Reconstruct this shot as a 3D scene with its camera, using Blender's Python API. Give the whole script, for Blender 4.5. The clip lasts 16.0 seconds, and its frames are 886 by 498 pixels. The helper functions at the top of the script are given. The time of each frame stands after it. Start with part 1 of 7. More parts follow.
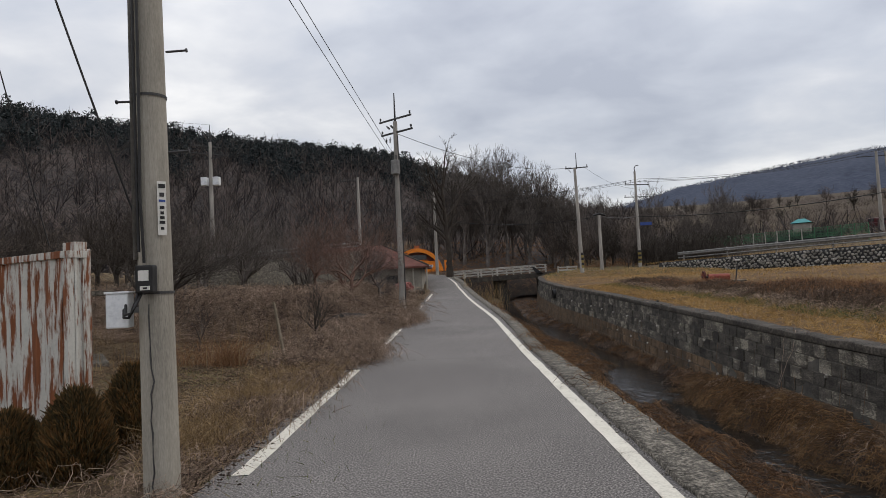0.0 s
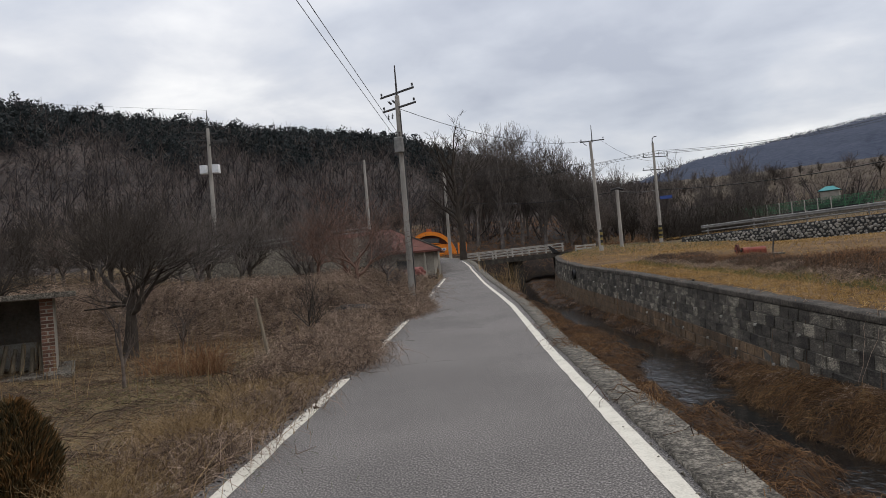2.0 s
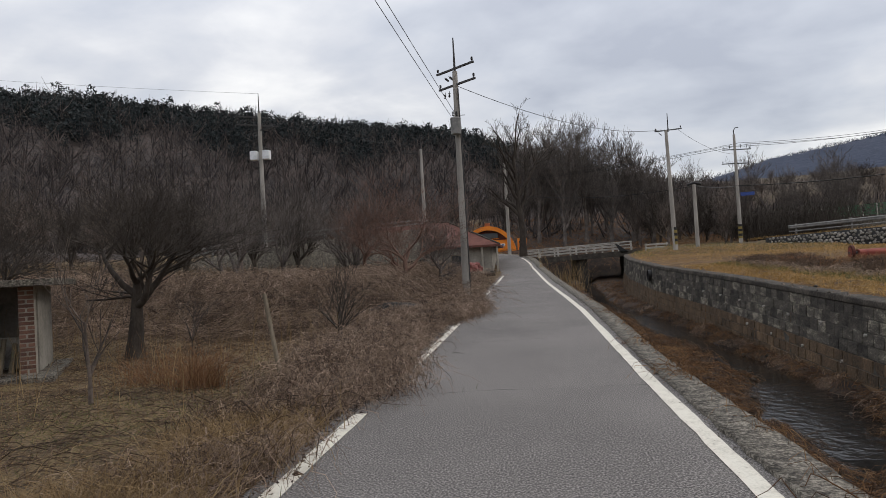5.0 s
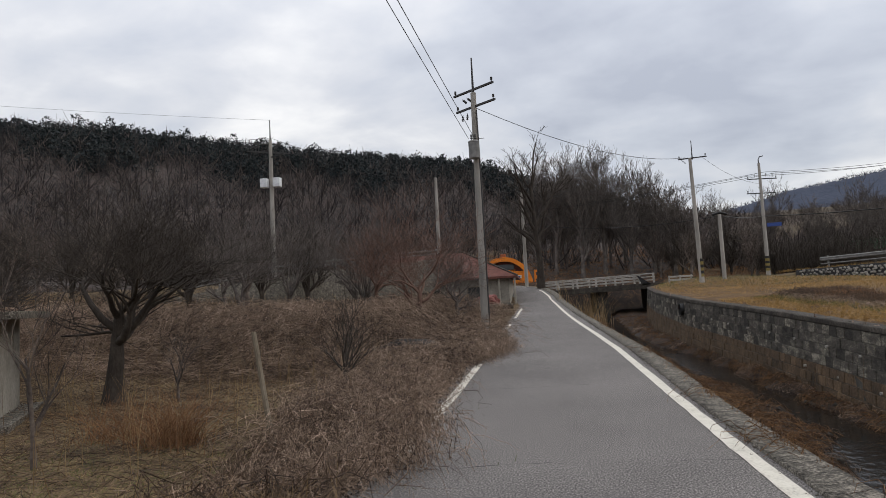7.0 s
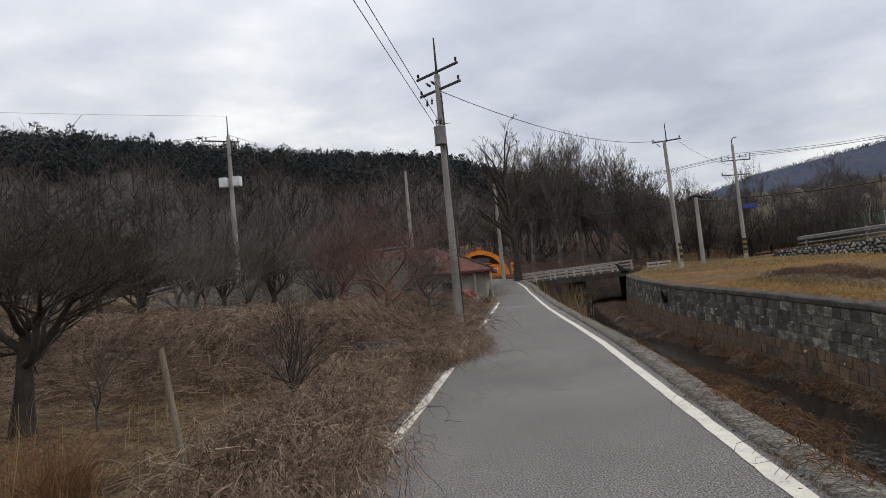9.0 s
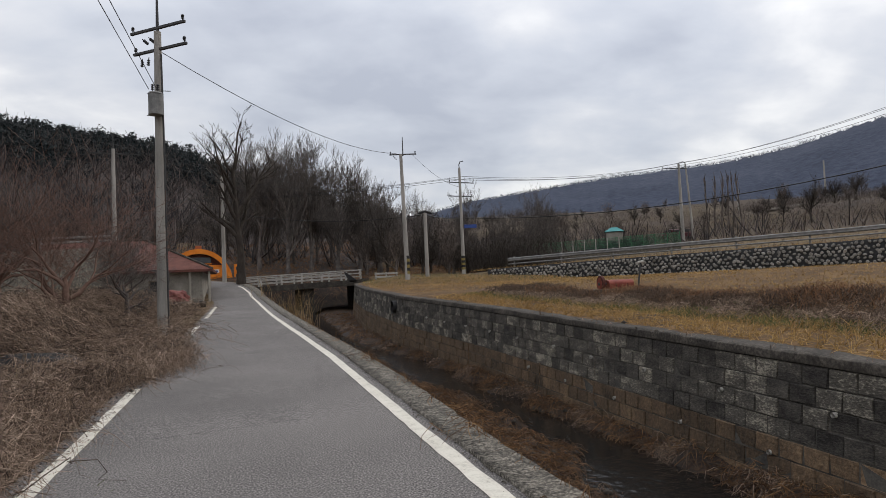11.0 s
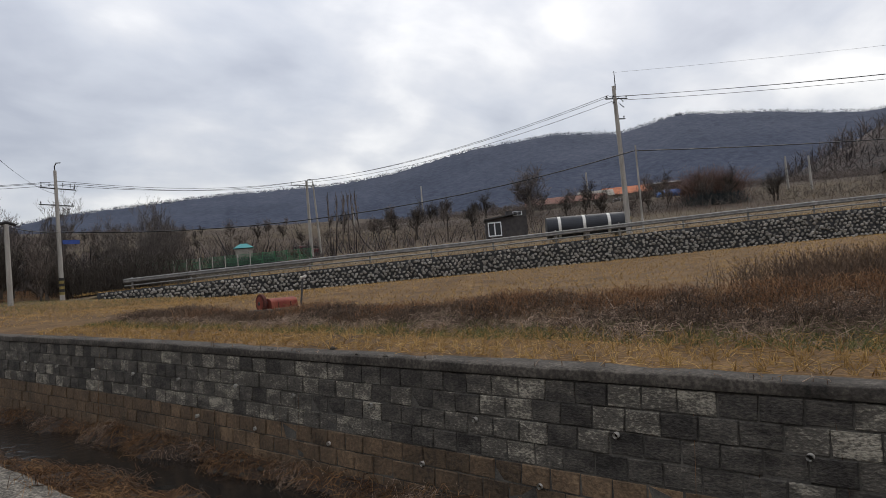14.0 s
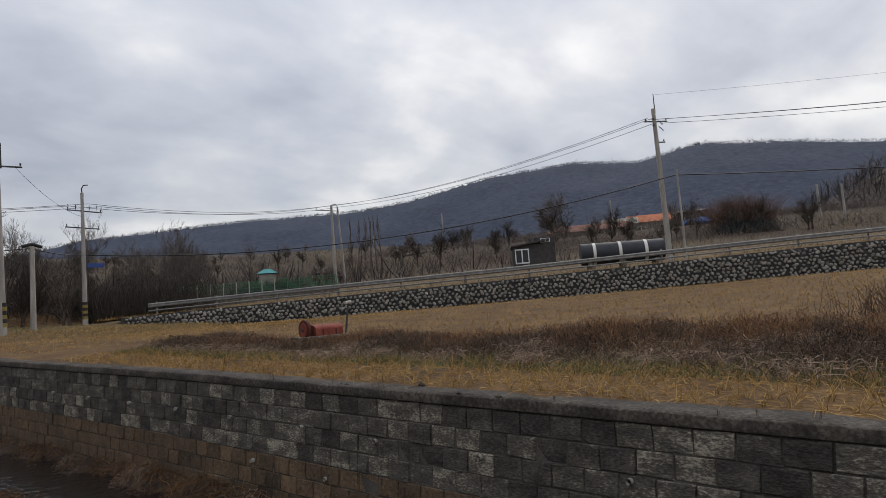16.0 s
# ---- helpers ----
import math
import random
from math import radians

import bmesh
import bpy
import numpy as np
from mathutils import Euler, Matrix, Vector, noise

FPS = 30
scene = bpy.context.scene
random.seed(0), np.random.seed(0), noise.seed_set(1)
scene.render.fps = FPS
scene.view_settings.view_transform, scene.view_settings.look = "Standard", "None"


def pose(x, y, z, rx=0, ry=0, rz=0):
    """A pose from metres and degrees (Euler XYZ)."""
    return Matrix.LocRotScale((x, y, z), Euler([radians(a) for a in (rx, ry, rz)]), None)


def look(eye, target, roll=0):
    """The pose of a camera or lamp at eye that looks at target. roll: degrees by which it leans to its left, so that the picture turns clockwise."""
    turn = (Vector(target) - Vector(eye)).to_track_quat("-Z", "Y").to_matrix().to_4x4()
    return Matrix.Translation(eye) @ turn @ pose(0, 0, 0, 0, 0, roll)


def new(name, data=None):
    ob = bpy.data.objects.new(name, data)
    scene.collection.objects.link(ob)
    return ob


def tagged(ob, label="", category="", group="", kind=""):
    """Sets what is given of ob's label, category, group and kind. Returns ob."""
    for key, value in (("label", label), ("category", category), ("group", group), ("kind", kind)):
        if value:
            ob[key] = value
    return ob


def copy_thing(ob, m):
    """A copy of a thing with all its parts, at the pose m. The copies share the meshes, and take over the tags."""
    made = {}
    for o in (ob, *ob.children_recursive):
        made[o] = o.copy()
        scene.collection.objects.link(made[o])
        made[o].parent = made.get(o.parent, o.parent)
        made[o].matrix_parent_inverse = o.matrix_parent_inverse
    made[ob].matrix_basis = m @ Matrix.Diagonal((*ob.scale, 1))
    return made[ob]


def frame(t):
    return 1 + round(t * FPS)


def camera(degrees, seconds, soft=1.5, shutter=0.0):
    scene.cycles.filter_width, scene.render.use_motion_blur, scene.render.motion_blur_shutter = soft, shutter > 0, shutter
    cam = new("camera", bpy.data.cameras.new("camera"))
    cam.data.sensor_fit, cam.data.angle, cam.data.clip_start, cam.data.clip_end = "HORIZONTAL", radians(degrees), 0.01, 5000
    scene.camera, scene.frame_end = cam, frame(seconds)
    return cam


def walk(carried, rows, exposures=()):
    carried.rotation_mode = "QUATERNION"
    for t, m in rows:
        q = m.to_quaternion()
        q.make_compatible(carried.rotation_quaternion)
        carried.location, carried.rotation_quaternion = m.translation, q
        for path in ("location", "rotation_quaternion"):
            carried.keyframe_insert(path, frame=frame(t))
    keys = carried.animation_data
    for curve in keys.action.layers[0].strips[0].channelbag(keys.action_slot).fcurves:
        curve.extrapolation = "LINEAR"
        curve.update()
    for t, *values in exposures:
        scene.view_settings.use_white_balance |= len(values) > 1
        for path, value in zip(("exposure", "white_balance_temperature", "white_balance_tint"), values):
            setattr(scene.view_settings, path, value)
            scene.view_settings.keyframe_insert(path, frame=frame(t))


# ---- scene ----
cam = camera(69.7, 16.0, soft=0.6)
PATH = [
    (0, (0.21, 5.687, 1.45), (0.181, 7.684, 1.553), -2.7),
    (0.5, (0.277, 6.084, 1.44), (0.205, 8.082, 1.503), -4.0),
    (1, (0.271, 6.62, 1.457), (0.21, 8.618, 1.508), -3.3),
    (1.5, (0.352, 7.071, 1.443), (0.261, 9.068, 1.491), -4.1),
    (2, (0.365, 7.65, 1.508), (0.286, 9.648, 1.56), -4.7),
    (2.5, (0.385, 8.098, 1.496), (0.23, 10.09, 1.575), -4.0),
    (3, (0.386, 8.559, 1.48), (0.246, 10.553, 1.542), -4.1),
    (3.5, (0.34, 9.045, 1.486), (0.104, 11.03, 1.521), -3.9),
    (3.7, (0.442, 9.18, 1.482), (0.182, 11.162, 1.522), -3.1),
    (5.8, (0.011, 10.841, 1.451), (-0.25, 12.823, 1.505), -3.3),
    (6, (-0.037, 10.831, 1.463), (-0.278, 12.816, 1.502), -3.1),
    (6.5, (-0.105, 11.588, 1.489), (-0.347, 13.571, 1.583), -3.6),
    (7, (-0.128, 12.0, 1.49), (-0.425, 13.972, 1.644), -2.9),
    (7.5, (-0.145, 12.506, 1.489), (-0.455, 14.476, 1.642), -4.7),
    (8, (-0.167, 12.943, 1.512), (-0.508, 14.907, 1.67), -3.0),
    (8.2, (-0.059, 13.054, 1.504), (-0.371, 15.024, 1.653), -3.8),
    (10.3, (-0.131, 14.691, 1.446), (0.05, 16.68, 1.564), -2.4),
    (10.5, (-0.103, 14.927, 1.419), (0.239, 16.894, 1.536), -2.3),
    (11, (-0.006, 15.398, 1.415), (0.597, 17.302, 1.518), -2.5),
    (11.5, (0.019, 15.842, 1.4), (0.952, 17.609, 1.488), -2.2),
    (12, (-0.007, 16.282, 1.412), (1.156, 17.908, 1.471), -3.4),
    (12.5, (0.016, 16.735, 1.415), (1.32, 18.25, 1.478), -4.3),
    (13, (0.081, 17.19, 1.438), (1.528, 18.57, 1.491), -4.8),
    (13.5, (0.219, 17.641, 1.445), (1.732, 18.949, 1.488), -3.1),
    (14, (0.214, 18.015, 1.487), (1.77, 19.269, 1.569), -4.9),
    (14.5, (0.351, 18.439, 1.508), (1.942, 19.643, 1.64), -4.1),
    (15, (0.388, 18.886, 1.512), (1.997, 20.069, 1.632), -3.2),
    (15.5, (0.539, 19.36, 1.543), (2.099, 20.606, 1.671), -7.1),
    (16, (0.589, 19.822, 1.515), (2.115, 21.104, 1.689), -4.4),
]
walk(cam, [(t, look(e, g, r)) for t, e, g, r in PATH], exposures=((0, -0.05), (2, 0.0), (13.5, 0.0), (15, -0.12), (16, -0.2)))

# ---- world and light ----
def build_world():
    w = bpy.data.worlds.new("overcast_sky")
    scene.world = w
    w.use_nodes = True
    nt = w.node_tree
    N, Lk = nt.nodes, nt.links
    N.clear()
    out = N.new("ShaderNodeOutputWorld")
    bg = N.new("ShaderNodeBackground")
    sky = N.new("ShaderNodeTexSky")
    sky.sky_type, sky.sun_disc = "NISHITA", False
    sky.sun_elevation, sky.sun_rotation = radians(38), radians(75)
    geo = N.new("ShaderNodeTexCoord")
    sep = N.new("ShaderNodeSeparateXYZ")
    Lk.new(geo.outputs["Generated"], sep.inputs[0])
    # cloud layer seen from below: direction projected on a flat deck
    def m(op, a, b=None, c=None):
        n = N.new("ShaderNodeMath")
        n.operation = op
        for i, v in enumerate((a, b, c)):
            if v is None:
                continue
            if isinstance(v, (int, float)):
                n.inputs[i].default_value = v
            else:
                Lk.new(v, n.inputs[i])
        return n.outputs[0]
    zc = m("MAXIMUM", sep.outputs[2], 0.0)
    den = m("ADD", zc, 0.30)
    cx, cy = m("DIVIDE", sep.outputs[0], den), m("DIVIDE", sep.outputs[1], den)
    comb = N.new("ShaderNodeCombineXYZ")
    Lk.new(cx, comb.inputs[0]), Lk.new(cy, comb.inputs[1])
    def noi(scale, detail, rough, dist, off):
        mp = N.new("ShaderNodeMapping")
        mp.inputs["Location"].default_value = off
        mp.inputs["Scale"].default_value = (1.0, 1.25, 1.0)
        mp.inputs["Rotation"].default_value = (0, 0, 0.5)
        Lk.new(comb.outputs[0], mp.inputs[0])
        t = N.new("ShaderNodeTexNoise")
        t.inputs["Scale"].default_value, t.inputs["Detail"].default_value = scale, detail
        t.inputs["Roughness"].default_value, t.inputs["Distortion"].default_value = rough, dist
        Lk.new(mp.outputs[0], t.inputs["Vector"])
        return t.outputs["Fac"]
    big, small = noi(1.0, 3, 0.5, 0.15, (3.1, 1.7, 0)), noi(2.9, 5, 0.5, 0.2, (7.3, 2.2, 0))
    mixv = m("ADD", m("MULTIPLY", big, 0.55), m("MULTIPLY", small, 0.45))
    ramp = N.new("ShaderNodeValToRGB")
    cr = ramp.color_ramp
    cr.elements[0].position, cr.elements[0].color = 0.36, (0.50, 0.53, 0.61, 1)
    cr.elements[1].position, cr.elements[1].color = 0.64, (1.06, 1.05, 1.04, 1)
    e = cr.elements.new(0.46)
    e.color = (0.64, 0.67, 0.74, 1)
    e = cr.elements.new(0.53)
    e.color = (0.76, 0.775, 0.82, 1)
    Lk.new(mixv, ramp.inputs[0])
    # thicker brightness overhead, as under a closed cloud deck
    grow = m("ADD", 0.82, m("MULTIPLY", m("POWER", zc, 1.5), CLOUD_ZENITH))
    sc = N.new("ShaderNodeVectorMath")
    sc.operation = "SCALE"
    Lk.new(ramp.outputs[0], sc.inputs[0]), Lk.new(grow, sc.inputs["Scale"])
    mx = N.new("ShaderNodeMix")
    mx.data_type = "RGBA"
    mx.inputs["Factor"].default_value = 0.9
    sky_s = N.new("ShaderNodeVectorMath")
    sky_s.operation = "SCALE"
    sky_s.inputs["Scale"].default_value = 0.12
    Lk.new(sky.outputs[0], sky_s.inputs[0])
    Lk.new(sky_s.outputs[0], mx.inputs["A"]), Lk.new(sc.outputs[0], mx.inputs["B"])
    Lk.new(mx.outputs["Result"], bg.inputs["Color"])
    bg.inputs["Strength"].default_value = SKY_STRENGTH
    Lk.new(bg.outputs[0], out.inputs["Surface"])


SKY_STRENGTH, CLOUD_ZENITH = 1.03, 1.15
build_world()
sun = new("sun", bpy.data.lights.new("sun", "SUN"))
sun.data.energy, sun.data.angle, sun.data.color = 0.7, radians(25), (1.0, 0.91, 0.79)
sun.matrix_world = look((60, 16, 48), (0, 0, 0))


# ---- materials ----
def material(name, cols, scale=4.0, fine=40.0, rough=0.85, bump=0.3, metal=0.0, random=0.0, island=0.0, spread=(0.35, 0.65), stretch=(1, 1, 1), bump_dist=0.02, fine_mix=0.35, spec=0.3, local=False):
    """Two or three colours mixed by a broad and a fine noise, with fine relief."""
    # most colours are warmed slightly; the mountain keeps its painted haze blue
    if name not in ("haze_tinted_mountain", "white_enamel", "sign_blue", "asphalt", "road_paint", "pole_concrete"):
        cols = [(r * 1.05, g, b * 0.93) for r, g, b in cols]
    mt = bpy.data.materials.new(name)
    mt.use_nodes = True
    nt = mt.node_tree
    N, Lk = nt.nodes, nt.links
    b = N["Principled BSDF"]
    b.inputs["Roughness"].default_value, b.inputs["Metallic"].default_value = rough, metal
    b.inputs["Specular IOR Level"].default_value = spec
    if local:
        src = N.new("ShaderNodeTexCoord").outputs["Object"]
    else:
        src = N.new("ShaderNodeNewGeometry").outputs["Position"]
    mp = N.new("ShaderNodeMapping")
    mp.inputs["Scale"].default_value = stretch
    Lk.new(src, mp.inputs[0])
    def noi(s, d, r):
        t = N.new("ShaderNodeTexNoise")
        t.inputs["Scale"].default_value, t.inputs["Detail"].default_value, t.inputs["Roughness"].default_value = s, d, r
        Lk.new(mp.outputs[0], t.inputs["Vector"])
        return t.outputs["Fac"]
    a, f = noi(scale, 5, 0.6), noi(fine, 3, 0.6)
    mix = N.new("ShaderNodeMix")
    mix.inputs["Factor"].default_value = fine_mix
    Lk.new(a, mix.inputs["A"]), Lk.new(f, mix.inputs["B"])
    val = mix.outputs["Result"]
    if random or island:
        if island:
            rnd = N.new("ShaderNodeNewGeometry").outputs["Random Per Island"]
        else:
            rnd = N.new("ShaderNodeObjectInfo").outputs["Random"]
        amt = random or island
        ad = N.new("ShaderNodeMath")
        ad.operation = "MULTIPLY_ADD"
        Lk.new(rnd, ad.inputs[0])
        ad.inputs[1].default_value, ad.inputs[2].default_value = amt, -amt / 2
        s2 = N.new("ShaderNodeMath")
        s2.operation = "ADD"
        Lk.new(val, s2.inputs[0]), Lk.new(ad.outputs[0], s2.inputs[1])
        val = s2.outputs[0]
    ramp = N.new("ShaderNodeValToRGB")
    cr = ramp.color_ramp
    n = len(cols)
    pos = [spread[0] + (spread[1] - spread[0]) * i / (n - 1) for i in range(n)]
    cr.elements[0].position, cr.elements[0].color = pos[0], (*cols[0], 1)
    cr.elements[1].position, cr.elements[1].color = pos[-1], (*cols[-1], 1)
    for i in range(1, n - 1):
        e = cr.elements.new(pos[i])
        e.color = (*cols[i], 1)
    Lk.new(val, ramp.inputs[0])
    Lk.new(ramp.outputs[0], b.inputs["Base Color"])
    if bump:
        bp = N.new("ShaderNodeBump")
        bp.inputs["Strength"].default_value, bp.inputs["Distance"].default_value = bump, bump_dist
        Lk.new(mix.outputs["Result"], bp.inputs["Height"])
        Lk.new(bp.outputs[0], b.inputs["Normal"])
    return mt


M = {}
M["asphalt"] = material("asphalt", [(0.035, 0.0315, 0.030), (0.122, 0.111, 0.104), (0.31, 0.285, 0.265)], 0.35, 64, 0.92, 0.25, bump_dist=0.006, fine_mix=0.86, spread=(0.36, 0.64))
M["paint"] = material("road_paint", [(0.17, 0.155, 0.13), (0.52, 0.485, 0.41), (0.63, 0.595, 0.51)], 5, 50, 0.75, 0.3, spread=(0.28, 0.55), bump_dist=0.005, fine_mix=0.5)
M["concrete"] = material("old_concrete", [(0.026, 0.024, 0.021), (0.105, 0.097, 0.085), (0.28, 0.262, 0.23)], 9, 40, 0.92, 1.0, bump_dist=0.03, fine_mix=0.6, spread=(0.38, 0.62))
M["soil"] = material("dry_grass_soil", [(0.024, 0.017, 0.011), (0.075, 0.053, 0.030), (0.16, 0.115, 0.062), (0.105, 0.094, 0.042)], 1.3, 20, 0.95, 1.0, bump_dist=0.08, fine_mix=0.5)
M["stubble"] = material("rice_stubble_soil", [(0.036, 0.020, 0.008), (0.10, 0.056, 0.019), (0.20, 0.12, 0.046)], 0.9, 14, 0.95, 1.0, bump_dist=0.06, fine_mix=0.5)
M["bed"] = material("creek_bed_mud", [(0.008, 0.006, 0.005), (0.030, 0.018, 0.011), (0.095, 0.052, 0.026)], 2.2, 18, 0.7, 1.0, bump_dist=0.08, fine_mix=0.45)
M["hill"] = material("wooded_hillside", [(0.026, 0.024, 0.026), (0.062, 0.053, 0.052), (0.12, 0.098, 0.088)], 0.06, 0.9, 1.0, 1.0, bump_dist=2.5, fine_mix=0.55)
# distance haze is put into the mountain's colour as blue-grey
M["mountain"] = material("haze_tinted_mountain", [(0.017, 0.025, 0.047), (0.031, 0.041, 0.069), (0.052, 0.060, 0.088)], 0.015, 0.2, 1.0, 0.3, bump_dist=3, fine_mix=0.55)
M["meadow"] = material("far_meadow", [(0.024, 0.017, 0.013), (0.052, 0.036, 0.025), (0.068, 0.053, 0.030), (0.095, 0.064, 0.039)], 0.03, 0.5, 1.0, 0.6, bump_dist=0.4)
M["block"] = material("weathered_wall_block", [(0.022, 0.0205, 0.0195), (0.054, 0.0505, 0.047), (0.105, 0.099, 0.088), (0.36, 0.34, 0.29)], 3.2, 26, 0.95, 1.0, random=0.22, spread=(0.31, 0.71), stretch=(1, 1, 2.2), bump_dist=0.03, fine_mix=0.5)
M["block_low"] = material("mud_stained_wall_block", [(0.045, 0.035, 0.026), (0.115, 0.082, 0.055), (0.23, 0.16, 0.10)], 1.8, 22, 0.95, 1.0, random=0.2, spread=(0.3, 0.75), bump_dist=0.05, fine_mix=0.5)
M["mortar"] = material("dark_wall_joint", [(0.022, 0.021, 0.02), (0.085, 0.08, 0.072)], 3, 40, 0.95, 0.5)
M["capstone"] = material("wall_cap_concrete", [(0.015, 0.0135, 0.012), (0.046, 0.041, 0.036), (0.11, 0.10, 0.088)], 2.4, 24, 0.95, 0.8, bump_dist=0.03, fine_mix=0.5)
M["stone"] = material("rubble_stone", [(0.12, 0.117, 0.111), (0.25, 0.243, 0.229), (0.40, 0.39, 0.37)], 3, 20, 0.9, 0.8, random=0.3, spread=(0.25, 0.75), bump_dist=0.04)
M["stone_mortar"] = material("rubble_mortar", [(0.014, 0.014, 0.015), (0.035, 0.035, 0.036)], 2, 30, 0.95, 0.6)
M["pole"] = material("pole_concrete", [(0.17, 0.155, 0.130), (0.28, 0.255, 0.213), (0.37, 0.34, 0.288)], 1.2, 45, 0.9, 0.4, stretch=(3, 3, 0.5), bump_dist=0.01, fine_mix=0.4)
M["pole_grey"] = material("pole_concrete_grey", [(0.20, 0.196, 0.19), (0.31, 0.303, 0.292), (0.41, 0.40, 0.386)], 1.2, 45, 0.9, 0.4, stretch=(3, 3, 0.5), bump_dist=0.01, fine_mix=0.4)
M["steel"] = material("galvanised_steel", [(0.11, 0.115, 0.12), (0.18, 0.185, 0.19), (0.27, 0.272, 0.275)], 4, 40, 0.6, 0.15, metal=0.1, bump_dist=0.005)
M["dark_steel"] = material("dark_steel", [(0.035, 0.036, 0.04), (0.08, 0.08, 0.085)], 6, 40, 0.6, 0.15, metal=0.3, bump_dist=0.005)
M["black"] = material("black_plastic", [(0.012, 0.012, 0.013), (0.03, 0.03, 0.032)], 8, 60, 0.5, 0.1, bump_dist=0.003)
M["white"] = material("white_enamel", [(0.55, 0.56, 0.57), (0.72, 0.73, 0.74), (0.8, 0.8, 0.8)], 4, 50, 0.5, 0.1, bump_dist=0.003)
M["rail_white"] = material("weathered_white_rail", [(0.17, 0.168, 0.16), (0.34, 0.335, 0.32), (0.46, 0.455, 0.44)], 3, 30, 0.7, 0.2, bump_dist=0.01)
M["bark"] = material("dark_bark", [(0.018, 0.015, 0.013), (0.042, 0.035, 0.030), (0.075, 0.064, 0.055)], 3, 30, 0.95, 0.9, stretch=(1, 1, 0.4), bump_dist=0.03)
M["bark_far"] = material("grey_brown_bark", [(0.042, 0.036, 0.034), (0.096, 0.080, 0.073), (0.19, 0.16, 0.142)], 2, 20, 0.95, 0.5, island=0.25)
M["bark_grove"] = material("grey_bark", [(0.050, 0.045, 0.044), (0.105, 0.094, 0.090), (0.19, 0.17, 0.16)], 2, 20, 0.95, 0.5, island=0.2)
M["red_twig"] = material("reddish_twigs", [(0.085, 0.05, 0.042), (0.14, 0.085, 0.068), (0.19, 0.125, 0.10)], 2, 20, 0.95, 0.4, island=0.3)
M["straw"] = material("dry_straw", [(0.11, 0.072, 0.037), (0.25, 0.175, 0.092), (0.42, 0.315, 0.18)], 1.0, 20, 0.9, 0.2, island=0.5, spread=(0.2, 0.8))
M["tan_straw"] = material("golden_stubble", [(0.13, 0.075, 0.024), (0.32, 0.203, 0.072), (0.50, 0.345, 0.145)], 0.6, 20, 0.9, 0.2, island=0.45, spread=(0.2, 0.8))
M["dead_vine"] = material("dead_vine", [(0.042, 0.030, 0.023), (0.19, 0.138, 0.107), (0.46, 0.36, 0.29)], 1.0, 20, 0.95, 0.2, island=0.55, spread=(0.2, 0.8))
M["rust_weed"] = material("rust_brown_weed", [(0.10, 0.05, 0.025), (0.19, 0.10, 0.05), (0.28, 0.17, 0.09)], 1.0, 20, 0.95, 0.2, island=0.5, spread=(0.2, 0.8))
M["creek_weed"] = material("brown_creek_weed", [(0.030, 0.016, 0.009), (0.115, 0.060, 0.028), (0.29, 0.175, 0.085)], 1.0, 20, 0.95, 0.2, island=0.5, spread=(0.2, 0.8))
M["sedge"] = material("orange_brown_sedge", [(0.036, 0.020, 0.010), (0.125, 0.072, 0.034), (0.31, 0.20, 0.10)], 1.0, 20, 0.95, 0.2, island=0.5, spread=(0.2, 0.8))
M["green_grass"] = material("winter_green_grass", [(0.05, 0.06, 0.02), (0.09, 0.105, 0.035), (0.16, 0.155, 0.06)], 1.0, 20, 0.9, 0.2, island=0.5, spread=(0.2, 0.8))
M["pine"] = material("pine_needles", [(0.011, 0.016, 0.019), (0.024, 0.031, 0.034), (0.046, 0.054, 0.056)], 0.2, 3, 0.95, 0.6, island=0.3)
M["cypress"] = material("rust_green_conifer", [(0.022, 0.020, 0.008), (0.065, 0.043, 0.015), (0.16, 0.082, 0.028)], 3, 30, 0.95, 0.6, island=0.5, spread=(0.2, 0.8))


def water_material(name, depth, scale):
    mt = bpy.data.materials.new(name)
    mt.use_nodes = True
    N, Lk = mt.node_tree.nodes, mt.node_tree.links
    b = N["Principled BSDF"]
    b.inputs["Base Color"].default_value = (0.012, 0.011, 0.010, 1)
    b.inputs["Roughness"].default_value, b.inputs["IOR"].default_value = 0.06, 1.4
    g = N.new("ShaderNodeNewGeometry")
    bp = N.new("ShaderNodeBump")
    bp.inputs["Strength"].default_value, bp.inputs["Distance"].default_value = 1.0, depth
    t = N.new("ShaderNodeTexNoise")
    t.inputs["Scale"].default_value, t.inputs["Detail"].default_value = scale, 5
    Lk.new(g.outputs["Position"], t.inputs["Vector"])
    Lk.new(t.outputs["Fac"], bp.inputs["Height"]), Lk.new(bp.outputs[0], b.inputs["Normal"])
    return mt


M["riffle"] = water_material("rippled_creek_water", 0.03, 6.0)
M["water"] = water_material("calm_creek_water", 0.006, 5.0)


# ---- mesh helpers ----
def link(name, me, mat, parent=None, label="", smooth=False):
    ob = new(name, me)
    for mm in (mat if isinstance(mat, (list, tuple)) else [mat]):
        me.materials.append(mm)
    if smooth:
        me.shade_smooth()
    if parent is not None:
        ob.parent = parent
    if label:
        ob["label"] = label
    return ob


def part(name, bm, mat, parent=None, label="", smooth=False):
    me = bpy.data.meshes.new(name)
    bm.to_mesh(me)
    bm.free()
    return link(name, me, mat, parent, label, smooth)


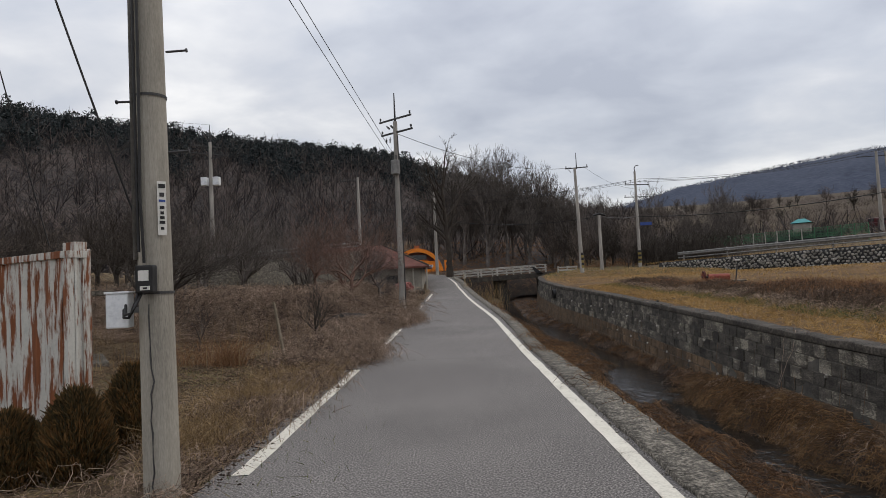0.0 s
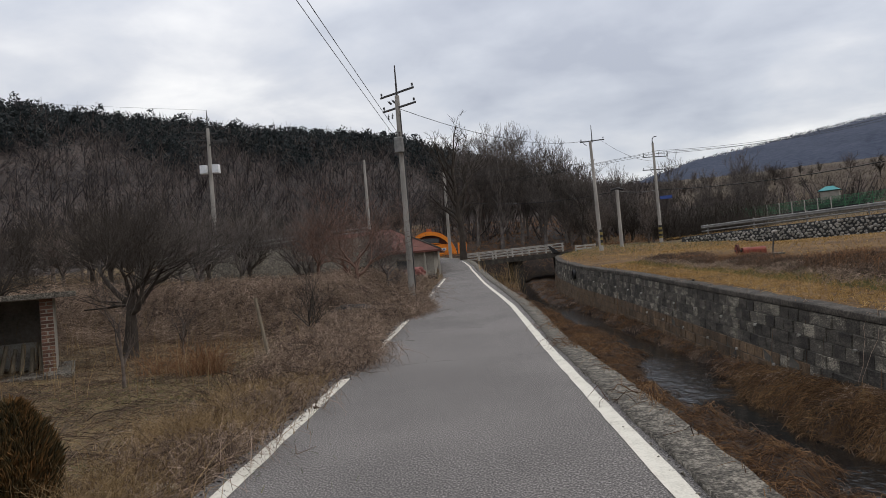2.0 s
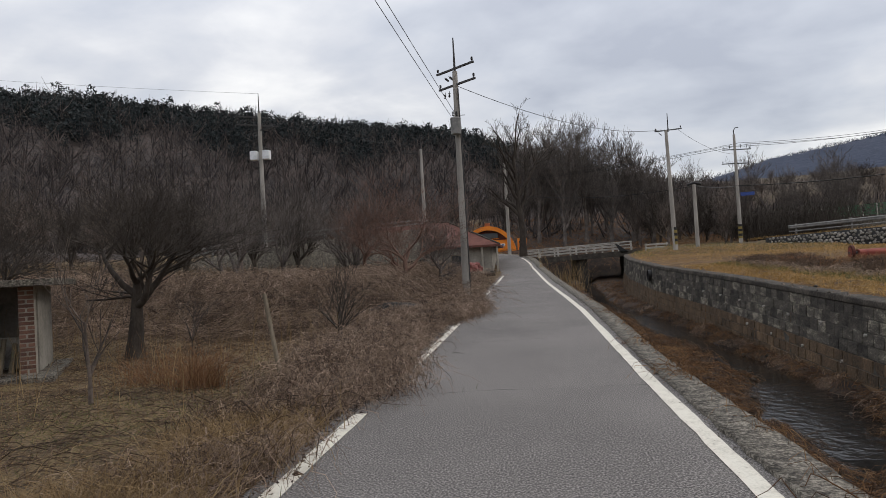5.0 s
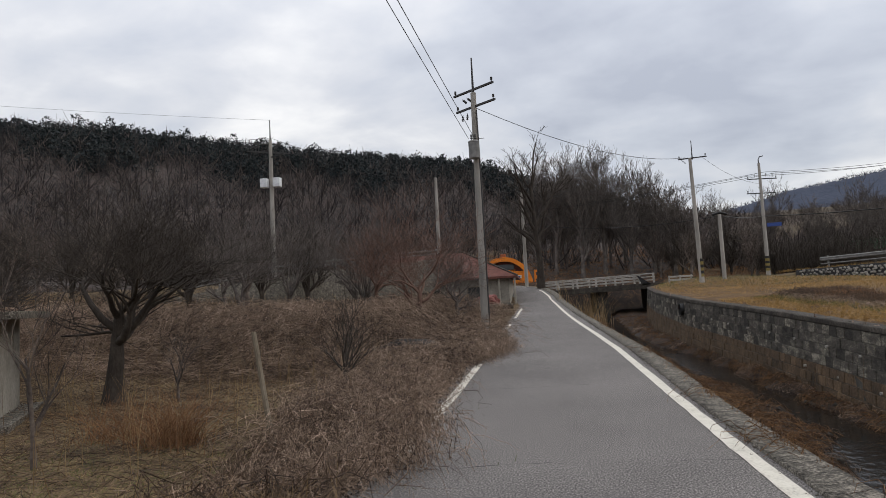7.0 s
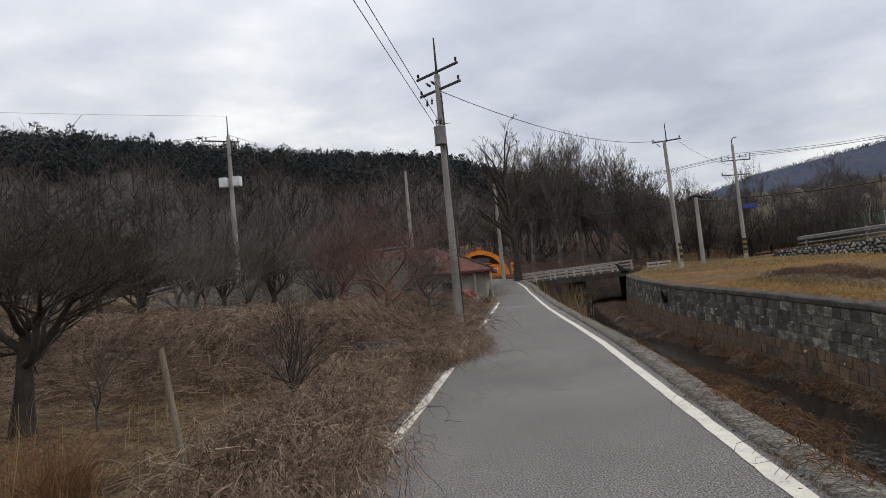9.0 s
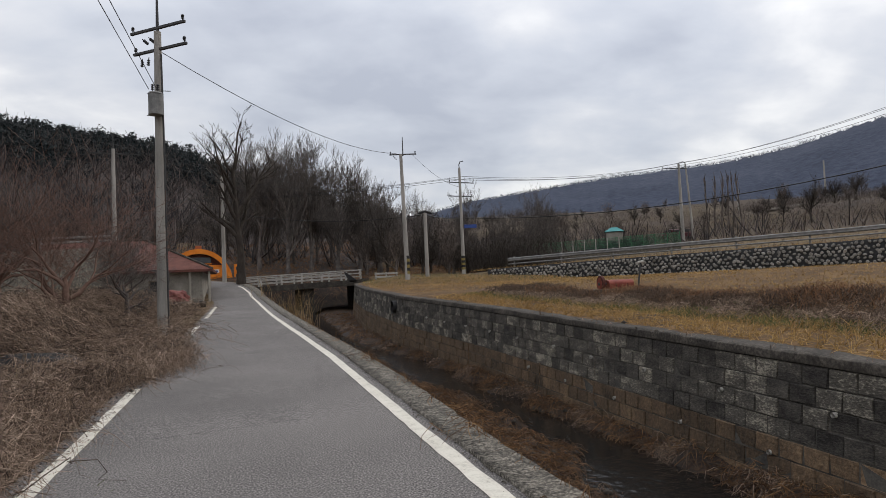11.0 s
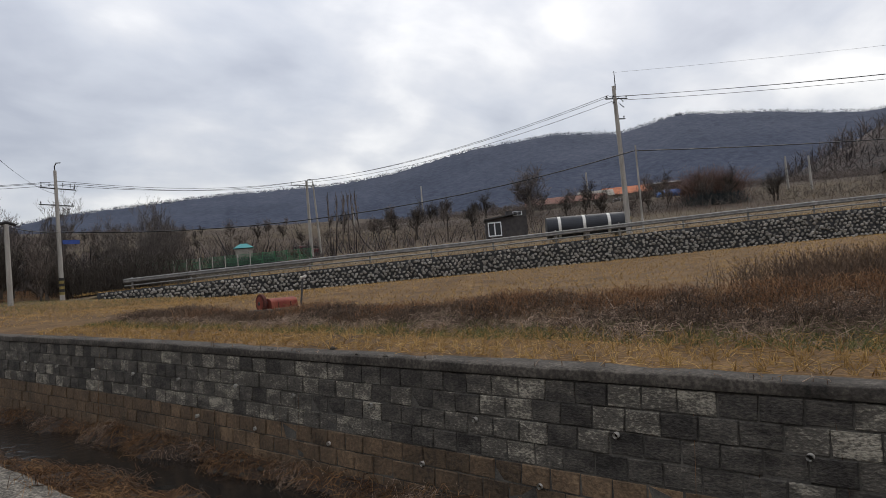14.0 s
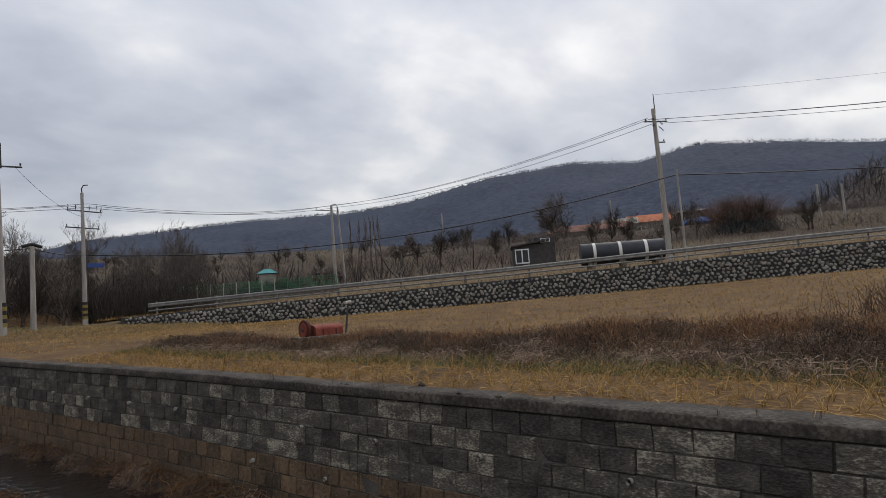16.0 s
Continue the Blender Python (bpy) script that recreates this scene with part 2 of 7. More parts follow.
def raw(name, v, f, mat, parent=None, label="", smooth=False):
    me = bpy.data.meshes.new(name)
    v, f = np.asarray(v, dtype=np.float32), np.asarray(f, dtype=np.int32)
    k = f.shape[1]
    me.vertices.add(len(v)), me.loops.add(f.size), me.polygons.add(len(f))
    me.vertices.foreach_set("co", v.ravel())
    me.loops.foreach_set("vertex_index", f.ravel())
    me.polygons.foreach_set("loop_start", np.arange(0, f.size, k, dtype=np.int32))
    me.update(calc_edges=True)
    me.validate()
    return link(name, me, mat, parent, label, smooth)


def thing(name, place, label, category, group="", kind="", turn=0):
    ob = new(name)
    ob.empty_display_size = 0.2
    ob.matrix_world = pose(*place, 0, 0, turn)
    return tagged(ob, label, category, group, kind)


def box(bm, c, s, turn=0.0, bevel=0.0, tilt=None):
    """A block of size s round c; turn: degrees about z."""
    m = Matrix.Translation(c) @ (tilt if tilt is not None else Matrix.Rotation(radians(turn), 4, "Z")) @ Matrix.Diagonal((*s, 1))
    r = bmesh.ops.create_cube(bm, size=1.0, matrix=m)
    if bevel:
        es = {e for v in r["verts"] for e in v.link_edges}
        bmesh.ops.bevel(bm, geom=list(es), offset=bevel, segments=2, affect="EDGES", profile=0.6)
    return bm


def rod(bm, a, b, r0, r1=None, sides=10):
    a, b = Vector(a), Vector(b)
    d = b - a
    m = Matrix.Translation((a + b) / 2) @ d.to_track_quat("Z", "Y").to_matrix().to_4x4()
    bmesh.ops.create_cone(bm, cap_ends=True, segments=sides, radius1=r0, radius2=r0 if r1 is None else r1, depth=d.length, matrix=m)
    return bm


def tubes(P, R, sides=3):
    """Vertices and quads of N tapered tubes through P[N, S, 3] with radii R[N, S]."""
    P, R = np.asarray(P, dtype=np.float64), np.asarray(R, dtype=np.float64)
    n, s, _ = P.shape
    T = np.gradient(P, axis=1)
    T /= np.linalg.norm(T, axis=2, keepdims=True) + 1e-9
    ref = np.where(np.abs(T[:, :1, 2:3]) > 0.9, np.array([[[1.0, 0.1, 0.0]]]), np.array([[[0.1, 0.2, 1.0]]]))
    U = np.cross(T, np.broadcast_to(ref, T.shape))
    U /= np.linalg.norm(U, axis=2, keepdims=True) + 1e-9
    W = np.cross(T, U)
    a = np.arange(sides) * 2 * np.pi / sides
    V = P[:, :, None] + R[:, :, None, None] * (np.cos(a)[:, None] * U[:, :, None] + np.sin(a)[:, None] * W[:, :, None])
    base = np.arange(n)[:, None, None] * s * sides + np.arange(s - 1)[None, :, None] * sides
    i, j = np.arange(sides), (np.arange(sides) + 1) % sides
    F = np.stack(np.broadcast_arrays(base + i, base + j, base + j + sides, base + i + sides), -1)
    return V.reshape(-1, 3), F.reshape(-1, 4)


def blades(rng, XY, zf, h, lean, r, segs=3, dirs=None, droop=0.0):
    """Thin stalks rooted at XY on the height field zf."""
    n = len(XY)
    az = rng.uniform(0, 2 * np.pi, n) if dirs is None else dirs + rng.normal(0, 0.5, n)
    le = np.abs(rng.normal(lean, lean * 0.5 + 0.02, n))
    hh = h * rng.uniform(0.5, 1.25, n)
    t = np.linspace(0, 1, segs + 1)
    z0 = zf(XY[:, 0], XY[:, 1]) - 0.02
    out = hh[:, None] * le[:, None] * t ** 1.6
    wob = rng.normal(0, 0.06, (n, segs + 1)) * hh[:, None] * t
    P = np.stack([XY[:, :1] + np.cos(az)[:, None] * out + wob, XY[:, 1:] + np.sin(az)[:, None] * out + wob[:, ::-1] * 0.7, z0[:, None] + hh[:, None] * (t - droop * t ** 3) / (1 + 0.5 * le[:, None])], -1)
    R = r * rng.uniform(0.6, 1.3, n)[:, None] * (1.05 - 0.8 * t)
    return tubes(P, R, 3)


# ---- the lie of the land ----
def zr(y):
    return np.interp(y, [0, 22, 28, 35, 42, 50, 56, 61, 65, 72, 90, 400], [0, 0, 0.05, 0.15, 0.35, 0.65, 1.0, 1.6, 2.05, 2.3, 2.6, 8])


def line_x(y):
    return np.interp(y, [-60, 18, 23, 28, 34, 40, 45, 51, 58, 61, 66, 72, 90], [1.55, 1.55, 1.6, 1.62, 1.47, 1.2, 1.0, 0.8, 0.4, 0.0, -1.2, -2.6, -7])


def left_x(y):
    return np.interp(y, [-60, 28, 36, 45, 52, 58, 64, 72, 90], [-1.75, -1.75, -1.75, -1.6, -1.5, -2.0, -3.6, -6.0, -11])


def curb_in(y):
    return line_x(y) + np.interp(y, [0, 12, 20, 28, 40, 60], [0.13, 0.14, 0.16, 0.26, 0.4, 0.3])


def curb_out(y):
    return line_x(y) + np.interp(y, [0, 10, 14, 20, 24, 28, 42, 58, 70], [0.42, 0.48, 0.52, 0.46, 0.58, 0.62, 0.75, 0.8, 0.9])


def wall_x(y):
    return np.interp(y, [-60, 10, 18, 26, 31, 38, 46, 54, 60, 66, 90], [6.3, 6.25, 6.1, 6.0, 5.9, 5.5, 5.7, 6.6, 7.5, 9.0, 16])


def wall_top(y):
    return np.interp(y, [-60, 16, 47, 60, 90], [-0.9, 0.26, 1.26, 1.55, 2.0])


def bed_z(y):
    return np.interp(y, [-60, 20, 41, 60, 90], [-2.4, -1.32, -1.0, -0.7, -0.2])


def stream_x(y):
    return np.interp(y, [-60, 8, 13, 16, 19, 21, 22.5, 24, 26, 28, 30, 34, 38, 44, 60, 90], [4.8, 4.9, 4.95, 4.75, 4.5, 4.55, 4.75, 5.0, 4.9, 5.0, 4.55, 4.75, 4.3, 3.9, 4.6, 8])


def bumps(x, y, s, a):
    return a * (np.sin(x * 1.7 * s + 1.3 * np.sin(y * 0.9 * s)) * np.cos(y * 1.3 * s + 0.8 * np.sin(x * 1.1 * s)) + 0.5 * np.sin(x * 3.9 * s + y * 2.7 * s) * np.cos(y * 4.1 * s - x * 1.9 * s))


# line of the rubble wall under the upper road
RA, RB = np.array([19.0, 61.1]), np.array([52.0, 14.6])
RD = (RB - RA) / np.linalg.norm(RB - RA)
RN = np.array([-RD[1], RD[0]])


def rubble_uv(x, y):
    dx, dy = x - RA[0], y - RA[1]
    return dx * RD[0] + dy * RD[1], dx * RN[0] + dy * RN[1]


def rubble_top(u):
    return np.interp(u, [-20, 0, 8, 23, 41, 60, 120], [1.7, 2.25, 2.43, 2.7, 3.22, 3.6, 4.0])


def rubble_foot(u):
    return np.interp(u, [-20, 0, 23, 41, 60, 120], [1.2, 1.22, 1.36, 1.60, 1.78, 2.0])


def left_ground(x, y):
    d = left_x(y) - x
    base = zr(y) * np.interp(d, [0, 3, 12], [1, 0.9, 0.8]) + np.interp(d, [0, 0.25, 0.8, 2.0, 6, 12, 25, 45, 75, 130, 200, 400, 900], [-0.02, -0.1, -0.12, -0.16, -0.12, 0.3, 1.7, 3.4, 6, 9, 10, 12, 14])
    k = np.clip((y - 26.3 - 0.4 * np.sin(x * 1.1)) / 2.2, 0, 1)
    base = base + 0.9 * k * k * (3 - 2 * k) * np.clip((d - 1.3) / 1.6, 0, 1) * np.interp(y, [26, 34, 46, 56, 64], [1, 1, 0.8, 0.4, 0]) * np.interp(d, [0, 14, 24], [1, 1, 0.4])
    return base + bumps(x, y, 0.9, 0.035) * np.clip(d / 1.5, 0, 1) + bumps(x, y, 0.12, 0.25) * np.clip((d - 10) / 20, 0, 1)


def right_ground(x, y):
    d = x - wall_x(y)
    u, v = rubble_uv(x, y)
    wt = wall_top(y) - 0.03
    bank = np.clip((36.0 - y) / 4.0, 0, 1)
    terrace = wt + 0.02 * d
    foot = rubble_foot(u)
    field = 0.70 + np.clip((d - 5) / 25, 0, 1) * (foot - 0.70)
    k = np.clip((d - 1.7 - 0.25 * np.sin(y * 0.7)) / 2.8, 0, 1)
    k = k * k * (3 - 2 * k)
    low = terrace * (1 - k) + field * k
    flat = wt + np.clip(d / 18, 0, 1) * (foot - wt)
    z = low * bank + flat * (1 - bank)
    z = z - 0.28 * np.exp(-((x - 11.0) ** 2 / 1.6 + (y - 32.7) ** 2 / 0.8))
    z = z + bumps(x, y, 1.1, 0.02) + bumps(x, y, 0.8, 0.09) * bank * np.clip((d - 2.2) / 0.8, 0, 1) * np.clip((5.4 - d) / 0.8, 0, 1)
    z = np.where((y > 50) & (d < 14), z + np.clip((y - 50) / 14, 0, 1) * 0.55 * np.clip(d / 3, 0, 1), z)
    up = rubble_top(u) + np.interp(v, [0, 7, 13, 30, 50, 64, 85, 120, 200, 400, 900], [0.0, 0.08, 0.5, 2.2, 4.3, 7.4, 9.5, 13, 21, 34, 45])
    w = np.clip((v - 1.1) / 0.8, 0, 1) * np.clip((u + 6) / 5, 0, 1)
    z = z * (1 - w) + up * w
    # beyond the left end of the rubble wall the land climbs as well
    far = np.interp(np.hypot(x - 5, y - 10), [85, 120, 180, 260, 400, 1400], [4.5, 8.5, 17, 27, 36, 50]) + bumps(x, y, 0.05, 0.8)
    k2 = np.clip((v - 18) / 30, 0, 1) * np.clip((6 - u) / 25, 0, 1) * np.clip((np.hypot(x - 5, y - 10) - 78) / 15, 0, 1)
    return z * (1 - k2) + np.maximum(far, z) * k2


def pool_half(y):
    return np.interp(y, [8, 13, 17, 19, 21.5, 23.5, 26, 29, 31, 34, 37, 44, 60], [0.35, 0.4, 0.3, 0.6, 0.8, 0.5, 0.32, 0.36, 0.6, 0.65, 0.3, 0.3, 0.4])


def creek_ground(x, y):
    a, b = curb_out(y), wall_x(y)
    hw = pool_half(y)
    d = np.abs(x - stream_x(y) + 0.16 * np.sin(y * 3.1) + 0.08 * np.sin(y * 7.3))
    z = bed_z(y) + 0.22 * np.clip((d - hw) / 0.5, 0, 1) - 0.14 * np.clip(1 - d / (hw + 0.1), 0, 1)
    z = z + bumps(x, y, 2.2, 0.07) + bumps(x, y, 5.3, 0.035) + bumps(x, y, 11.0, 0.015)
    # grassy bank along the wall's foot
    foot = np.interp(y, [8, 14, 16.5, 19, 21, 23, 27, 31, 37, 60], [-1.1, -1.02, -0.82, -0.92, -1.06, -1.1, -1.02, -0.9, -0.85, -0.5])
    wide = np.interp(y, [8, 12, 17, 19, 22, 60], [1.0, 1.3, 1.35, 1.1, 0.55, 0.6]) + 0.12 * np.sin(y * 2.7)
    k = np.clip((x - b + wide) / (wide * 0.75), 0, 1)
    z = np.maximum(z, z * (1 - k) + (foot + bumps(x, y, 4.0, 0.03)) * k)
    return z + 0.12 * np.clip((a + 0.5 - x) / 0.5, 0, 1)


def ground_z(x, y):
    x, y = np.asarray(x, dtype=float), np.asarray(y, dtype=float)
    z = np.where(x < left_x(y), left_ground(x, y), zr(y))
    z = np.where((x > curb_out(y)) & (x < wall_x(y)), creek_ground(x, y), z)
    z = np.where(x >= wall_x(y), right_ground(x, y), z)
    return north(x, y, z)


def north(x, y, z):
    """Beyond the bridge the ground closes over the creek and climbs into the woods."""
    u, v = rubble_uv(x, y)
    k = np.clip((y - 71.5) / 2.0, 0, 1) * np.clip((26 - x) / 12, 0, 1)
    up = 2.25 + np.interp(y, [70, 76, 84, 100, 140, 220, 1400], [0, 0.1, 1.6, 4.5, 9, 13, 20]) + bumps(x, y, 0.15, 0.3)
    return z * (1 - k) + np.maximum(up, z) * k


def build_ground():
    ys = np.concatenate([[-900, -400, -150, -60, -30, -12], np.arange(-4, 8, 0.4), np.arange(8, 36, 0.2), np.arange(36, 44, 0.4), np.arange(44, 75, 0.8), np.arange(75, 130, 3.5), [136, 150, 170, 200, 250, 320, 420, 600, 900, 1400]])
    dl = np.concatenate([[900, 600, 400, 300, 240, 200, 170, 145, 122, 102, 86, 72, 60, 50, 42, 36], np.arange(31, 12, -1.5), np.arange(11.5, 0.4, -0.45), [0.25, 0.12, 0.0]])
    dr = np.concatenate([[0.02, 0.2], np.arange(0.5, 9, 0.35), np.arange(9, 60, 1.0), [63, 68, 75, 84, 95, 110, 130, 160, 200, 260, 350, 500, 700, 900]])
    rows, tags = [], None
    for y in ys:
        xl, co, wx = float(left_x(y)), float(curb_out(y)), float(wall_x(y))
        a = xl - dl
        b = np.linspace(xl, co, 6)[1:]
        c = np.linspace(co + 0.02, wx - 0.08, 40)
        d = wx + dr
        z = np.concatenate([left_ground(a, np.full_like(a, y)), np.full(5, float(zr(y)) - 0.03), creek_ground(c, np.full_like(c, y)), right_ground(d, np.full_like(d, y))])
        x = np.concatenate([a, b, c, d])
        rows.append(np.stack([x, np.full_like(x, y), z], -1))
        tags = [0] * (len(a) + 4) + [0] + [1] * 40 + [2] * len(d)
    V = np.array(rows)
    V[..., 2] = north(V[..., 0], V[..., 1], V[..., 2])
    ny, nx = V.shape[:2]
    idx = np.arange(ny * nx).reshape(ny, nx)
    F = np.stack([idx[:-1, :-1], idx[:-1, 1:], idx[1:, 1:], idx[1:, :-1]], -1)
    ob = raw("ground", V.reshape(-1, 3), F.reshape(-1, 4), [M["soil"], M["bed"], M["stubble"], M["hill"], M["meadow"]], smooth=True)
    cen = (V[:-1, :-1] + V[1:, 1:]) / 2
    mi = np.tile(np.array(tags[1:]), (ny - 1, 1))
    x, y = cen[..., 0], cen[..., 1]
    u, v = rubble_uv(x, y)
    mi = np.where((mi == 2) & (v > 0.2) & (u > -4), 0, mi)
    mi = np.where((mi == 2) & (y > 58), 0, mi)
    mi = np.where((mi == 2) & (y < 37) & (x - wall_x(y) > 2.2 + bumps(x, y, 1.3, 0.35)) & (x - wall_x(y) < 4.9 + bumps(y, x, 1.1, 0.35)), 0, mi)
    mi = np.where(((mi == 0) | (mi == 2)) & (v > 32) & (x > 26), 4, mi)
    mi = np.where((mi == 0) & (left_x(y) - x > 32), 3, mi)
    mi = np.where((mi != 4) & (y > 112) & (x < 26), 3, mi)
    ob.data.polygons.foreach_set("material_index", mi.astype(np.int32).ravel())
    tagged(ob, "dry winter ground with a creek bed, stubble field and hillside", "ground", kind="structure")


build_ground()


def strip(name, xa, xb, y0, y1, dz, mat, label, category, step=0.5, thick=0.0, wob=0.0, seed=1, zf=None):
    """A ribbon along the road between two lines, on the road's height; thick gives it sides down."""
    rng = np.random.default_rng(seed)
    ys = np.arange(y0, y1 + step * 0.5, step)
    n = len(ys)
    z = (zr(ys) if zf is None else zf(ys)) + dz
    a, b = xa(ys) + rng.normal(0, 1, n) * wob, xb(ys) + rng.normal(0, 1, n) * wob
    cols = [np.stack([a, ys, z], -1), np.stack([b, ys, z], -1)]
    if thick:
        cols = [np.stack([a, ys, z - thick], -1)] + cols + [np.stack([b, ys, z - thick], -1)]
    V = np.stack(cols, 1)
    idx = np.arange(V.shape[0] * V.shape[1]).reshape(V.shape[:2])
    F = np.stack([idx[:-1, :-1], idx[:-1, 1:], idx[1:, 1:], idx[1:, :-1]], -1).reshape(-1, 4)
    ob = raw(name, V.reshape(-1, 3), F, mat)
    return tagged(ob, label, category, kind="structure")


road = strip("road", left_x, lambda y: curb_in(y) + 0.02, -30, 80, 0.0, M["asphalt"], "narrow grey weathered asphalt lane beside a creek", "road", wob=0.006)
strip("road_line", lambda y: line_x(y) - 0.075, lambda y: line_x(y) + 0.075, -30, 62, 0.006, M["paint"], "white painted edge line, worn", "line", step=0.25, wob=0.004)
for a, b in ((-8, 3.2), (10.75, 16.8), (18.0, 18.45), (19.3, 25.9), (35.5, 39.0), (42.5, 50)):
    strip("road_line", lambda y: left_x(y) + 0.14, lambda y: left_x(y) + 0.28, a, b, 0.006, M["paint"], "white painted edge line broken by weeds", "line", step=0.25, wob=0.004, seed=int(b * 10))
strip("curb", curb_in, curb_out, -30, 63, 0.035, M["concrete"], "crumbling grey concrete kerb on the creek edge", "kerb", step=0.2, thick=2.2, wob=0.009, seed=5)
for a, b, mm, what in ((-30, 12, "water", "calm"), (12, 15.5, "riffle", "rippled"), (15.5, 19, "water", "calm"), (19, 23.5, "riffle", "rippled"), (23.5, 30.5, "water", "calm"), (30.5, 36.5, "riffle", "rippled"), (36.5, 62, "water", "calm")):
    strip("water", lambda y: stream_x(y) - 1.5, lambda y: np.minimum(stream_x(y) + 1.3, wall_x(y) - 0.2), a, b, 0.095, M[mm], f"shallow dark {what} creek water", "water", zf=bed_z)


# ---- hills ----
def hill_mesh(name, az0, az1, daz, radii, prof, crest, seed, mat, label, jag, base_z):
    """A hill round the valley: height by bearing and distance, with ridges and gullies."""
    az = np.radians(np.arange(az0, az1 + 1e-6, daz))
    k = np.interp(radii, *prof)
    A, Rr = np.meshgrid(az, radii, indexing="ij")
    top = np.interp(np.degrees(A), *crest)
    rng = np.random.default_rng(seed)
    g = np.zeros_like(A)
    for f, a in ((9, 1.0), (21, 0.6), (47, 0.3), (90, 0.15)):
        p, q = rng.uniform(0, 6.3, 2)
        g += a * np.sin(A * f + p + 1.5 * np.sin(Rr / 55 + q)) * np.cos(Rr * f / 900 + q)
    Z = base_z + (top + g * jag * 0.35) * np.broadcast_to(k, A.shape) + rng.normal(0, jag * 0.12, A.shape)
    V = np.stack([np.sin(A) * Rr, 10 + np.cos(A) * Rr, Z], -1)
    idx = np.arange(A.size).reshape(A.shape)
    F = np.stack([idx[:-1, :-1], idx[:-1, 1:], idx[1:, 1:], idx[1:, :-1]], -1).reshape(-1, 4)
    ob = raw(name, V.reshape(-1, 3), F, mat, smooth=True)
    tagged(ob, label, "hill", kind="structure")
    return V


near_crest = ([-130, -90, -60, -43, -36, -28, -19, -12, -5, -1, 6, 14, 22, 30, 38, 60], [42, 47, 51, 52.5, 54, 52, 48, 45.5, 41, 35, 27, 20, 15, 10, 5, 2])
near_hill = hill_mesh("hill", -130, 60, 0.5, np.concatenate([np.arange(72, 120, 8), np.arange(120, 250, 7), np.arange(255, 420, 25)]), ([70, 95, 130, 180, 220, 260, 420], [0, 0.06, 0.26, 0.72, 1.0, 1.0, 0.7]), near_crest, 3, M["hill"], "dark leafless wooded hillside with pines on the ridge", 2.0, 1.0)
far_crest = ([10, 15, 20, 27, 33, 41, 46, 54, 61, 67, 72, 79, 85, 95, 110, 140], [50, 72, 88, 97, 103, 106, 113, 135, 143, 135, 145, 130, 115, 121, 115, 95])
far_hill = hill_mesh("mountain", 8, 140, 0.3, np.arange(330, 1000, 22), ([330, 420, 520, 640, 700, 760, 1000], [0.12, 0.3, 0.6, 0.92, 1.0, 0.95, 0.7]), far_crest, 8, M["mountain"], "long wooded mountain across the valley, blue-grey haze in its colour", 4.0, 0.0)
right_crest = ([66, 74, 80, 84, 88, 100, 120, 150], [2, 10, 24, 31, 34, 40, 45, 40])
right_hill = hill_mesh("hill", 66, 150, 0.6, np.arange(120, 330, 9), ([120, 150, 200, 230, 330], [0, 0.25, 0.85, 1.0, 0.8]), right_crest, 12, M["hill"], "dark wooded slope behind the village", 2.0, 3.0)


def woods_on(name, V, pick, n, hgt, seed, mat, label, conifer=False, far=False):
    """Many small trees on a hill as one stuff object."""
    rng = np.random.default_rng(seed)
    pts = V.reshape(-1, 3)[pick.ravel()]
    q = pts[rng.integers(0, len(pts), n)] + np.stack([rng.normal(0, 3, n), rng.normal(0, 3, n), np.zeros(n)], -1)
    P, R = [], []
    vs, fs, off = [], [], 0
    if conifer:
        # loose tufts of needles in a rounded crown
        h = hgt * rng.uniform(0.7, 1.2, n)
        for k in range(80):
            a, t = rng.uniform(0, 2 * np.pi, n), rng.uniform(0.15, 1.0, n)
            rad = h * 0.33 * np.sqrt(np.clip(1 - ((t - 0.55) / 0.5) ** 2, 0.05, 1)) * rng.uniform(0.3, 1.0, n)
            c = q + np.stack([np.cos(a) * rad, np.sin(a) * rad, h * t], -1)
            vv = c[:, None] + rng.normal(0, 0.055, (n, 3, 3)) * h[:, None, None]
            vs.append(vv.reshape(-1, 3)), fs.append(np.arange(n * 3).reshape(-1, 3) + off)
            off += n * 3
        ob = raw(name, np.concatenate(vs), np.concatenate(fs), mat)
    else:
        m = 9 if not far else 7
        for i in range(m):
            a, l = rng.uniform(0, 2 * np.pi, n), hgt * rng.uniform(0.5, 0.9, n)
            st = q + np.stack([np.zeros(n), np.zeros(n), hgt * (0.02 + 0.4 * i / m) * np.ones(n)], -1)
            lean = 0.05 if i == 0 else rng.uniform(0.35, 1.1, n)
            d = np.stack([np.cos(a) * lean, np.sin(a) * lean, np.ones(n) if i == 0 else rng.uniform(0.35, 1.0, n)], -1)
            P.append(np.stack([st, st + d * l[:, None] * 0.5, st + d * np.array([0.8, 0.8, 1.0]) * l[:, None]], 1))
            w = hgt * (0.022 if i == 0 else 0.013) * (1.25 if far else 1.0)
            R.append(np.broadcast_to(np.array([w, w * 0.7, w * 0.25]), (n, 3)))
        v, f = tubes(np.concatenate(P), np.concatenate(R), 3)
        ob = raw(name, v, f, mat)
    return tagged(ob, label, "woods", kind="stuff")


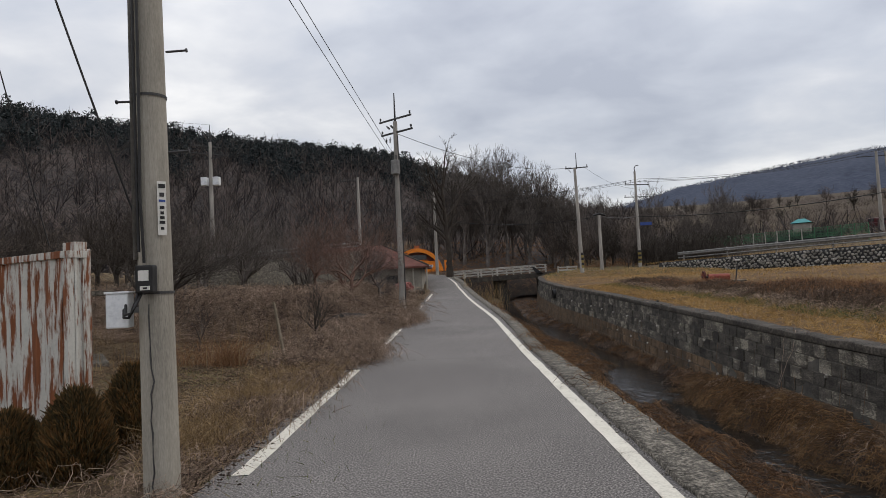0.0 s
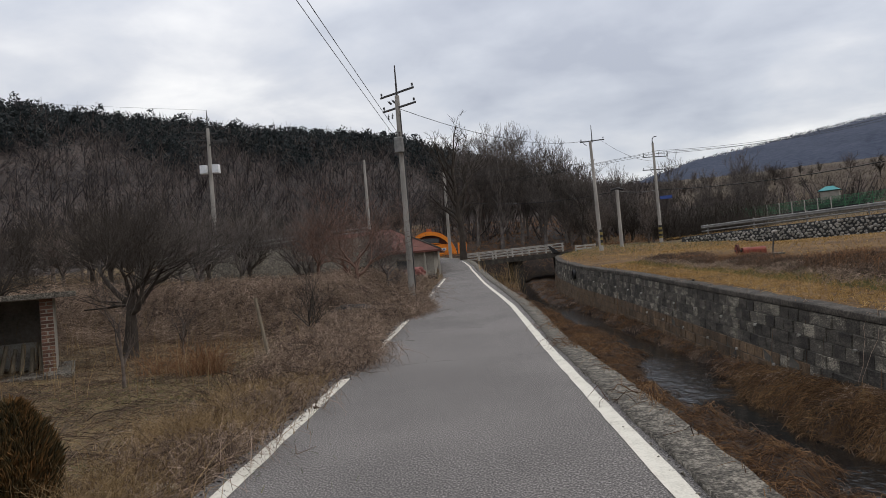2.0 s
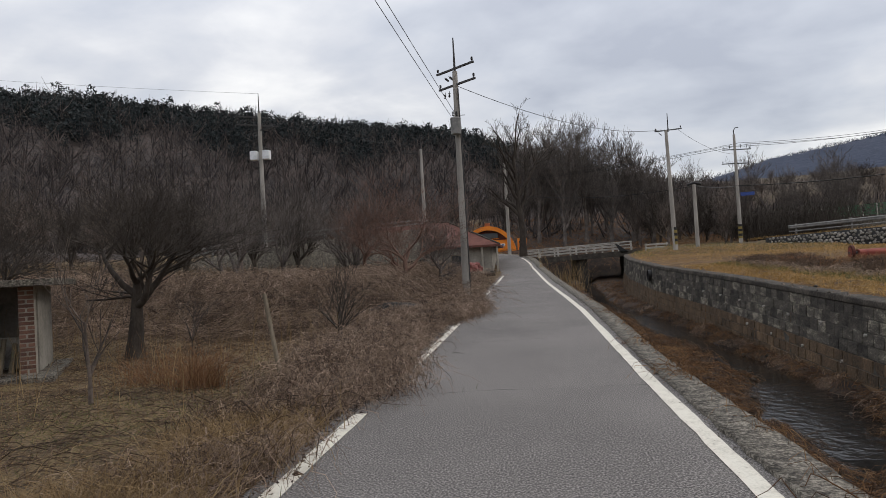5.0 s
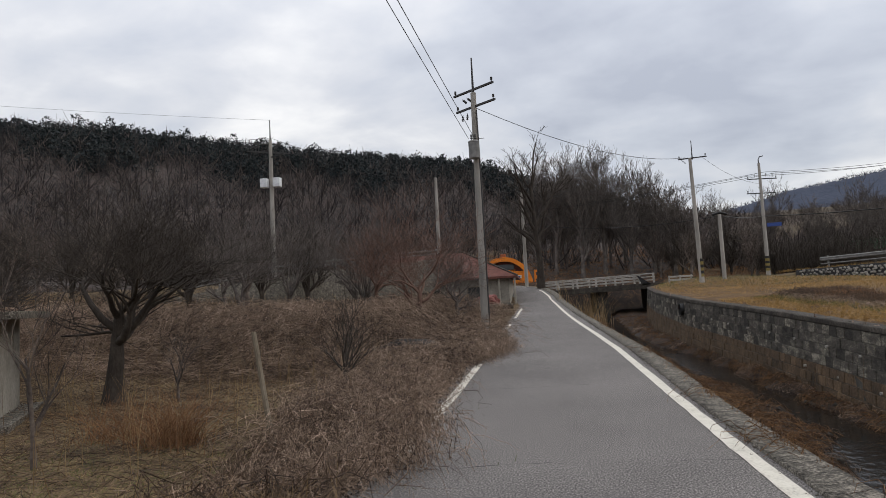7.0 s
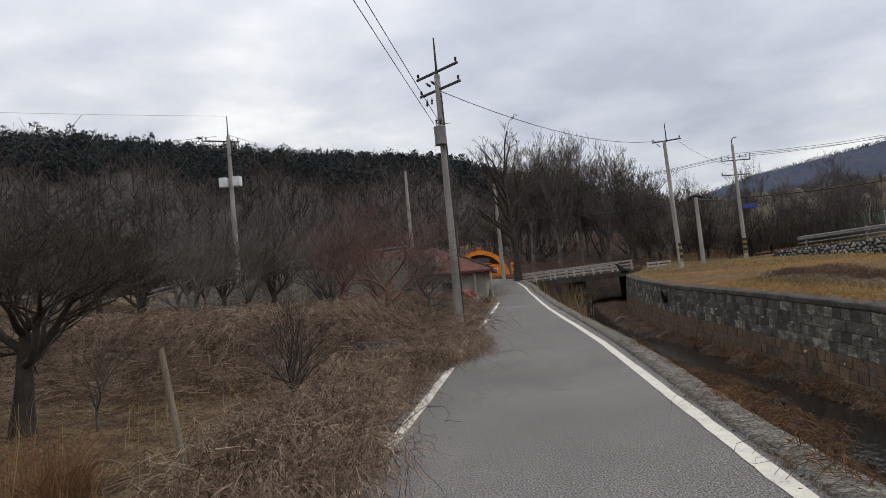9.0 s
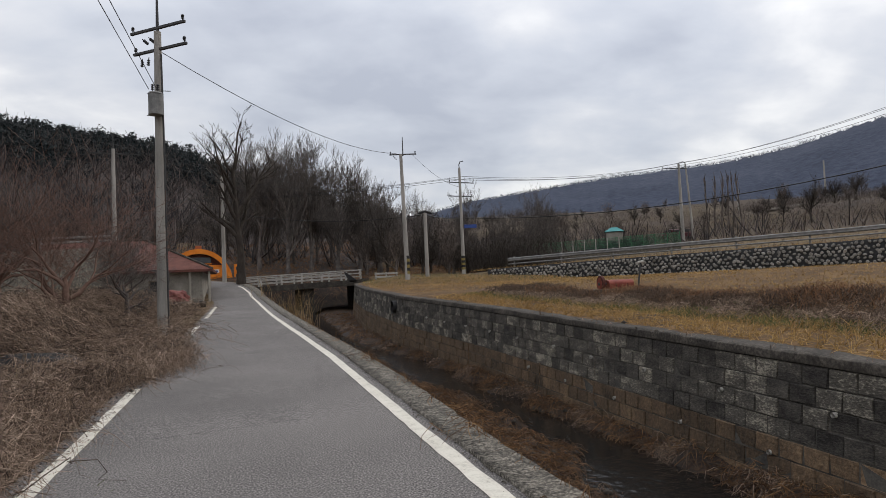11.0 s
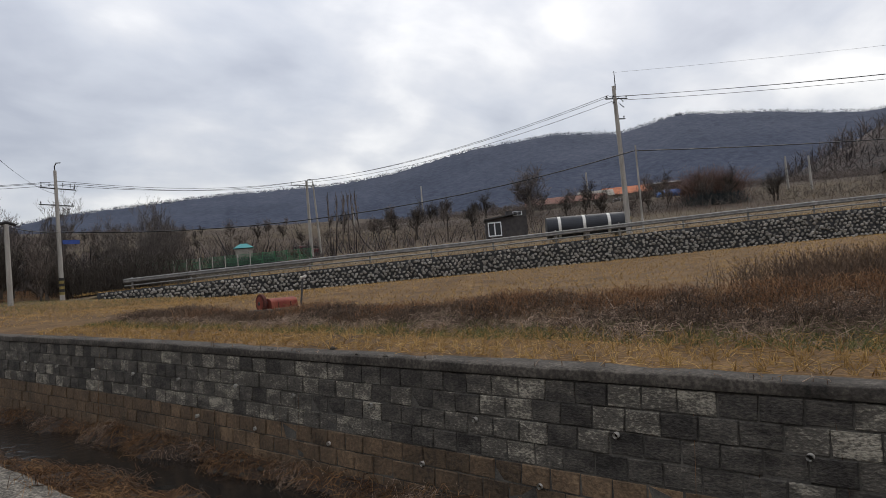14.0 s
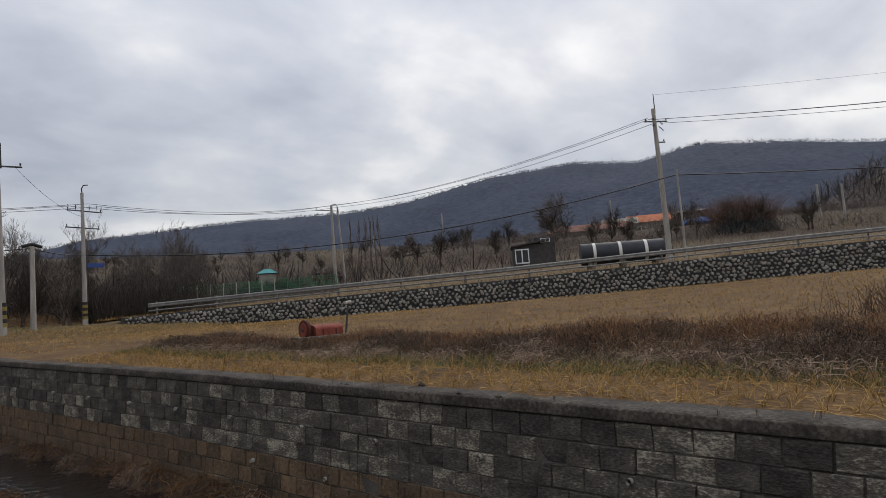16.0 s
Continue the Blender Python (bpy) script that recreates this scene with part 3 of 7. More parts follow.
M["bark_hill"] = material("hillside_bark", [(0.028, 0.025, 0.027), (0.062, 0.054, 0.055), (0.125, 0.105, 0.10)], 0.5, 6, 0.95, 0.3, island=0.35)
nr = np.hypot(near_hill[..., 0], near_hill[..., 1] - 10)
naz = np.degrees(np.arctan2(near_hill[..., 0], near_hill[..., 1] - 10))
woods_on("far_woods", near_hill, (nr > 78) & (nr < 255) & (naz > -75), 8500, 6.0, 1, M["bark_hill"], "bare grey-brown trees covering the hillside", far=True)
woods_on("pine_woods", near_hill, (nr > 178 + 13 * np.sin(naz * 0.55) + 9 * np.sin(naz * 1.9 + 1)) & (nr < 262) & (naz > -60) & (naz < 6), 4600, 5.0, 2, M["pine"], "dark green pines on the ridge", conifer=True)
fr = np.hypot(far_hill[..., 0], far_hill[..., 1] - 10)
# skyline trees share the mountain's colour, haze blue included
woods_on("far_woods", far_hill, (fr > 655) & (fr < 745), 9000, 3.0, 4, M["mountain"], "bare trees on the mountain's skyline, in its haze colour", far=True)
rr = np.hypot(right_hill[..., 0], right_hill[..., 1] - 10)
woods_on("far_woods", right_hill, (rr > 150) & (rr < 300), 2600, 5, 6, M["bark_hill"], "bare trees on the slope behind the village")


# ---- creek wall of blocks ----
def block_mesh(name, w, h, d, seed):
    rng = np.random.default_rng(seed)
    bm = bmesh.new()
    bmesh.ops.create_cube(bm, size=1.0, matrix=Matrix.Diagonal((d, w, h, 1)))
    bmesh.ops.bevel(bm, geom=[e for e in bm.edges if all(v.co.x < 0 for v in e.verts)], offset=0.009, segments=1, affect="EDGES")
    for v in bm.verts:
        v.co += Vector(rng.normal(0, 0.003, 3))
        if v.co.x < -d * 0.4:
            v.co.x += rng.normal(0, 0.008)
    me = bpy.data.meshes.new(name)
    bm.to_mesh(me)
    bm.free()
    return me


def build_creek_wall():
    root = thing("wall_creek", (0, 0, 0), "", "wall", kind="structure")
    root["label"] = "dark weathered concrete block retaining wall of the creek"
    step = 1.0
    ys = np.arange(-30, 64.1, step)
    H, W = 0.225, 0.34
    # backing of dark joints and earth
    rows = []
    for y in ys:
        x, zt, zb = float(wall_x(y)), float(wall_top(y)), float(bed_z(y)) - 0.3
        rows.append([(x - 0.175, y, zb), (x - 0.010, y, zt - 0.1), (x + 0.35, y, zt - 0.1), (x + 0.35, y, zb)])
    V = np.array(rows)
    idx = np.arange(V.shape[0] * 4).reshape(-1, 4)
    F = np.concatenate([np.stack([idx[:-1, k], idx[1:, k], idx[1:, k + 1], idx[:-1, k + 1]], -1) for k in range(3)])
    raw("backing", V.reshape(-1, 3), F, M["mortar"], root)
    # cap
    yc = np.arange(-30, 64.05, 0.5)
    rng = np.random.default_rng(4)
    rows = []
    for y in yc:
        x, zt = float(wall_x(y)), float(wall_top(y))
        j = rng.normal(0, 0.008, 4)
        rows.append([(x - 0.042 + j[0] * 0.5, y, zt - 0.11), (x - 0.045 + j[1] * 0.5, y, zt - 0.012 + j[2]), (x - 0.035, y, zt + j[2]), (x + 0.34 + j[3] * 2, y, zt + j[3]), (x + 0.36, y, zt - 0.14)])
    V = np.array(rows)
    n = V.shape[1]
    idx = np.arange(V.shape[0] * n).reshape(-1, n)
    F = np.concatenate([np.stack([idx[:-1, k], idx[1:, k], idx[1:, k + 1], idx[:-1, k + 1]], -1) for k in range(n - 1)])
    raw("cap", V.reshape(-1, 3), F, M["capstone"], root, "rough grey concrete coping")
    # blocks, course by course along the slope
    meshes = [block_mesh("block", W - 0.011, H - 0.011, 0.22, i) for i in range(5)]
    low = [m.copy() for m in meshes]
    for m in meshes:
        m.materials.append(M["block"])
    for m in low:
        m.materials.append(M["block_low"])
    rng = np.random.default_rng(9)
    count, jv, jf, joff = 0, [], [], 0
    for y in np.arange(-12, 62, W):
        for c in range(11):
            yy = y + (W / 2 if c % 2 else 0)
            zc = float(wall_top(yy)) - 0.13 - H * (c + 0.5)
            if zc < float(bed_z(yy)) - 0.1:
                continue
            x = float(wall_x(yy)) - 0.018 * c + 0.075 + rng.normal(0, 0.006)
            ang = math.atan2(float(wall_x(yy + 0.5) - wall_x(yy - 0.5)), 1.0)
            pitch = math.atan2(float(wall_top(yy + 0.5) - wall_top(yy - 0.5)), 1.0)
            mat4 = Matrix.Translation((x, yy, zc)) @ Matrix.Rotation(-ang, 4, "Z") @ Matrix.Rotation(pitch, 4, "X") @ Matrix.Rotation(radians(4), 4, "Y")
            me = (low if c >= 5 or c == 4 and (yy > 19.8 or rng.uniform() < 0.3) else meshes)[rng.integers(0, 5)]
            if 17.0 < yy < 31.5 and c < 9 and count < 300:
                ob = new("block", me)
                ob.parent = root
                ob.matrix_world = mat4
                count += 1
            else:
                co = np.array([(mat4 @ v.co)[:] for v in me.vertices])
                fa = [(tuple(i + joff for i in p.vertices), 1 if c >= 4 else 0) for p in me.polygons]
                jv.append(co), jf.extend(fa)
                joff += len(co)
    me = bpy.data.meshes.new("block_rest")
    me.from_pydata(np.concatenate(jv).tolist(), [], [f for f, _ in jf])
    me.polygons.foreach_set("material_index", np.array([k for _, k in jf], dtype=np.int32))
    ob = link("block_rest", me, [M["block_joined"], M["block_low"]], root)
    ob["kind"] = "stuff"
    # drain pipes
    upper = [(16.0, -0.33), (17.5, -0.28), (19.09, -0.22), (20.73, -0.19), (22.4, -0.16), (24.04, -0.1), (25.6, -0.05), (27.0, 0.03), (28.7, 0.08), (30.3, 0.13), (31.9, 0.18), (33.5, 0.23), (35.1, 0.3)]
    for y, z in upper + [(18.4, -0.95), (20.0, -0.87), (21.6, -0.78), (23.2, -0.73), (24.85, -0.65), (26.5, -0.58), (28.1, -0.5)]:
        bm = bmesh.new()
        x = float(wall_x(y)) - (0.055 if z > -0.4 else 0.10)
        bmesh.ops.create_cone(bm, cap_ends=False, segments=12, radius1=0.03, radius2=0.03, depth=0.1, matrix=Matrix.Translation((x, y, z)) @ Matrix.Rotation(radians(90), 4, "Y"))
        bmesh.ops.create_cone(bm, cap_ends=False, segments=12, radius1=0.022, radius2=0.022, depth=0.1, matrix=Matrix.Translation((x, y, z)) @ Matrix.Rotation(radians(90), 4, "Y"))
        part("drain_pipe", bm, M["rail_white"], root, "short pale plastic drain pipe")
    bm = bmesh.new()
    for r in (0.24, 0.2):
        bmesh.ops.create_cone(bm, cap_ends=r < 0.22, segments=20, radius1=r, radius2=r, depth=0.3 if r > 0.22 else 0.1, matrix=Matrix.Translation((float(wall_x(38.9)) - 0.05, 38.9, 0.55)) @ Matrix.Rotation(radians(90), 4, "Y"))
    part("culvert_pipe", bm, M["black"], root, "black culvert mouth in the wall")


M["block_joined"] = material("weathered_wall_block_far", [(0.022, 0.0205, 0.0195), (0.054, 0.0505, 0.047), (0.105, 0.099, 0.088), (0.36, 0.34, 0.29)], 3.2, 26, 0.95, 1.0, island=0.22, spread=(0.31, 0.71), stretch=(1, 1, 2.2), bump_dist=0.03, fine_mix=0.5)
M["stone_joined"] = material("rubble_stone_far", [(0.12, 0.117, 0.111), (0.25, 0.243, 0.229), (0.40, 0.39, 0.37)], 3, 20, 0.9, 0.8, island=0.3, spread=(0.25, 0.75), bump_dist=0.04)


# ---- rubble wall, upper road and guard rail ----
def rubble_point(u, v, z):
    p = RA + RD * u + RN * v
    return (p[0], p[1], z)


def build_rubble_wall():
    root = thing("wall_rubble", (0, 0, 0), "", "wall", kind="structure")
    root["label"] = "low retaining wall of pale stones set in dark mortar"
    us = np.arange(-1, 64, 1.0)
    rows = []
    for u in us:
        zt = float(rubble_top(u))
        rows.append([rubble_point(u, -0.42, 0.9), rubble_point(u, -0.12, zt), rubble_point(u, 0.25, zt + 0.02), rubble_point(u, 0.4, 0.9)])
    V = np.array(rows)
    idx = np.arange(V.shape[0] * 4).reshape(-1, 4)
    F = np.concatenate([np.stack([idx[:-1, k], idx[1:, k], idx[1:, k + 1], idx[:-1, k + 1]], -1) for k in range(3)])
    raw("backing", V.reshape(-1, 3), F, M["stone_mortar"], root)
    rng = np.random.default_rng(21)
    meshes = []
    for i in range(6):
        bm = bmesh.new()
        a0 = rng.uniform(0, 1)
        n = 6
        ring = [Vector((math.cos(a0 + k * 2 * math.pi / n) * 0.122 * rng.uniform(0.75, 1.1), 0, math.sin(a0 + k * 2 * math.pi / n) * 0.092 * rng.uniform(0.8, 1.1))) for k in range(n)]
        back = [bm.verts.new(p) for p in ring]
        mid = [bm.verts.new(p * 0.96 + Vector((0, -0.07, 0))) for p in ring]
        front = [bm.verts.new(p * 0.62 + Vector((0, -0.12 + rng.normal(0, 0.012), 0))) for p in ring]
        for k in range(n):
            j = (k + 1) % n
            bm.faces.new((back[k], back[j], mid[j], mid[k])), bm.faces.new((mid[k], mid[j], front[j], front[k]))
        bm.faces.new(front)
        bmesh.ops.recalc_face_normals(bm, faces=bm.faces)
        me = bpy.data.meshes.new("stone")
        bm.to_mesh(me)
        bm.free()
        me.materials.append(M["stone"])
        meshes.append(me)
    rot = Matrix.Rotation(math.atan2(RD[1], RD[0]), 4, "Z")
    count, jv, jf, joff = 0, [], [], 0
    for u in np.arange(-0.6, 62, 0.285):
        zt = float(rubble_top(u))
        for r in range(9):
            z = zt - 0.15 - r * 0.205
            if z < float(rubble_foot(u)) - 0.05:
                continue
            uu = u + (0.142 if r % 2 else 0) + rng.normal(0, 0.04)
            depth = -0.12 - 0.3 * (zt - z) / max(zt - 1.0, 0.1)
            m4 = Matrix.Translation(rubble_point(uu, depth + 0.03, z + rng.normal(0, 0.035))) @ rot @ Matrix.Rotation(rng.uniform(-1.2, 1.2), 4, "Y") @ Matrix.Scale(rng.uniform(0.75, 1.2), 4)
            me = meshes[rng.integers(0, 6)]
            if 22 < u < 44 and count < 300:
                ob = new("stone", me)
                ob.parent = root
                ob.matrix_world = m4
                count += 1
            else:
                jv.append(np.array([(m4 @ v.co)[:] for v in me.vertices]))
                jf.extend(tuple(i + joff for i in p.vertices) for p in me.polygons)
                joff += len(jv[-1])
    me = bpy.data.meshes.new("stone_rest")
    me.from_pydata(np.concatenate(jv).tolist(), [], jf)
    ob = link("stone_rest", me, M["stone_joined"], root)
    ob["kind"] = "stuff"


def build_upper_road():
    us = np.arange(-2, 90, 1.5)
    rows = [[rubble_point(u, 1.0, float(rubble_top(u)) + 0.04), rubble_point(u, 6.6, float(rubble_top(u)) + 0.09)] for u in us]
    V = np.array(rows)
    idx = np.arange(V.shape[0] * 2).reshape(-1, 2)
    F = np.stack([idx[:-1, 0], idx[:-1, 1], idx[1:, 1], idx[1:, 0]], -1)
    V2 = np.array([[rubble_point(u, 0.15, float(rubble_top(u)) + 0.01), rubble_point(u, 1.05, float(rubble_top(u)) + 0.03)] for u in us if u < 64])
    idx2 = np.arange(V2.shape[0] * 2).reshape(-1, 2)
    tagged(raw("verge", V2.reshape(-1, 3), np.stack([idx2[:-1, 0], idx2[:-1, 1], idx2[1:, 1], idx2[1:, 0]], -1), M["soil"]), "dry grassy verge along the top of the rubble wall", "verge", kind="structure")
    tagged(raw("road_upper", V.reshape(-1, 3), F, M["concrete"]), "pale grey upper road behind a guard rail", "road", kind="structure")


def build_guard_rail():
    g = thing("guard_rail", rubble_point(0, 0.6, float(rubble_top(0))), "grey galvanised guard rail with two beams on posts", "guard rail")
    inv = g.matrix_world.inverted()
    us = np.arange(0.5, 62, 0.5)
    prof = [(0.00, 0.55), (-0.045, 0.60), (-0.045, 0.64), (0.0, 0.69), (-0.045, 0.74), (-0.045, 0.78), (0.0, 0.83)]
    rows = []
    for u in us:
        zt = float(rubble_top(u)) - 0.05
        rows.append([(inv @ Vector(rubble_point(u, 0.45 + o, zt + h)))[:] for o, h in prof] + [(inv @ Vector(rubble_point(u, 0.47, zt + 0.70)))[:]])
    V = np.array(rows)
    n = V.shape[1]
    idx = np.arange(V.shape[0] * n).reshape(-1, n)
    F = np.concatenate([np.stack([idx[:-1, k], idx[1:, k], idx[1:, (k + 1) % n], idx[:-1, (k + 1) % n]], -1) for k in range(n)])
    raw("beam", V.reshape(-1, 3), F, M["steel"], g, "corrugated steel beam")
    P = np.array([[(inv @ Vector(rubble_point(u, 0.5, float(rubble_top(u)) + 0.30)))[:] for u in us]])
    v, f = tubes(P, np.full((1, len(us)), 0.045), 8)
    raw("lower_pipe", v, f, M["steel"], g, smooth=True)
    bm = bmesh.new()
    rod(bm, (0, 0, -0.15), (0, 0, 0.82), 0.06, 0.06, 10)
    bmesh.ops.create_icosphere(bm, subdivisions=1, radius=0.06, matrix=Matrix.Translation((0, 0, 0.82)))
    first = part("post", bm, M["steel"], g)
    first.matrix_local = inv @ Matrix.Translation(rubble_point(1.0, 0.58, float(rubble_top(1.0))))
    for u in np.arange(5.0, 62, 4.0):
        p = new("post", first.data)
        p.parent = g
        p.matrix_local = inv @ Matrix.Translation(rubble_point(u, 0.58, float(rubble_top(u))))


# ---- utility poles ----
def pole_thing(name, place, h, r0, r1, label, group="utility poles", lean=(0, 0)):
    root = thing(name, place, label, "utility pole", group)
    bm = bmesh.new()
    rod(bm, (0, 0, -0.4), (lean[0], lean[1], h), r0, r1, 20)
    part("shaft", bm, M["pole"] if place[1] < 12 else M["pole_grey"], root, smooth=False)
    return root


def crossarm(root, z, a0, a1, turn, r=0.045):
    c, s = math.cos(radians(turn)), math.sin(radians(turn))
    bm = bmesh.new()
    box(bm, (c * (a0 + a1) / 2, s * (a0 + a1) / 2, z), (abs(a1 - a0), 0.075, 0.075), turn, 0.008)
    part("crossarm", bm, M["dark_steel"], root)
    for a in (a0 + 0.08, a1 - 0.08):
        insulator(root, (c * a, s * a, z + 0.04), (c * a, s * a, z + 0.2))


def insulator(root, a, b):
    a, b = Vector(a), Vector(b)
    bm = bmesh.new()
    rod(bm, a, b, 0.014, 0.014, 8)
    for k in (0.35, 0.6, 0.85):
        c = a.lerp(b, k)
        rod(bm, c, c + (b - a).normalized() * 0.03, 0.05, 0.03, 12)
    part("insulator", bm, M["dark_steel"], root)


def top_spike(root, h, l, r=0.035):
    bm = bmesh.new()
    rod(bm, (0, 0, h - 0.1), (0, 0, h + l), r, r * 0.5, 8)
    part("top_spike", bm, M["dark_steel"], root)


def stripes(root, r, z0):
    """Yellow and black warning bands near the foot."""
    for k in range(6):
        bm = bmesh.new()
        rod(bm, (0, 0, z0 + k * 0.2), (0, 0, z0 + k * 0.2 + 0.2), r + 0.004, r + 0.003, 20)
        part("warning_band", bm, M["black"] if k % 2 else M["yellow"], root)


M["yellow"] = material("warning_yellow", [(0.16, 0.13, 0.05), (0.28, 0.22, 0.07)], 5, 40, 0.7, 0.1)


def build_poles():
    # roadside pole with meter
    p = pole_thing("utility_pole", (-2.0, 10.42, -0.03), 10.2, 0.131, 0.08, "tall grey concrete utility pole with a meter and cable conduit", lean=(-0.1, 0))
    bm = bmesh.new()
    rod(bm, (-0.125, -0.085, 1.75), (-0.155, -0.045, 9.8), 0.016, 0.016, 8)
    part("conduit", bm, M["steel"], p, "grey steel cable conduit", True)
    P = np.array([[(-0.10, -0.10, 9.5), (-0.105, -0.105, 6), (-0.085, -0.13, 3), (-0.075, -0.14, 2.2), (-0.07, -0.145, 1.8)], [(-0.06, -0.13, 9.5), (-0.06, -0.135, 6), (-0.045, -0.145, 3), (-0.05, -0.15, 2.2), (-0.03, -0.15, 1.72)], [(-0.05, -0.15, 1.6), (-0.06, -0.22, 1.45), (-0.09, -0.23, 1.36), (-0.15, -0.2, 1.35), (-0.17, -0.15, 1.42)], [(-0.03, -0.15, 1.55), (-0.05, -0.24, 1.42), (-0.1, -0.25, 1.33), (-0.16, -0.2, 1.33), (-0.19, -0.14, 1.4)]])
    v, f = tubes(P, np.full(P.shape[:2], 0.011), 6)
    raw("cable", v, f, M["black"], p, "black cables looping to the meter", True)
    meter = bmesh.new()
    box(meter, (0.0, -0.185, 1.60), (0.125, 0.085, 0.2), 0, 0.012)
    meter = part("meter", meter, M["black"], p, "black electricity meter")
    bm = bmesh.new()
    box(bm, (0.0, -0.2285, 1.625), (0.075, 0.006, 0.075))
    part("meter_window", bm, M["label_white"], meter, "pale meter window")
    bm = bmesh.new()
    box(bm, (0.01, -0.2285, 1.535), (0.07, 0.006, 0.03))
    part("meter_plate", bm, M["label_white"], meter)
    bm = bmesh.new()
    box(bm, (0.012, -0.233, 1.535), (0.03, 0.004, 0.012))
    part("mark", bm, M["black"], meter)
    b = bmesh.new()
    box(b, (-0.24, -0.1, 1.38), (0.155, 0.13, 0.25), 8, 0.012)
    wb = part("junction_box", b, M["white"], p, "white plastic junction box")
    b = bmesh.new()
    box(b, (-0.24, -0.1, 1.512), (0.17, 0.145, 0.016), 8, 0.004)
    part("box_lid", b, M["white"], wb)
    b = bmesh.new()
    box(b, (-0.15, -0.06, 1.38), (0.1, 0.03, 0.04))
    part("bracket", b, M["steel"], p)
    # number plate strip drawn as plain bars
    t = Matrix.Rotation(radians(42), 4, "Z")
    b = bmesh.new()
    box(b, t @ Vector((0, -0.125, 2.12)), (0.062, 0.006, 0.40), 42)
    plate = part("sign_plate", b, M["label_white"], p, "white identification strip with dark bars")
    for k, (dz, w, h, mm) in enumerate(((0.165, 0.06, 0.03, "black"), (0.10, 0.04, 0.03, "dark_steel"), (0.055, 0.055, 0.016, "blue"), (0.005, 0.04, 0.022, "black"), (-0.035, 0.03, 0.022, "black"), (-0.07, 0.04, 0.022, "black"), (-0.105, 0.05, 0.022, "black"), (-0.15, 0.03, 0.02, "black"))):
        b = bmesh.new()
        box(b, t @ Vector((0, -0.1295, 2.12 + dz)), (w * 0.8, 0.004, h), 42)
        part("bar", b, M[mm], plate)
    for z, sx in ((3.32, 1), (2.95, -1), (2.55, 1), (4.0, -1), (4.5, 1)):
        b = bmesh.new()
        rod(b, (sx * 0.11, -0.02, z), (sx * 0.27, -0.03, z), 0.009, 0.009, 8)
        rod(b, (sx * 0.265, -0.03, z), (sx * 0.275, -0.03, z), 0.016, 0.016, 8)
        part("step_bolt", b, M["dark_steel"], p)
    for z in (1.5, 2.98, 5.2):
        b = bmesh.new()
        rr = 0.131 - 0.005 * z + 0.004
        bmesh.ops.create_cone(b, cap_ends=False, segments=20, radius1=rr, radius2=rr, depth=0.02, matrix=Matrix.Translation((-0.01 * z, 0, z)))
        part("strap", b, M["dark_steel"], p)
    rng = np.random.default_rng(3)
    pts = np.array([[0.0 + rng.normal(0, 0.006) - 0.012 * t, -0.132 + 0.0055 * (1.45 * t), 0.02 + 1.4 * t] for t in np.linspace(0, 1, 16)])
    v, f = tubes(pts[None], np.full((1, 16), 0.006) * rng.uniform(0.5, 1.3, (1, 16)), 4)
    raw("crack", v, f, M["dark_steel"], p, "dark vertical crack")
    crossarm(p, 9.3, -0.8, 0.8, 0)
    # roadside pole with transformer
    p2 = pole_thing("utility_pole", (-2.2, 35.3, 0.1), 9.0, 0.17, 0.1, "grey concrete utility pole with two crossarms and a transformer")
    top_spike(p2, 9.0, 1.35, 0.05)
    crossarm(p2, 9.12, -1.05, 1.05, -40)
    crossarm(p2, 8.47, -0.95, 1.1, -40)
    for a in (-0.6, -0.35):
        x, y = a * 0.77, -a * 0.64
        insulator(p2, (x, y, 8.9), (x + 0.18, y - 0.15, 8.7))
        insulator(p2, (x, y, 8.3), (x - 0.02, y, 8.05))
    b = bmesh.new()
    rod(b, (-0.05, -0.3, 6.45), (-0.05, -0.3, 7.05), 0.2, 0.2, 20)
    tr = part("transformer", b, M["steel"], p2, "grey cylindrical pole transformer", False)
    b = bmesh.new()
    rod(b, (-0.05, -0.3, 7.05), (-0.05, -0.3, 7.1), 0.215, 0.18, 20)
    part("transformer_lid", b, M["steel"], tr)
    for dx in (-0.08, 0.06):
        insulator(tr, (-0.05 + dx, -0.3, 7.1), (-0.05 + dx, -0.3, 7.35))
    for k in range(8):
        b = bmesh.new()
        z, sx = 2.0 + k * 0.75, 1 if k % 2 else -1
        rod(b, (sx * 0.12, 0, z), (sx * 0.32, 0, z), 0.012, 0.012, 6)
        part("step_bolt", b, M["dark_steel"], p2)
    P = np.array([[(0.1, -0.13, 8.3), (0.13, -0.15, 6), (0.15, -0.15, 3), (0.16, -0.15, 0.3)]])
    v, f = tubes(P, np.full((1, 4), 0.03), 6)
    raw("cable", v, f, M["dark_steel"], p2)
    # poles across the creek
    p3 = pole_thing("utility_pole", (10.45, 56.4, 1.75), 8.3, 0.17, 0.1, "slim grey concrete pole with one crossarm", lean=(-0.15, 0))
    top_spike(p3, 8.3, 1.2, 0.045)
    crossarm(p3, 8.3, -0.9, 0.9, -15)
    insulator(p3, (-0.7, 0, 8.2), (-0.45, 0, 7.95))
    stripes(p3, 0.165, 0.3)
    p4 = pole_thing("utility_pole", (12.85, 60, 1.8), 4.7, 0.15, 0.12, "short plain concrete pole with black cable boxes")
    b = bmesh.new()
    for dx in (-0.25, 0.25):
        rod(b, (dx - 0.25, 0.0, 4.75 + dx * 0.3), (dx + 0.25, 0, 4.75 - dx * 0.3), 0.1, 0.08, 10)
    part("cable_box", b, M["black"], p4)
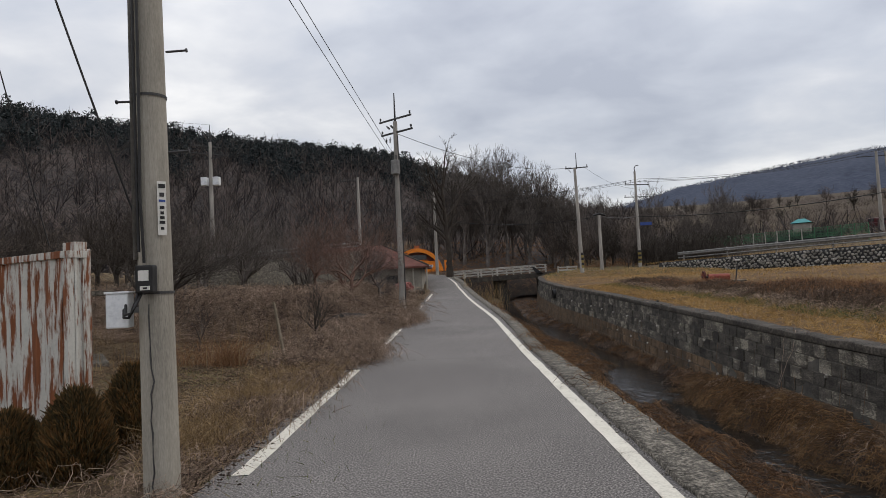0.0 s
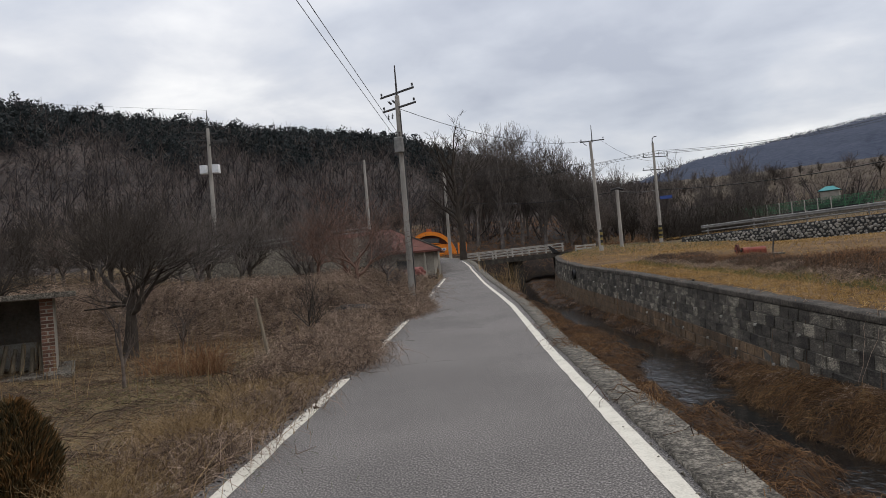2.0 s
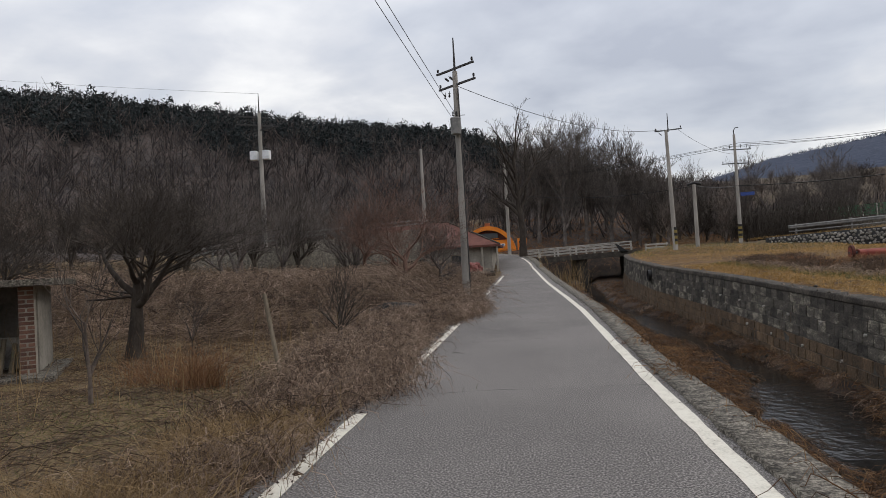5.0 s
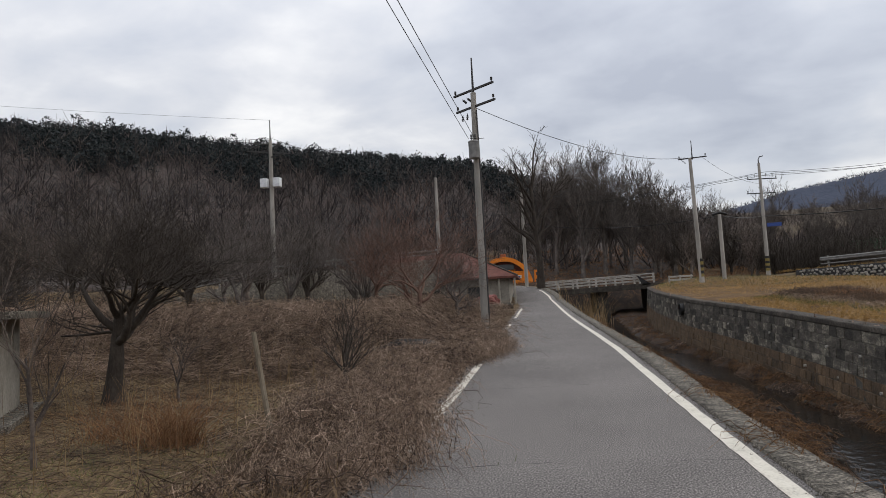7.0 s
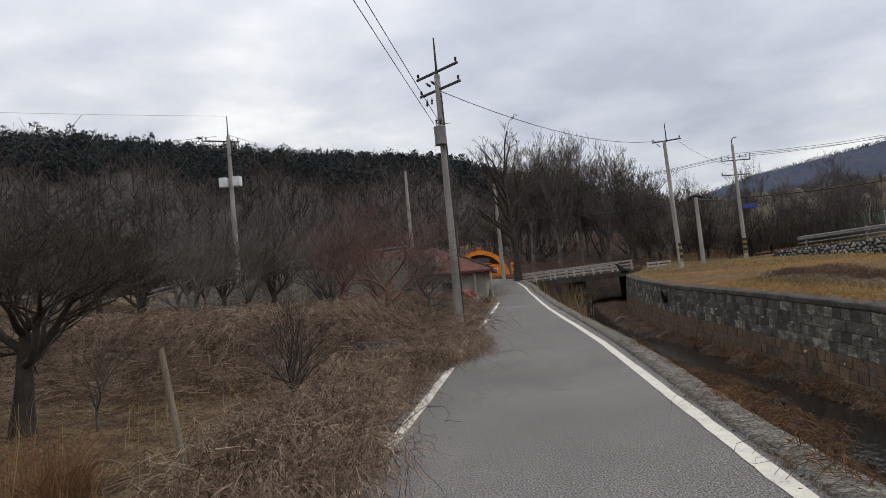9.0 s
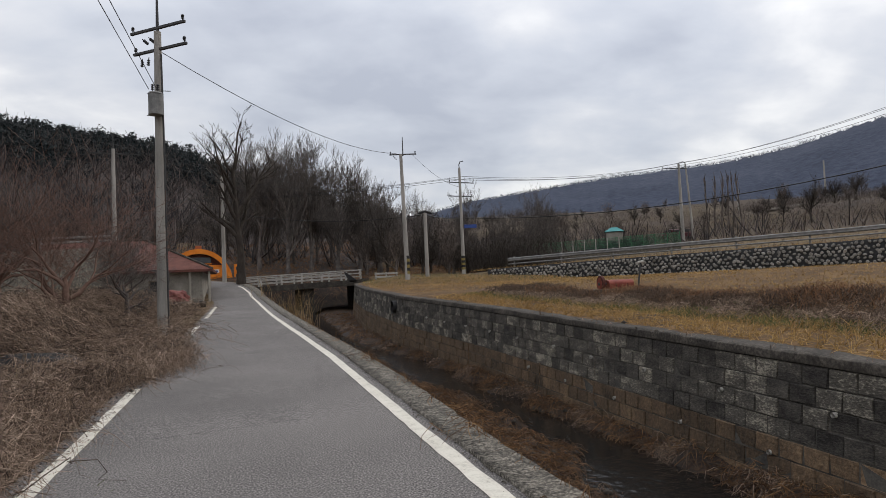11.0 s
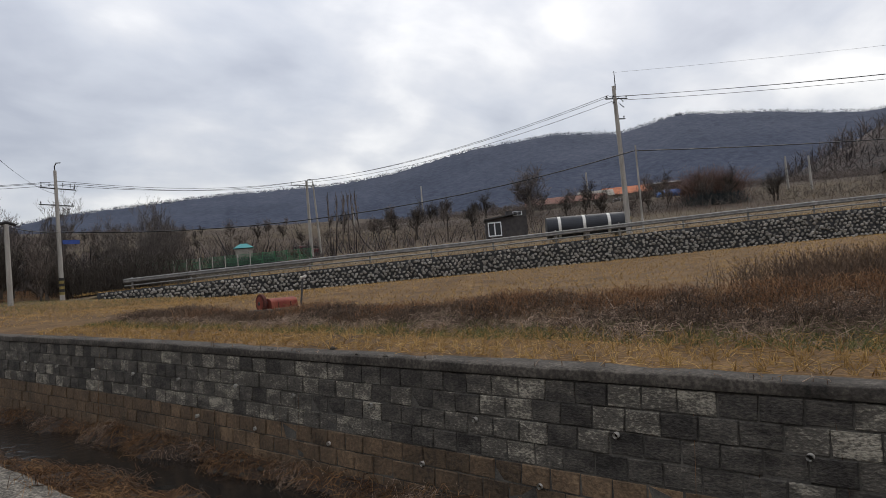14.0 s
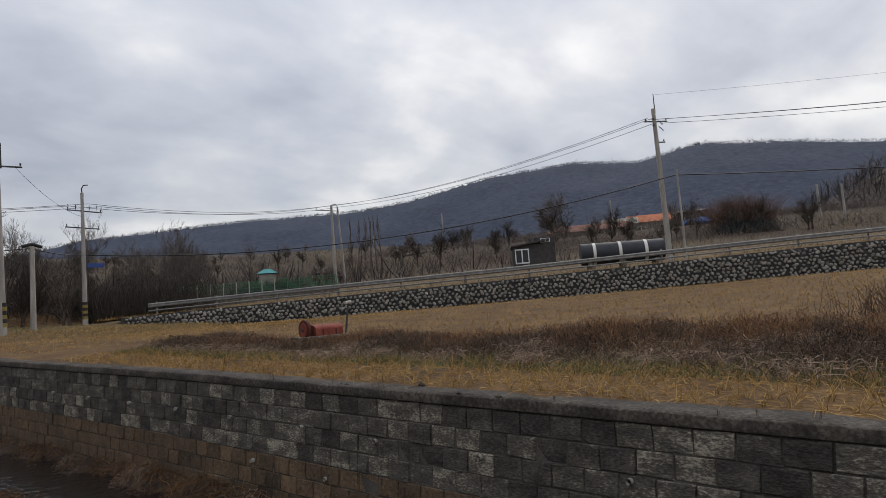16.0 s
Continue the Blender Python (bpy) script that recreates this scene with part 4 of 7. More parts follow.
    p5 = pole_thing("utility_pole", (18.3, 67.5, 2.1), 9.2, 0.17, 0.1, "grey concrete pole with crossarms and a small blue sign")
    crossarm(p5, 7.9, -1.1, 1.4, 10), crossarm(p5, 6.7, -1.2, 1.2, 10)
    for a in (-0.9, -0.4, 0.5, 1.0, 1.3):
        insulator(p5, (a, 0.1, 8.0), (a, 0.1, 8.35))
    P = np.array([[(0, 0, 9.1), (-0.02, 0, 9.5), (0.1, 0, 9.75), (0.4, 0, 9.8)]])
    v, f = tubes(P, np.full((1, 4), 0.04), 6)
    raw("lamp_arm", v, f, M["dark_steel"], p5)
    stripes(p5, 0.165, 0.3)
    b = bmesh.new()
    box(b, (0.75, -0.1, 4.05), (1.1, 0.03, 0.3), -8, 0.01)
    part("blue_sign", b, M["blue"], p5, "small blue road sign")
    # poles along the upper road
    p6 = pole_thing("utility_pole", (41.56, 35.1, 2.95), 10.3, 0.2, 0.12, "tall concrete pole beside the upper road with dark insulators", lean=(-0.3, 0))
    top_spike(p6, 10.2, 1.2, 0.045)
    for dx in (-0.9, 0.9):
        for dz in (0.0, -0.4):
            insulator(p6, (dx * 0.35 - 0.25, -0.1, 9.6 + dz), (dx - 0.25, -0.2, 9.35 + dz))
    crossarm(p6, 9.5, -0.8, 0.8, -40), crossarm(p6, 8.1, -0.25, 0.5, -40)
    stripes(p6, 0.195, 0.4)
    p7 = pole_thing("street_pole", (41.0, 33.9, 2.95), 6.0, 0.07, 0.05, "thin pale pole beside the upper road", "street poles")
    p8 = pole_thing("utility_pole", (44.7, 72, 5.0), 7.9, 0.2, 0.12, "concrete pole with one crossarm beyond the upper road")
    crossarm(p8, 7.4, -1.9, 0.9, -10)
    p9 = pole_thing("street_pole", (46.3, 72.3, 5.0), 7.9, 0.13, 0.08, "pale curved lamp pole beyond the upper road", "street poles", lean=(-0.5, 0))
    P = np.array([[(-0.5, 0, 7.85), (-0.55, 0, 8.1), (-0.8, 0, 8.2), (-1.2, 0, 8.1)]])
    v, f = tubes(P, np.full((1, 4), 0.05), 6)
    raw("lamp_arm", v, f, M["steel"], p9)
    # poles on the wooded side
    p10 = pole_thing("utility_pole", (-15.8, 48, 2.0), 9.6, 0.17, 0.1, "concrete pole with many insulators among bare trees")
    top_spike(p10, 9.5, 1.3, 0.045)
    crossarm(p10, 9.3, -1.3, 0.6, 35), crossarm(p10, 8.8, -1.4, 1.2, 35), crossarm(p10, 8.5, -0.6, 1.3, -30)
    for a in (-1.1, -0.6, -0.1, 0.4):
        insulator(p10, (a, a * 0.6, 9.2), (a - 0.25, a * 0.6, 9.05))
        insulator(p10, (a + 0.3, a * 0.3, 8.7), (a + 0.3, a * 0.3, 8.95))
    for dx in (-0.35, 0.45):
        b = bmesh.new()
        box(b, (dx, -0.2, 6.9), (0.42, 0.4, 0.55), 0, 0.03)
        part("switch_box", b, M["white"], p10, "pale grey switch box")
    p11 = pole_thing("utility_pole", (-7.5, 59, 2.6), 8.0, 0.16, 0.1, "distant grey concrete pole with one crossarm")
    top_spike(p11, 8.0, 1.0, 0.04)
    crossarm(p11, 7.7, -1.5, 1.5, 10)
    pole_thing("utility_pole", (-1.3, 66, 2.1), 8.3, 0.16, 0.11, "plain pale concrete pole behind the tall tree")


M["label_white"] = material("printed_white", [(0.55, 0.56, 0.56), (0.66, 0.67, 0.67)], 6, 60, 0.6, 0.05)
M["blue"] = material("sign_blue", [(0.03, 0.06, 0.22), (0.05, 0.09, 0.30)], 6, 40, 0.5, 0.05)


def wire(name, a, b, sag, r, label="", mat=None):
    a, b = np.array(a, float), np.array(b, float)
    t = np.linspace(0, 1, 15)
    P = a + (b - a) * t[:, None]
    P[:, 2] -= sag * 4 * t * (1 - t)
    v, f = tubes(P[None], np.full((1, 15), r), 4)
    ob = raw(name, v, f, mat or M["black"])
    return tagged(ob, label or "thin black overhead wire", "cable", "overhead wires")


def build_wires():
    pole_thing("utility_pole", (-4.3, -15, -0.1), 9.6, 0.16, 0.1, "grey concrete utility pole further down the lane")
    for dx in (0.0, 0.22):
        wire("power_wire", (-2.45 + dx, 35.2, 7.35), (-4.4 + dx, -15, 9.2), 0.25, 0.011)
    wire("power_wire", (-2.1, 35.3, 8.5), (10.0, 56.4, 10.1), 0.7, 0.014)
    wire("power_wire", (11.0, 56.3, 10.1), (18.3, 67.5, 9.6), 0.4, 0.012)
    wire("service_wire", (-3.6, 9.2, 8.6), (-2.05, 10.4, 1.75), 0.25, 0.008)
    wire("service_wire", (-5.5, 11.6, 9.5), (-4.6, 13.2, 2.1), 0.1, 0.008)
    for dz, dx in ((0.0, -0.9), (0.25, 0.4), (0.1, 1.2)):
        wire("power_wire", (18.3 + dx, 67.5, 10.3 + dz), (44.7 + dx, 72, 12.8 + dz), 0.7, 0.016)
        wire("power_wire", (44.7 + dx, 72, 12.8 + dz), (41.2 + dx * 0.9, 35.1, 12.5 + dz), 0.9, 0.016)
        wire("power_wire", (41.4 + dx * 0.9, 35.1, 12.4 + dz), (72, -10 + dx * 2, 13.5 + dz), 0.9, 0.016)
        wire("power_wire", (18.3 + dx, 67.5, 10.3 + dz), (-20, 92 + dx, 12 + dz), 1.0, 0.016)
    wire("power_wire", (41.3, 35.1, 14.2), (72, -12, 15.0), 0.6, 0.007)
    wire("cable", (12.85, 60, 6.4), (18.3, 67.5, 6.9), 0.15, 0.03, "thick black telephone cable")
    wire("cable", (18.3, 67.5, 6.9), (41.0, 34, 8.6), 1.6, 0.035, "thick black telephone cable")
    wire("cable", (41.0, 34, 8.6), (72, -6, 8.6), 0.8, 0.035, "thick black telephone cable")
    wire("cable", (12.85, 60, 6.4), (-1.3, 66, 7.4), 0.6, 0.025, "thick black telephone cable")
    wire("power_wire", (-15.8, 48, 12.8), (-60, 34, 17), 0.5, 0.007)
    for dz in (0.0, 0.5):
        wire("power_wire", (-15.8, 48, 11.2 + dz), (-7.5, 59, 10.4 + dz), 0.5, 0.011)
        wire("power_wire", (-7.5, 59, 10.4 + dz), (12, 84, 12 + dz), 0.9, 0.013)
        wire("power_wire", (-16.5, 48, 11.2 + dz), (-60, 40, 13 + dz), 0.9, 0.012)


# ---- trees ----
def tree_lines(rng, h, trunk_r, fork, limbs, spread, up, levels, kids, gnarl, shrink=0.62):
    """Centre lines and radii of a bare tree: a list per level of (points, radii)."""
    def grow(p, d, l, r, level, out):
        n = 5 if level < 2 else (4 if level < 3 else 3)
        pts, rad = [p.copy()], [r]
        dd = d.copy()
        for k in range(1, n):
            dd = dd + rng.normal(0, gnarl * (0.35, 1.0, 0.8, 0.5, 0.4, 0.4)[level], 3) + np.array([0, 0, up * (0.1 + 0.07 * level)])
            dd /= np.linalg.norm(dd)
            pts.append(pts[-1] + dd * l / (n - 1))
            rad.append(r * (1 - 0.62 * k / (n - 1)))
        out[level].append((np.array(pts), np.array(rad)))
        if level + 1 >= levels:
            return
        m = limbs if level == 0 else kids[level]
        for i in range(m):
            t = rng.uniform(fork, 1.0) if level == 0 else rng.uniform(0.25, 1.0)
            f = t * (n - 1)
            a, w = int(min(f, n - 2)), f - int(min(f, n - 2))
            q, rr = pts[a] * (1 - w) + pts[a + 1] * w, (rad[a] * (1 - w) + rad[a + 1] * w)
            ax = pts[a + 1] - pts[a]
            ax /= np.linalg.norm(ax)
            az = (i + rng.uniform(0, 0.8)) * 2.4
            side = np.array([math.cos(az), math.sin(az), 0.0])
            side -= ax * (side @ ax)
            side /= np.linalg.norm(side) + 1e-9
            s = spread * rng.uniform(0.7, 1.3)
            nd = ax * (1 - 0.35 * s) + side * s + np.array([0, 0, up * 0.35])
            nd /= np.linalg.norm(nd)
            grow(q, nd, l * shrink * rng.uniform(0.75, 1.25) * (1.0 if level else 0.95), max(rr * (0.78 if level == 0 else 0.58), 0.004), level + 1, out)
    out = [[] for _ in range(levels)]
    grow(np.zeros(3), np.array([rng.normal(0, 0.04), rng.normal(0, 0.04), 1.0]), h, trunk_r, 0, out)
    return out


def tree_thing(name, place, seed, mat, label, group, h=3.0, trunk_r=0.16, fork=0.3, limbs=7, spread=0.9, up=0.5, levels=5, kids=(0, 5, 5, 4, 0), gnarl=0.16, shrink=0.62, turn=0, thin=0.004, category="tree", split=False, tall=0.0):
    rng = np.random.default_rng(seed)
    L = tree_lines(rng, h, trunk_r, fork, limbs, spread, up, levels, kids, gnarl, shrink)
    if tall:
        k = tall / max(float(p[:, 2].max()) for lv in L for p, _ in lv)
        L = [[(p * k, r) for p, r in lv] for lv in L]
    root = thing(name, place, label, category, group, turn=turn)
    def join(levels_, sides):
        vs, fs, off = [], [], 0
        for lv, sd in zip(levels_, sides):
            if not lv:
                continue
            P, R = np.array([p for p, _ in lv]), np.maximum(np.array([r for _, r in lv]), thin)
            v, f = tubes(P, R, sd)
            vs.append(v), fs.append(f + off)
            off += len(v)
        return np.concatenate(vs), np.concatenate(fs)
    tr = L[0]
    p, r = tr[0]
    r = r.copy()
    r[0] *= 1.25
    p = p.copy()
    p[0, 2] -= 0.15
    v, f = tubes(p[None], r[None], 9)
    raw("trunk", v, f, mat, root, smooth=True)
    if split:
        for lv in L[1]:
            v, f = join([[lv]], (7,))
            raw("limb", v, f, mat, root, smooth=True)
        v, f = join(L[2:], (5, 3, 3, 3))
    else:
        v, f = join(L[1:], (6, 5, 3, 3, 3))
    raw("crown", v, f, mat, root)
    return root


def place_on(x, y, dz=0.0):
    return (x, y, float(ground_z(np.array(x), np.array(y))) + dz)


def scatter_copies(protos, spots, seed, smin=0.8, smax=1.25):
    rng = np.random.default_rng(seed)
    for i, (x, y) in enumerate(spots):
        ob = protos[rng.integers(0, len(protos))]
        s = rng.uniform(smin, smax)
        old = ob.scale.copy()
        ob.scale = (s, s, s * rng.uniform(0.9, 1.1))
        c = copy_thing(ob, pose(*place_on(x, y), 0, 0, rng.uniform(0, 360)))
        ob.scale = old


def build_trees():
    # the old fruit tree in the field and its neighbours
    def fruit(x, y, seed, mat, label, tall, r=0.15, limbs=6, spread=0.95, fork=0.62, h=1.15, thin=0.0042):
        tree_thing("fruit_tree", place_on(x, y), seed, mat, label, "fruit trees", h=h, trunk_r=r, fork=fork, limbs=limbs, spread=spread, up=0.42, levels=6, kids=(0, 4, 4, 4, 2), gnarl=0.24, shrink=0.84, thin=thin, split=True, tall=tall)
    fruit(-7.95, 22.7, 11, M["bark"], "old dark fruit tree with low spreading bare limbs", 5.0, 0.19, 6, 1.0)
    fruit(-12.5, 24, 12, M["bark"], "dark bare fruit tree with crooked limbs", 5.4, 0.17, 7)
    fruit(-10.8, 33.5, 13, M["bark_grove"], "bare fruit tree among dead brush", 4.6, 0.13, 5, 0.8, 0.2)
    fruit(-7.6, 37.5, 14, M["bark_grove"], "bare fruit tree among dead brush", 4.8, 0.13, 5, 0.8, 0.2)
    fruit(-4.3, 33.8, 15, M["red_twig"], "reddish bare tree leaning beside the lane", 5.0, 0.14, 7, 0.85, 0.3)
    fruit(-6.2, 35.2, 19, M["red_twig"], "reddish bare tree above the vine bank", 4.6, 0.12, 6, 0.85, 0.3)
    fruit(-3.7, 38.6, 20, M["bark_grove"], "bare twiggy tree in front of the farmhouse", 4.4, 0.12, 6, 0.85, 0.3)
    for k, (x, y) in enumerate(((-9.4, 34.6), (-6.6, 35.4), (-12.6, 36.0))):
        tree_thing("fruit_tree", place_on(x, y), 60 + k, M["bark_grove"], "bare vase-shaped fruit tree above the vine bank", "fruit trees", h=1.25, trunk_r=0.12, fork=0.2, limbs=5, spread=0.72, up=0.5, levels=6, kids=(0, 4, 3, 3, 3), gnarl=0.2, shrink=0.86, thin=0.0048, split=True, tall=4.4)
    tree_thing("sapling", place_on(-3.5, 22.5), 16, M["bark"], "small bare sapling in the field", "saplings", h=0.8, trunk_r=0.045, fork=0.4, limbs=9, spread=0.75, up=0.7, levels=4, kids=(0, 4, 4), gnarl=0.14, shrink=0.75, thin=0.003)
    tree_thing("sapling", place_on(-5.6, 18.2), 17, M["bark_far"], "thin bare sapling in the field", "saplings", h=1.1, trunk_r=0.03, fork=0.3, limbs=6, spread=0.6, up=0.8, levels=4, kids=(0, 3, 3), gnarl=0.14, shrink=0.7, thin=0.003)
    tree_thing("sapling", place_on(-6.6, 22.6), 18, M["bark_far"], "thin bare sapling in the field", "saplings", h=0.7, trunk_r=0.03, fork=0.3, limbs=7, spread=0.7, up=0.6, levels=4, kids=(0, 3, 3), gnarl=0.16, shrink=0.7, thin=0.003)
    # tall lopped tree at the bend
    tree_thing("tall_tree", (-0.1, 63.6, 1.9), 23, M["bark"], "tall old tree with a thick trunk and lopped bare crown", "", h=9.5, trunk_r=0.29, fork=0.36, limbs=11, spread=0.8, up=0.6, levels=5, kids=(0, 5, 4, 3), gnarl=0.17, shrink=0.44, thin=0.012, split=True, tall=13.1)
    # grove behind the bridge, lower towards the east
    for i, (x, y, t) in enumerate(((1.6, 80, 14.4), (4.2, 78, 14.8), (6.6, 80, 14.6), (9.0, 78.5, 13.6), (11.4, 79.5, 12.2), (13.0, 77, 9.4))):
        tree_thing("grove_tree", place_on(x, y), 30 + i, M["bark_grove"], "slender bare tree of a tall grove", "grove", h=7.0, trunk_r=0.2, fork=0.2, limbs=14, spread=0.55, up=0.55, levels=6, kids=(0, 5, 4, 4, 3), gnarl=0.12, shrink=0.58, thin=0.0095, tall=t)
    proto = [tree_thing("grove_tree", place_on(x, y), 40 + i, M["bark_grove"], "slender bare tree of a tall grove", "grove", h=6.5, trunk_r=0.17, fork=0.15, limbs=13, spread=0.55, up=0.55, levels=6, kids=(0, 5, 4, 3, 3), gnarl=0.12, shrink=0.58, thin=0.0095, tall=12.0) for i, (x, y) in enumerate(((5.3, 85), (9.5, 86)))]
    scatter_copies(proto, ((2.4, 86), (7.6, 84), (12.2, 84), (0.2, 83), (3.0, 92), (8, 92)), 5, 0.9, 1.1)
    scatter_copies(proto, ((20, 83), (23.5, 82), (27, 80), (30, 79), (33, 78.5), (30, 84), (34.5, 84)), 9, 0.68, 0.86)
    scatter_copies(proto, ((15.0, 82), (17, 86), (32, 83), (35, 88)), 12, 0.5, 0.7)
    # woods on the slope, medium trees
    proto = [tree_thing("wood_tree", place_on(x, y), 50 + i, M["bark"] if i < 2 else M["bark_far"], "bare grey-brown tree of the hillside wood", "hillside wood", h=2.5, trunk_r=0.13, fork=0.2, limbs=10, spread=0.75, up=0.55, levels=4, kids=(0, 7, 7), gnarl=0.2, shrink=0.6, thin=0.008) for i, (x, y) in enumerate(((-18, 38), (-24, 33), (-14, 49), (-24, 44)))]
    rng = np.random.default_rng(77)
    spots = []
    while len(spots) < 150:
        x, y = rng.uniform(-75, -8), rng.uniform(24, 100)
        if y < 27 + 0.0 * x and x > -14 or abs(x + 7.5) < 7.5 and 51 < y < 63:
            continue
        if x > -17 and y < 35 or -21 < x < -12 and 41 < y < 47 or x > -13 and 36 < y < 56:
            continue
        if all((x - a) ** 2 + (y - b) ** 2 > 6.5 for a, b in spots):
            spots.append((x, y))
    spots += [(-13.2, 39.0), (-14.6, 43.5), (-14.5, 36.5), (-5.2, 46.5), (-12.5, 50.5)]
    scatter_copies(proto, spots, 6, 0.75, 1.2)
    # woods north of the upper road and behind the poles
    spots = []
    while len(spots) < 60:
        x, y = rng.uniform(-12, 40), rng.uniform(80, 130)
        if x > 17 or y > 92:
            spots.append((x, y))
    for i in range(26):
        spots.append((rng.uniform(9, 27), rng.uniform(70, 84)))
    for i in range(30):
        u, v = rng.uniform(14, 75), rng.uniform(42, 75)
        q = rubble_point(u, v, 0)
        spots.append((q[0], q[1]))
    for i in range(70):
        a, r = radians(rng.uniform(17, 52)), rng.uniform(92, 190)
        spots.append((5 + math.sin(a) * r, 10 + math.cos(a) * r))
    scatter_copies(proto, spots, 7, 0.6, 1.1)


# ---- vegetation that nobody could count ----
def stuff(name, v, f, mat, label, category):
    return tagged(raw(name, v, f, mat), label, category, kind="stuff")


def tangle(rng, XY, zf, length, rise, r, segs=4, az=None, hang=0.0):
    """Arching, drooping dead stems rooted at XY."""
    n = len(XY)
    a = rng.uniform(0, 2 * np.pi, n) if az is None else az + rng.normal(0, 0.7, n)
    l = length * rng.uniform(0.5, 1.4, n)
    hgt = rise * rng.uniform(0.3, 1.4, n)
    t = np.linspace(0, 1, segs + 1)
    out = l[:, None] * t
    bend = rng.normal(0, 0.25, n)[:, None] * l[:, None] * t ** 2
    X = XY[:, :1] + np.cos(a)[:, None] * out - np.sin(a)[:, None] * bend
    Y = XY[:, 1:] + np.sin(a)[:, None] * out + np.cos(a)[:, None] * bend
    X[:, 1:] += rng.normal(0, 1, (n, segs)) * l[:, None] * 0.11
    Y[:, 1:] += rng.normal(0, 1, (n, segs)) * l[:, None] * 0.11
    g = zf(X, Y)
    g0 = zf(XY[:, 0], XY[:, 1])[:, None]
    Z = np.maximum(g0 * (1 - t) + g * t, g) + hgt[:, None] * np.sin(np.pi * (0.08 + 0.86 * t)) - hang * hgt[:, None] * t ** 2 + rng.normal(0, 0.09, X.shape) * hgt[:, None] + rng.normal(0, 0.012, X.shape)
    R = r * rng.uniform(0.6, 1.4, n)[:, None] * (1.05 - 0.6 * t)
    return tubes(np.stack([X, Y, np.maximum(Z, g - 0.01)], -1), R, 3)


def cloud(rng, n, x0, x1, y0, y1, keep=None):
    pts = np.stack([rng.uniform(x0, x1, n), rng.uniform(y0, y1, n)], -1)
    return pts if keep is None else pts[keep(pts[:, 0], pts[:, 1])]


def clumps(rng, n, centres, sig):
    c = np.array(centres)[rng.integers(0, len(centres), n)]
    return c + rng.normal(0, sig, (n, 2))


def grit(rng, C, r, name, mat, label):
    """Little irregular stones, each a squashed octahedron."""
    n = len(C)
    base = np.array([(1, 0, 0), (-1, 0, 0), (0, 1, 0), (0, -1, 0), (0, 0, 0.7), (0, 0, -0.5)], float)
    s = r * np.exp(rng.normal(0, 0.45, n))[:, None, None]
    V = C[:, None] + base[None] * s * rng.uniform(0.6, 1.3, (n, 6, 3))
    f = np.array([(0, 2, 4), (2, 1, 4), (1, 3, 4), (3, 0, 4), (2, 0, 5), (1, 2, 5), (3, 1, 5), (0, 3, 5)])
    F = (f[None] + (np.arange(n) * 6)[:, None, None]).reshape(-1, 3)
    stuff(name, V.reshape(-1, 3), F, mat, label, "stones")


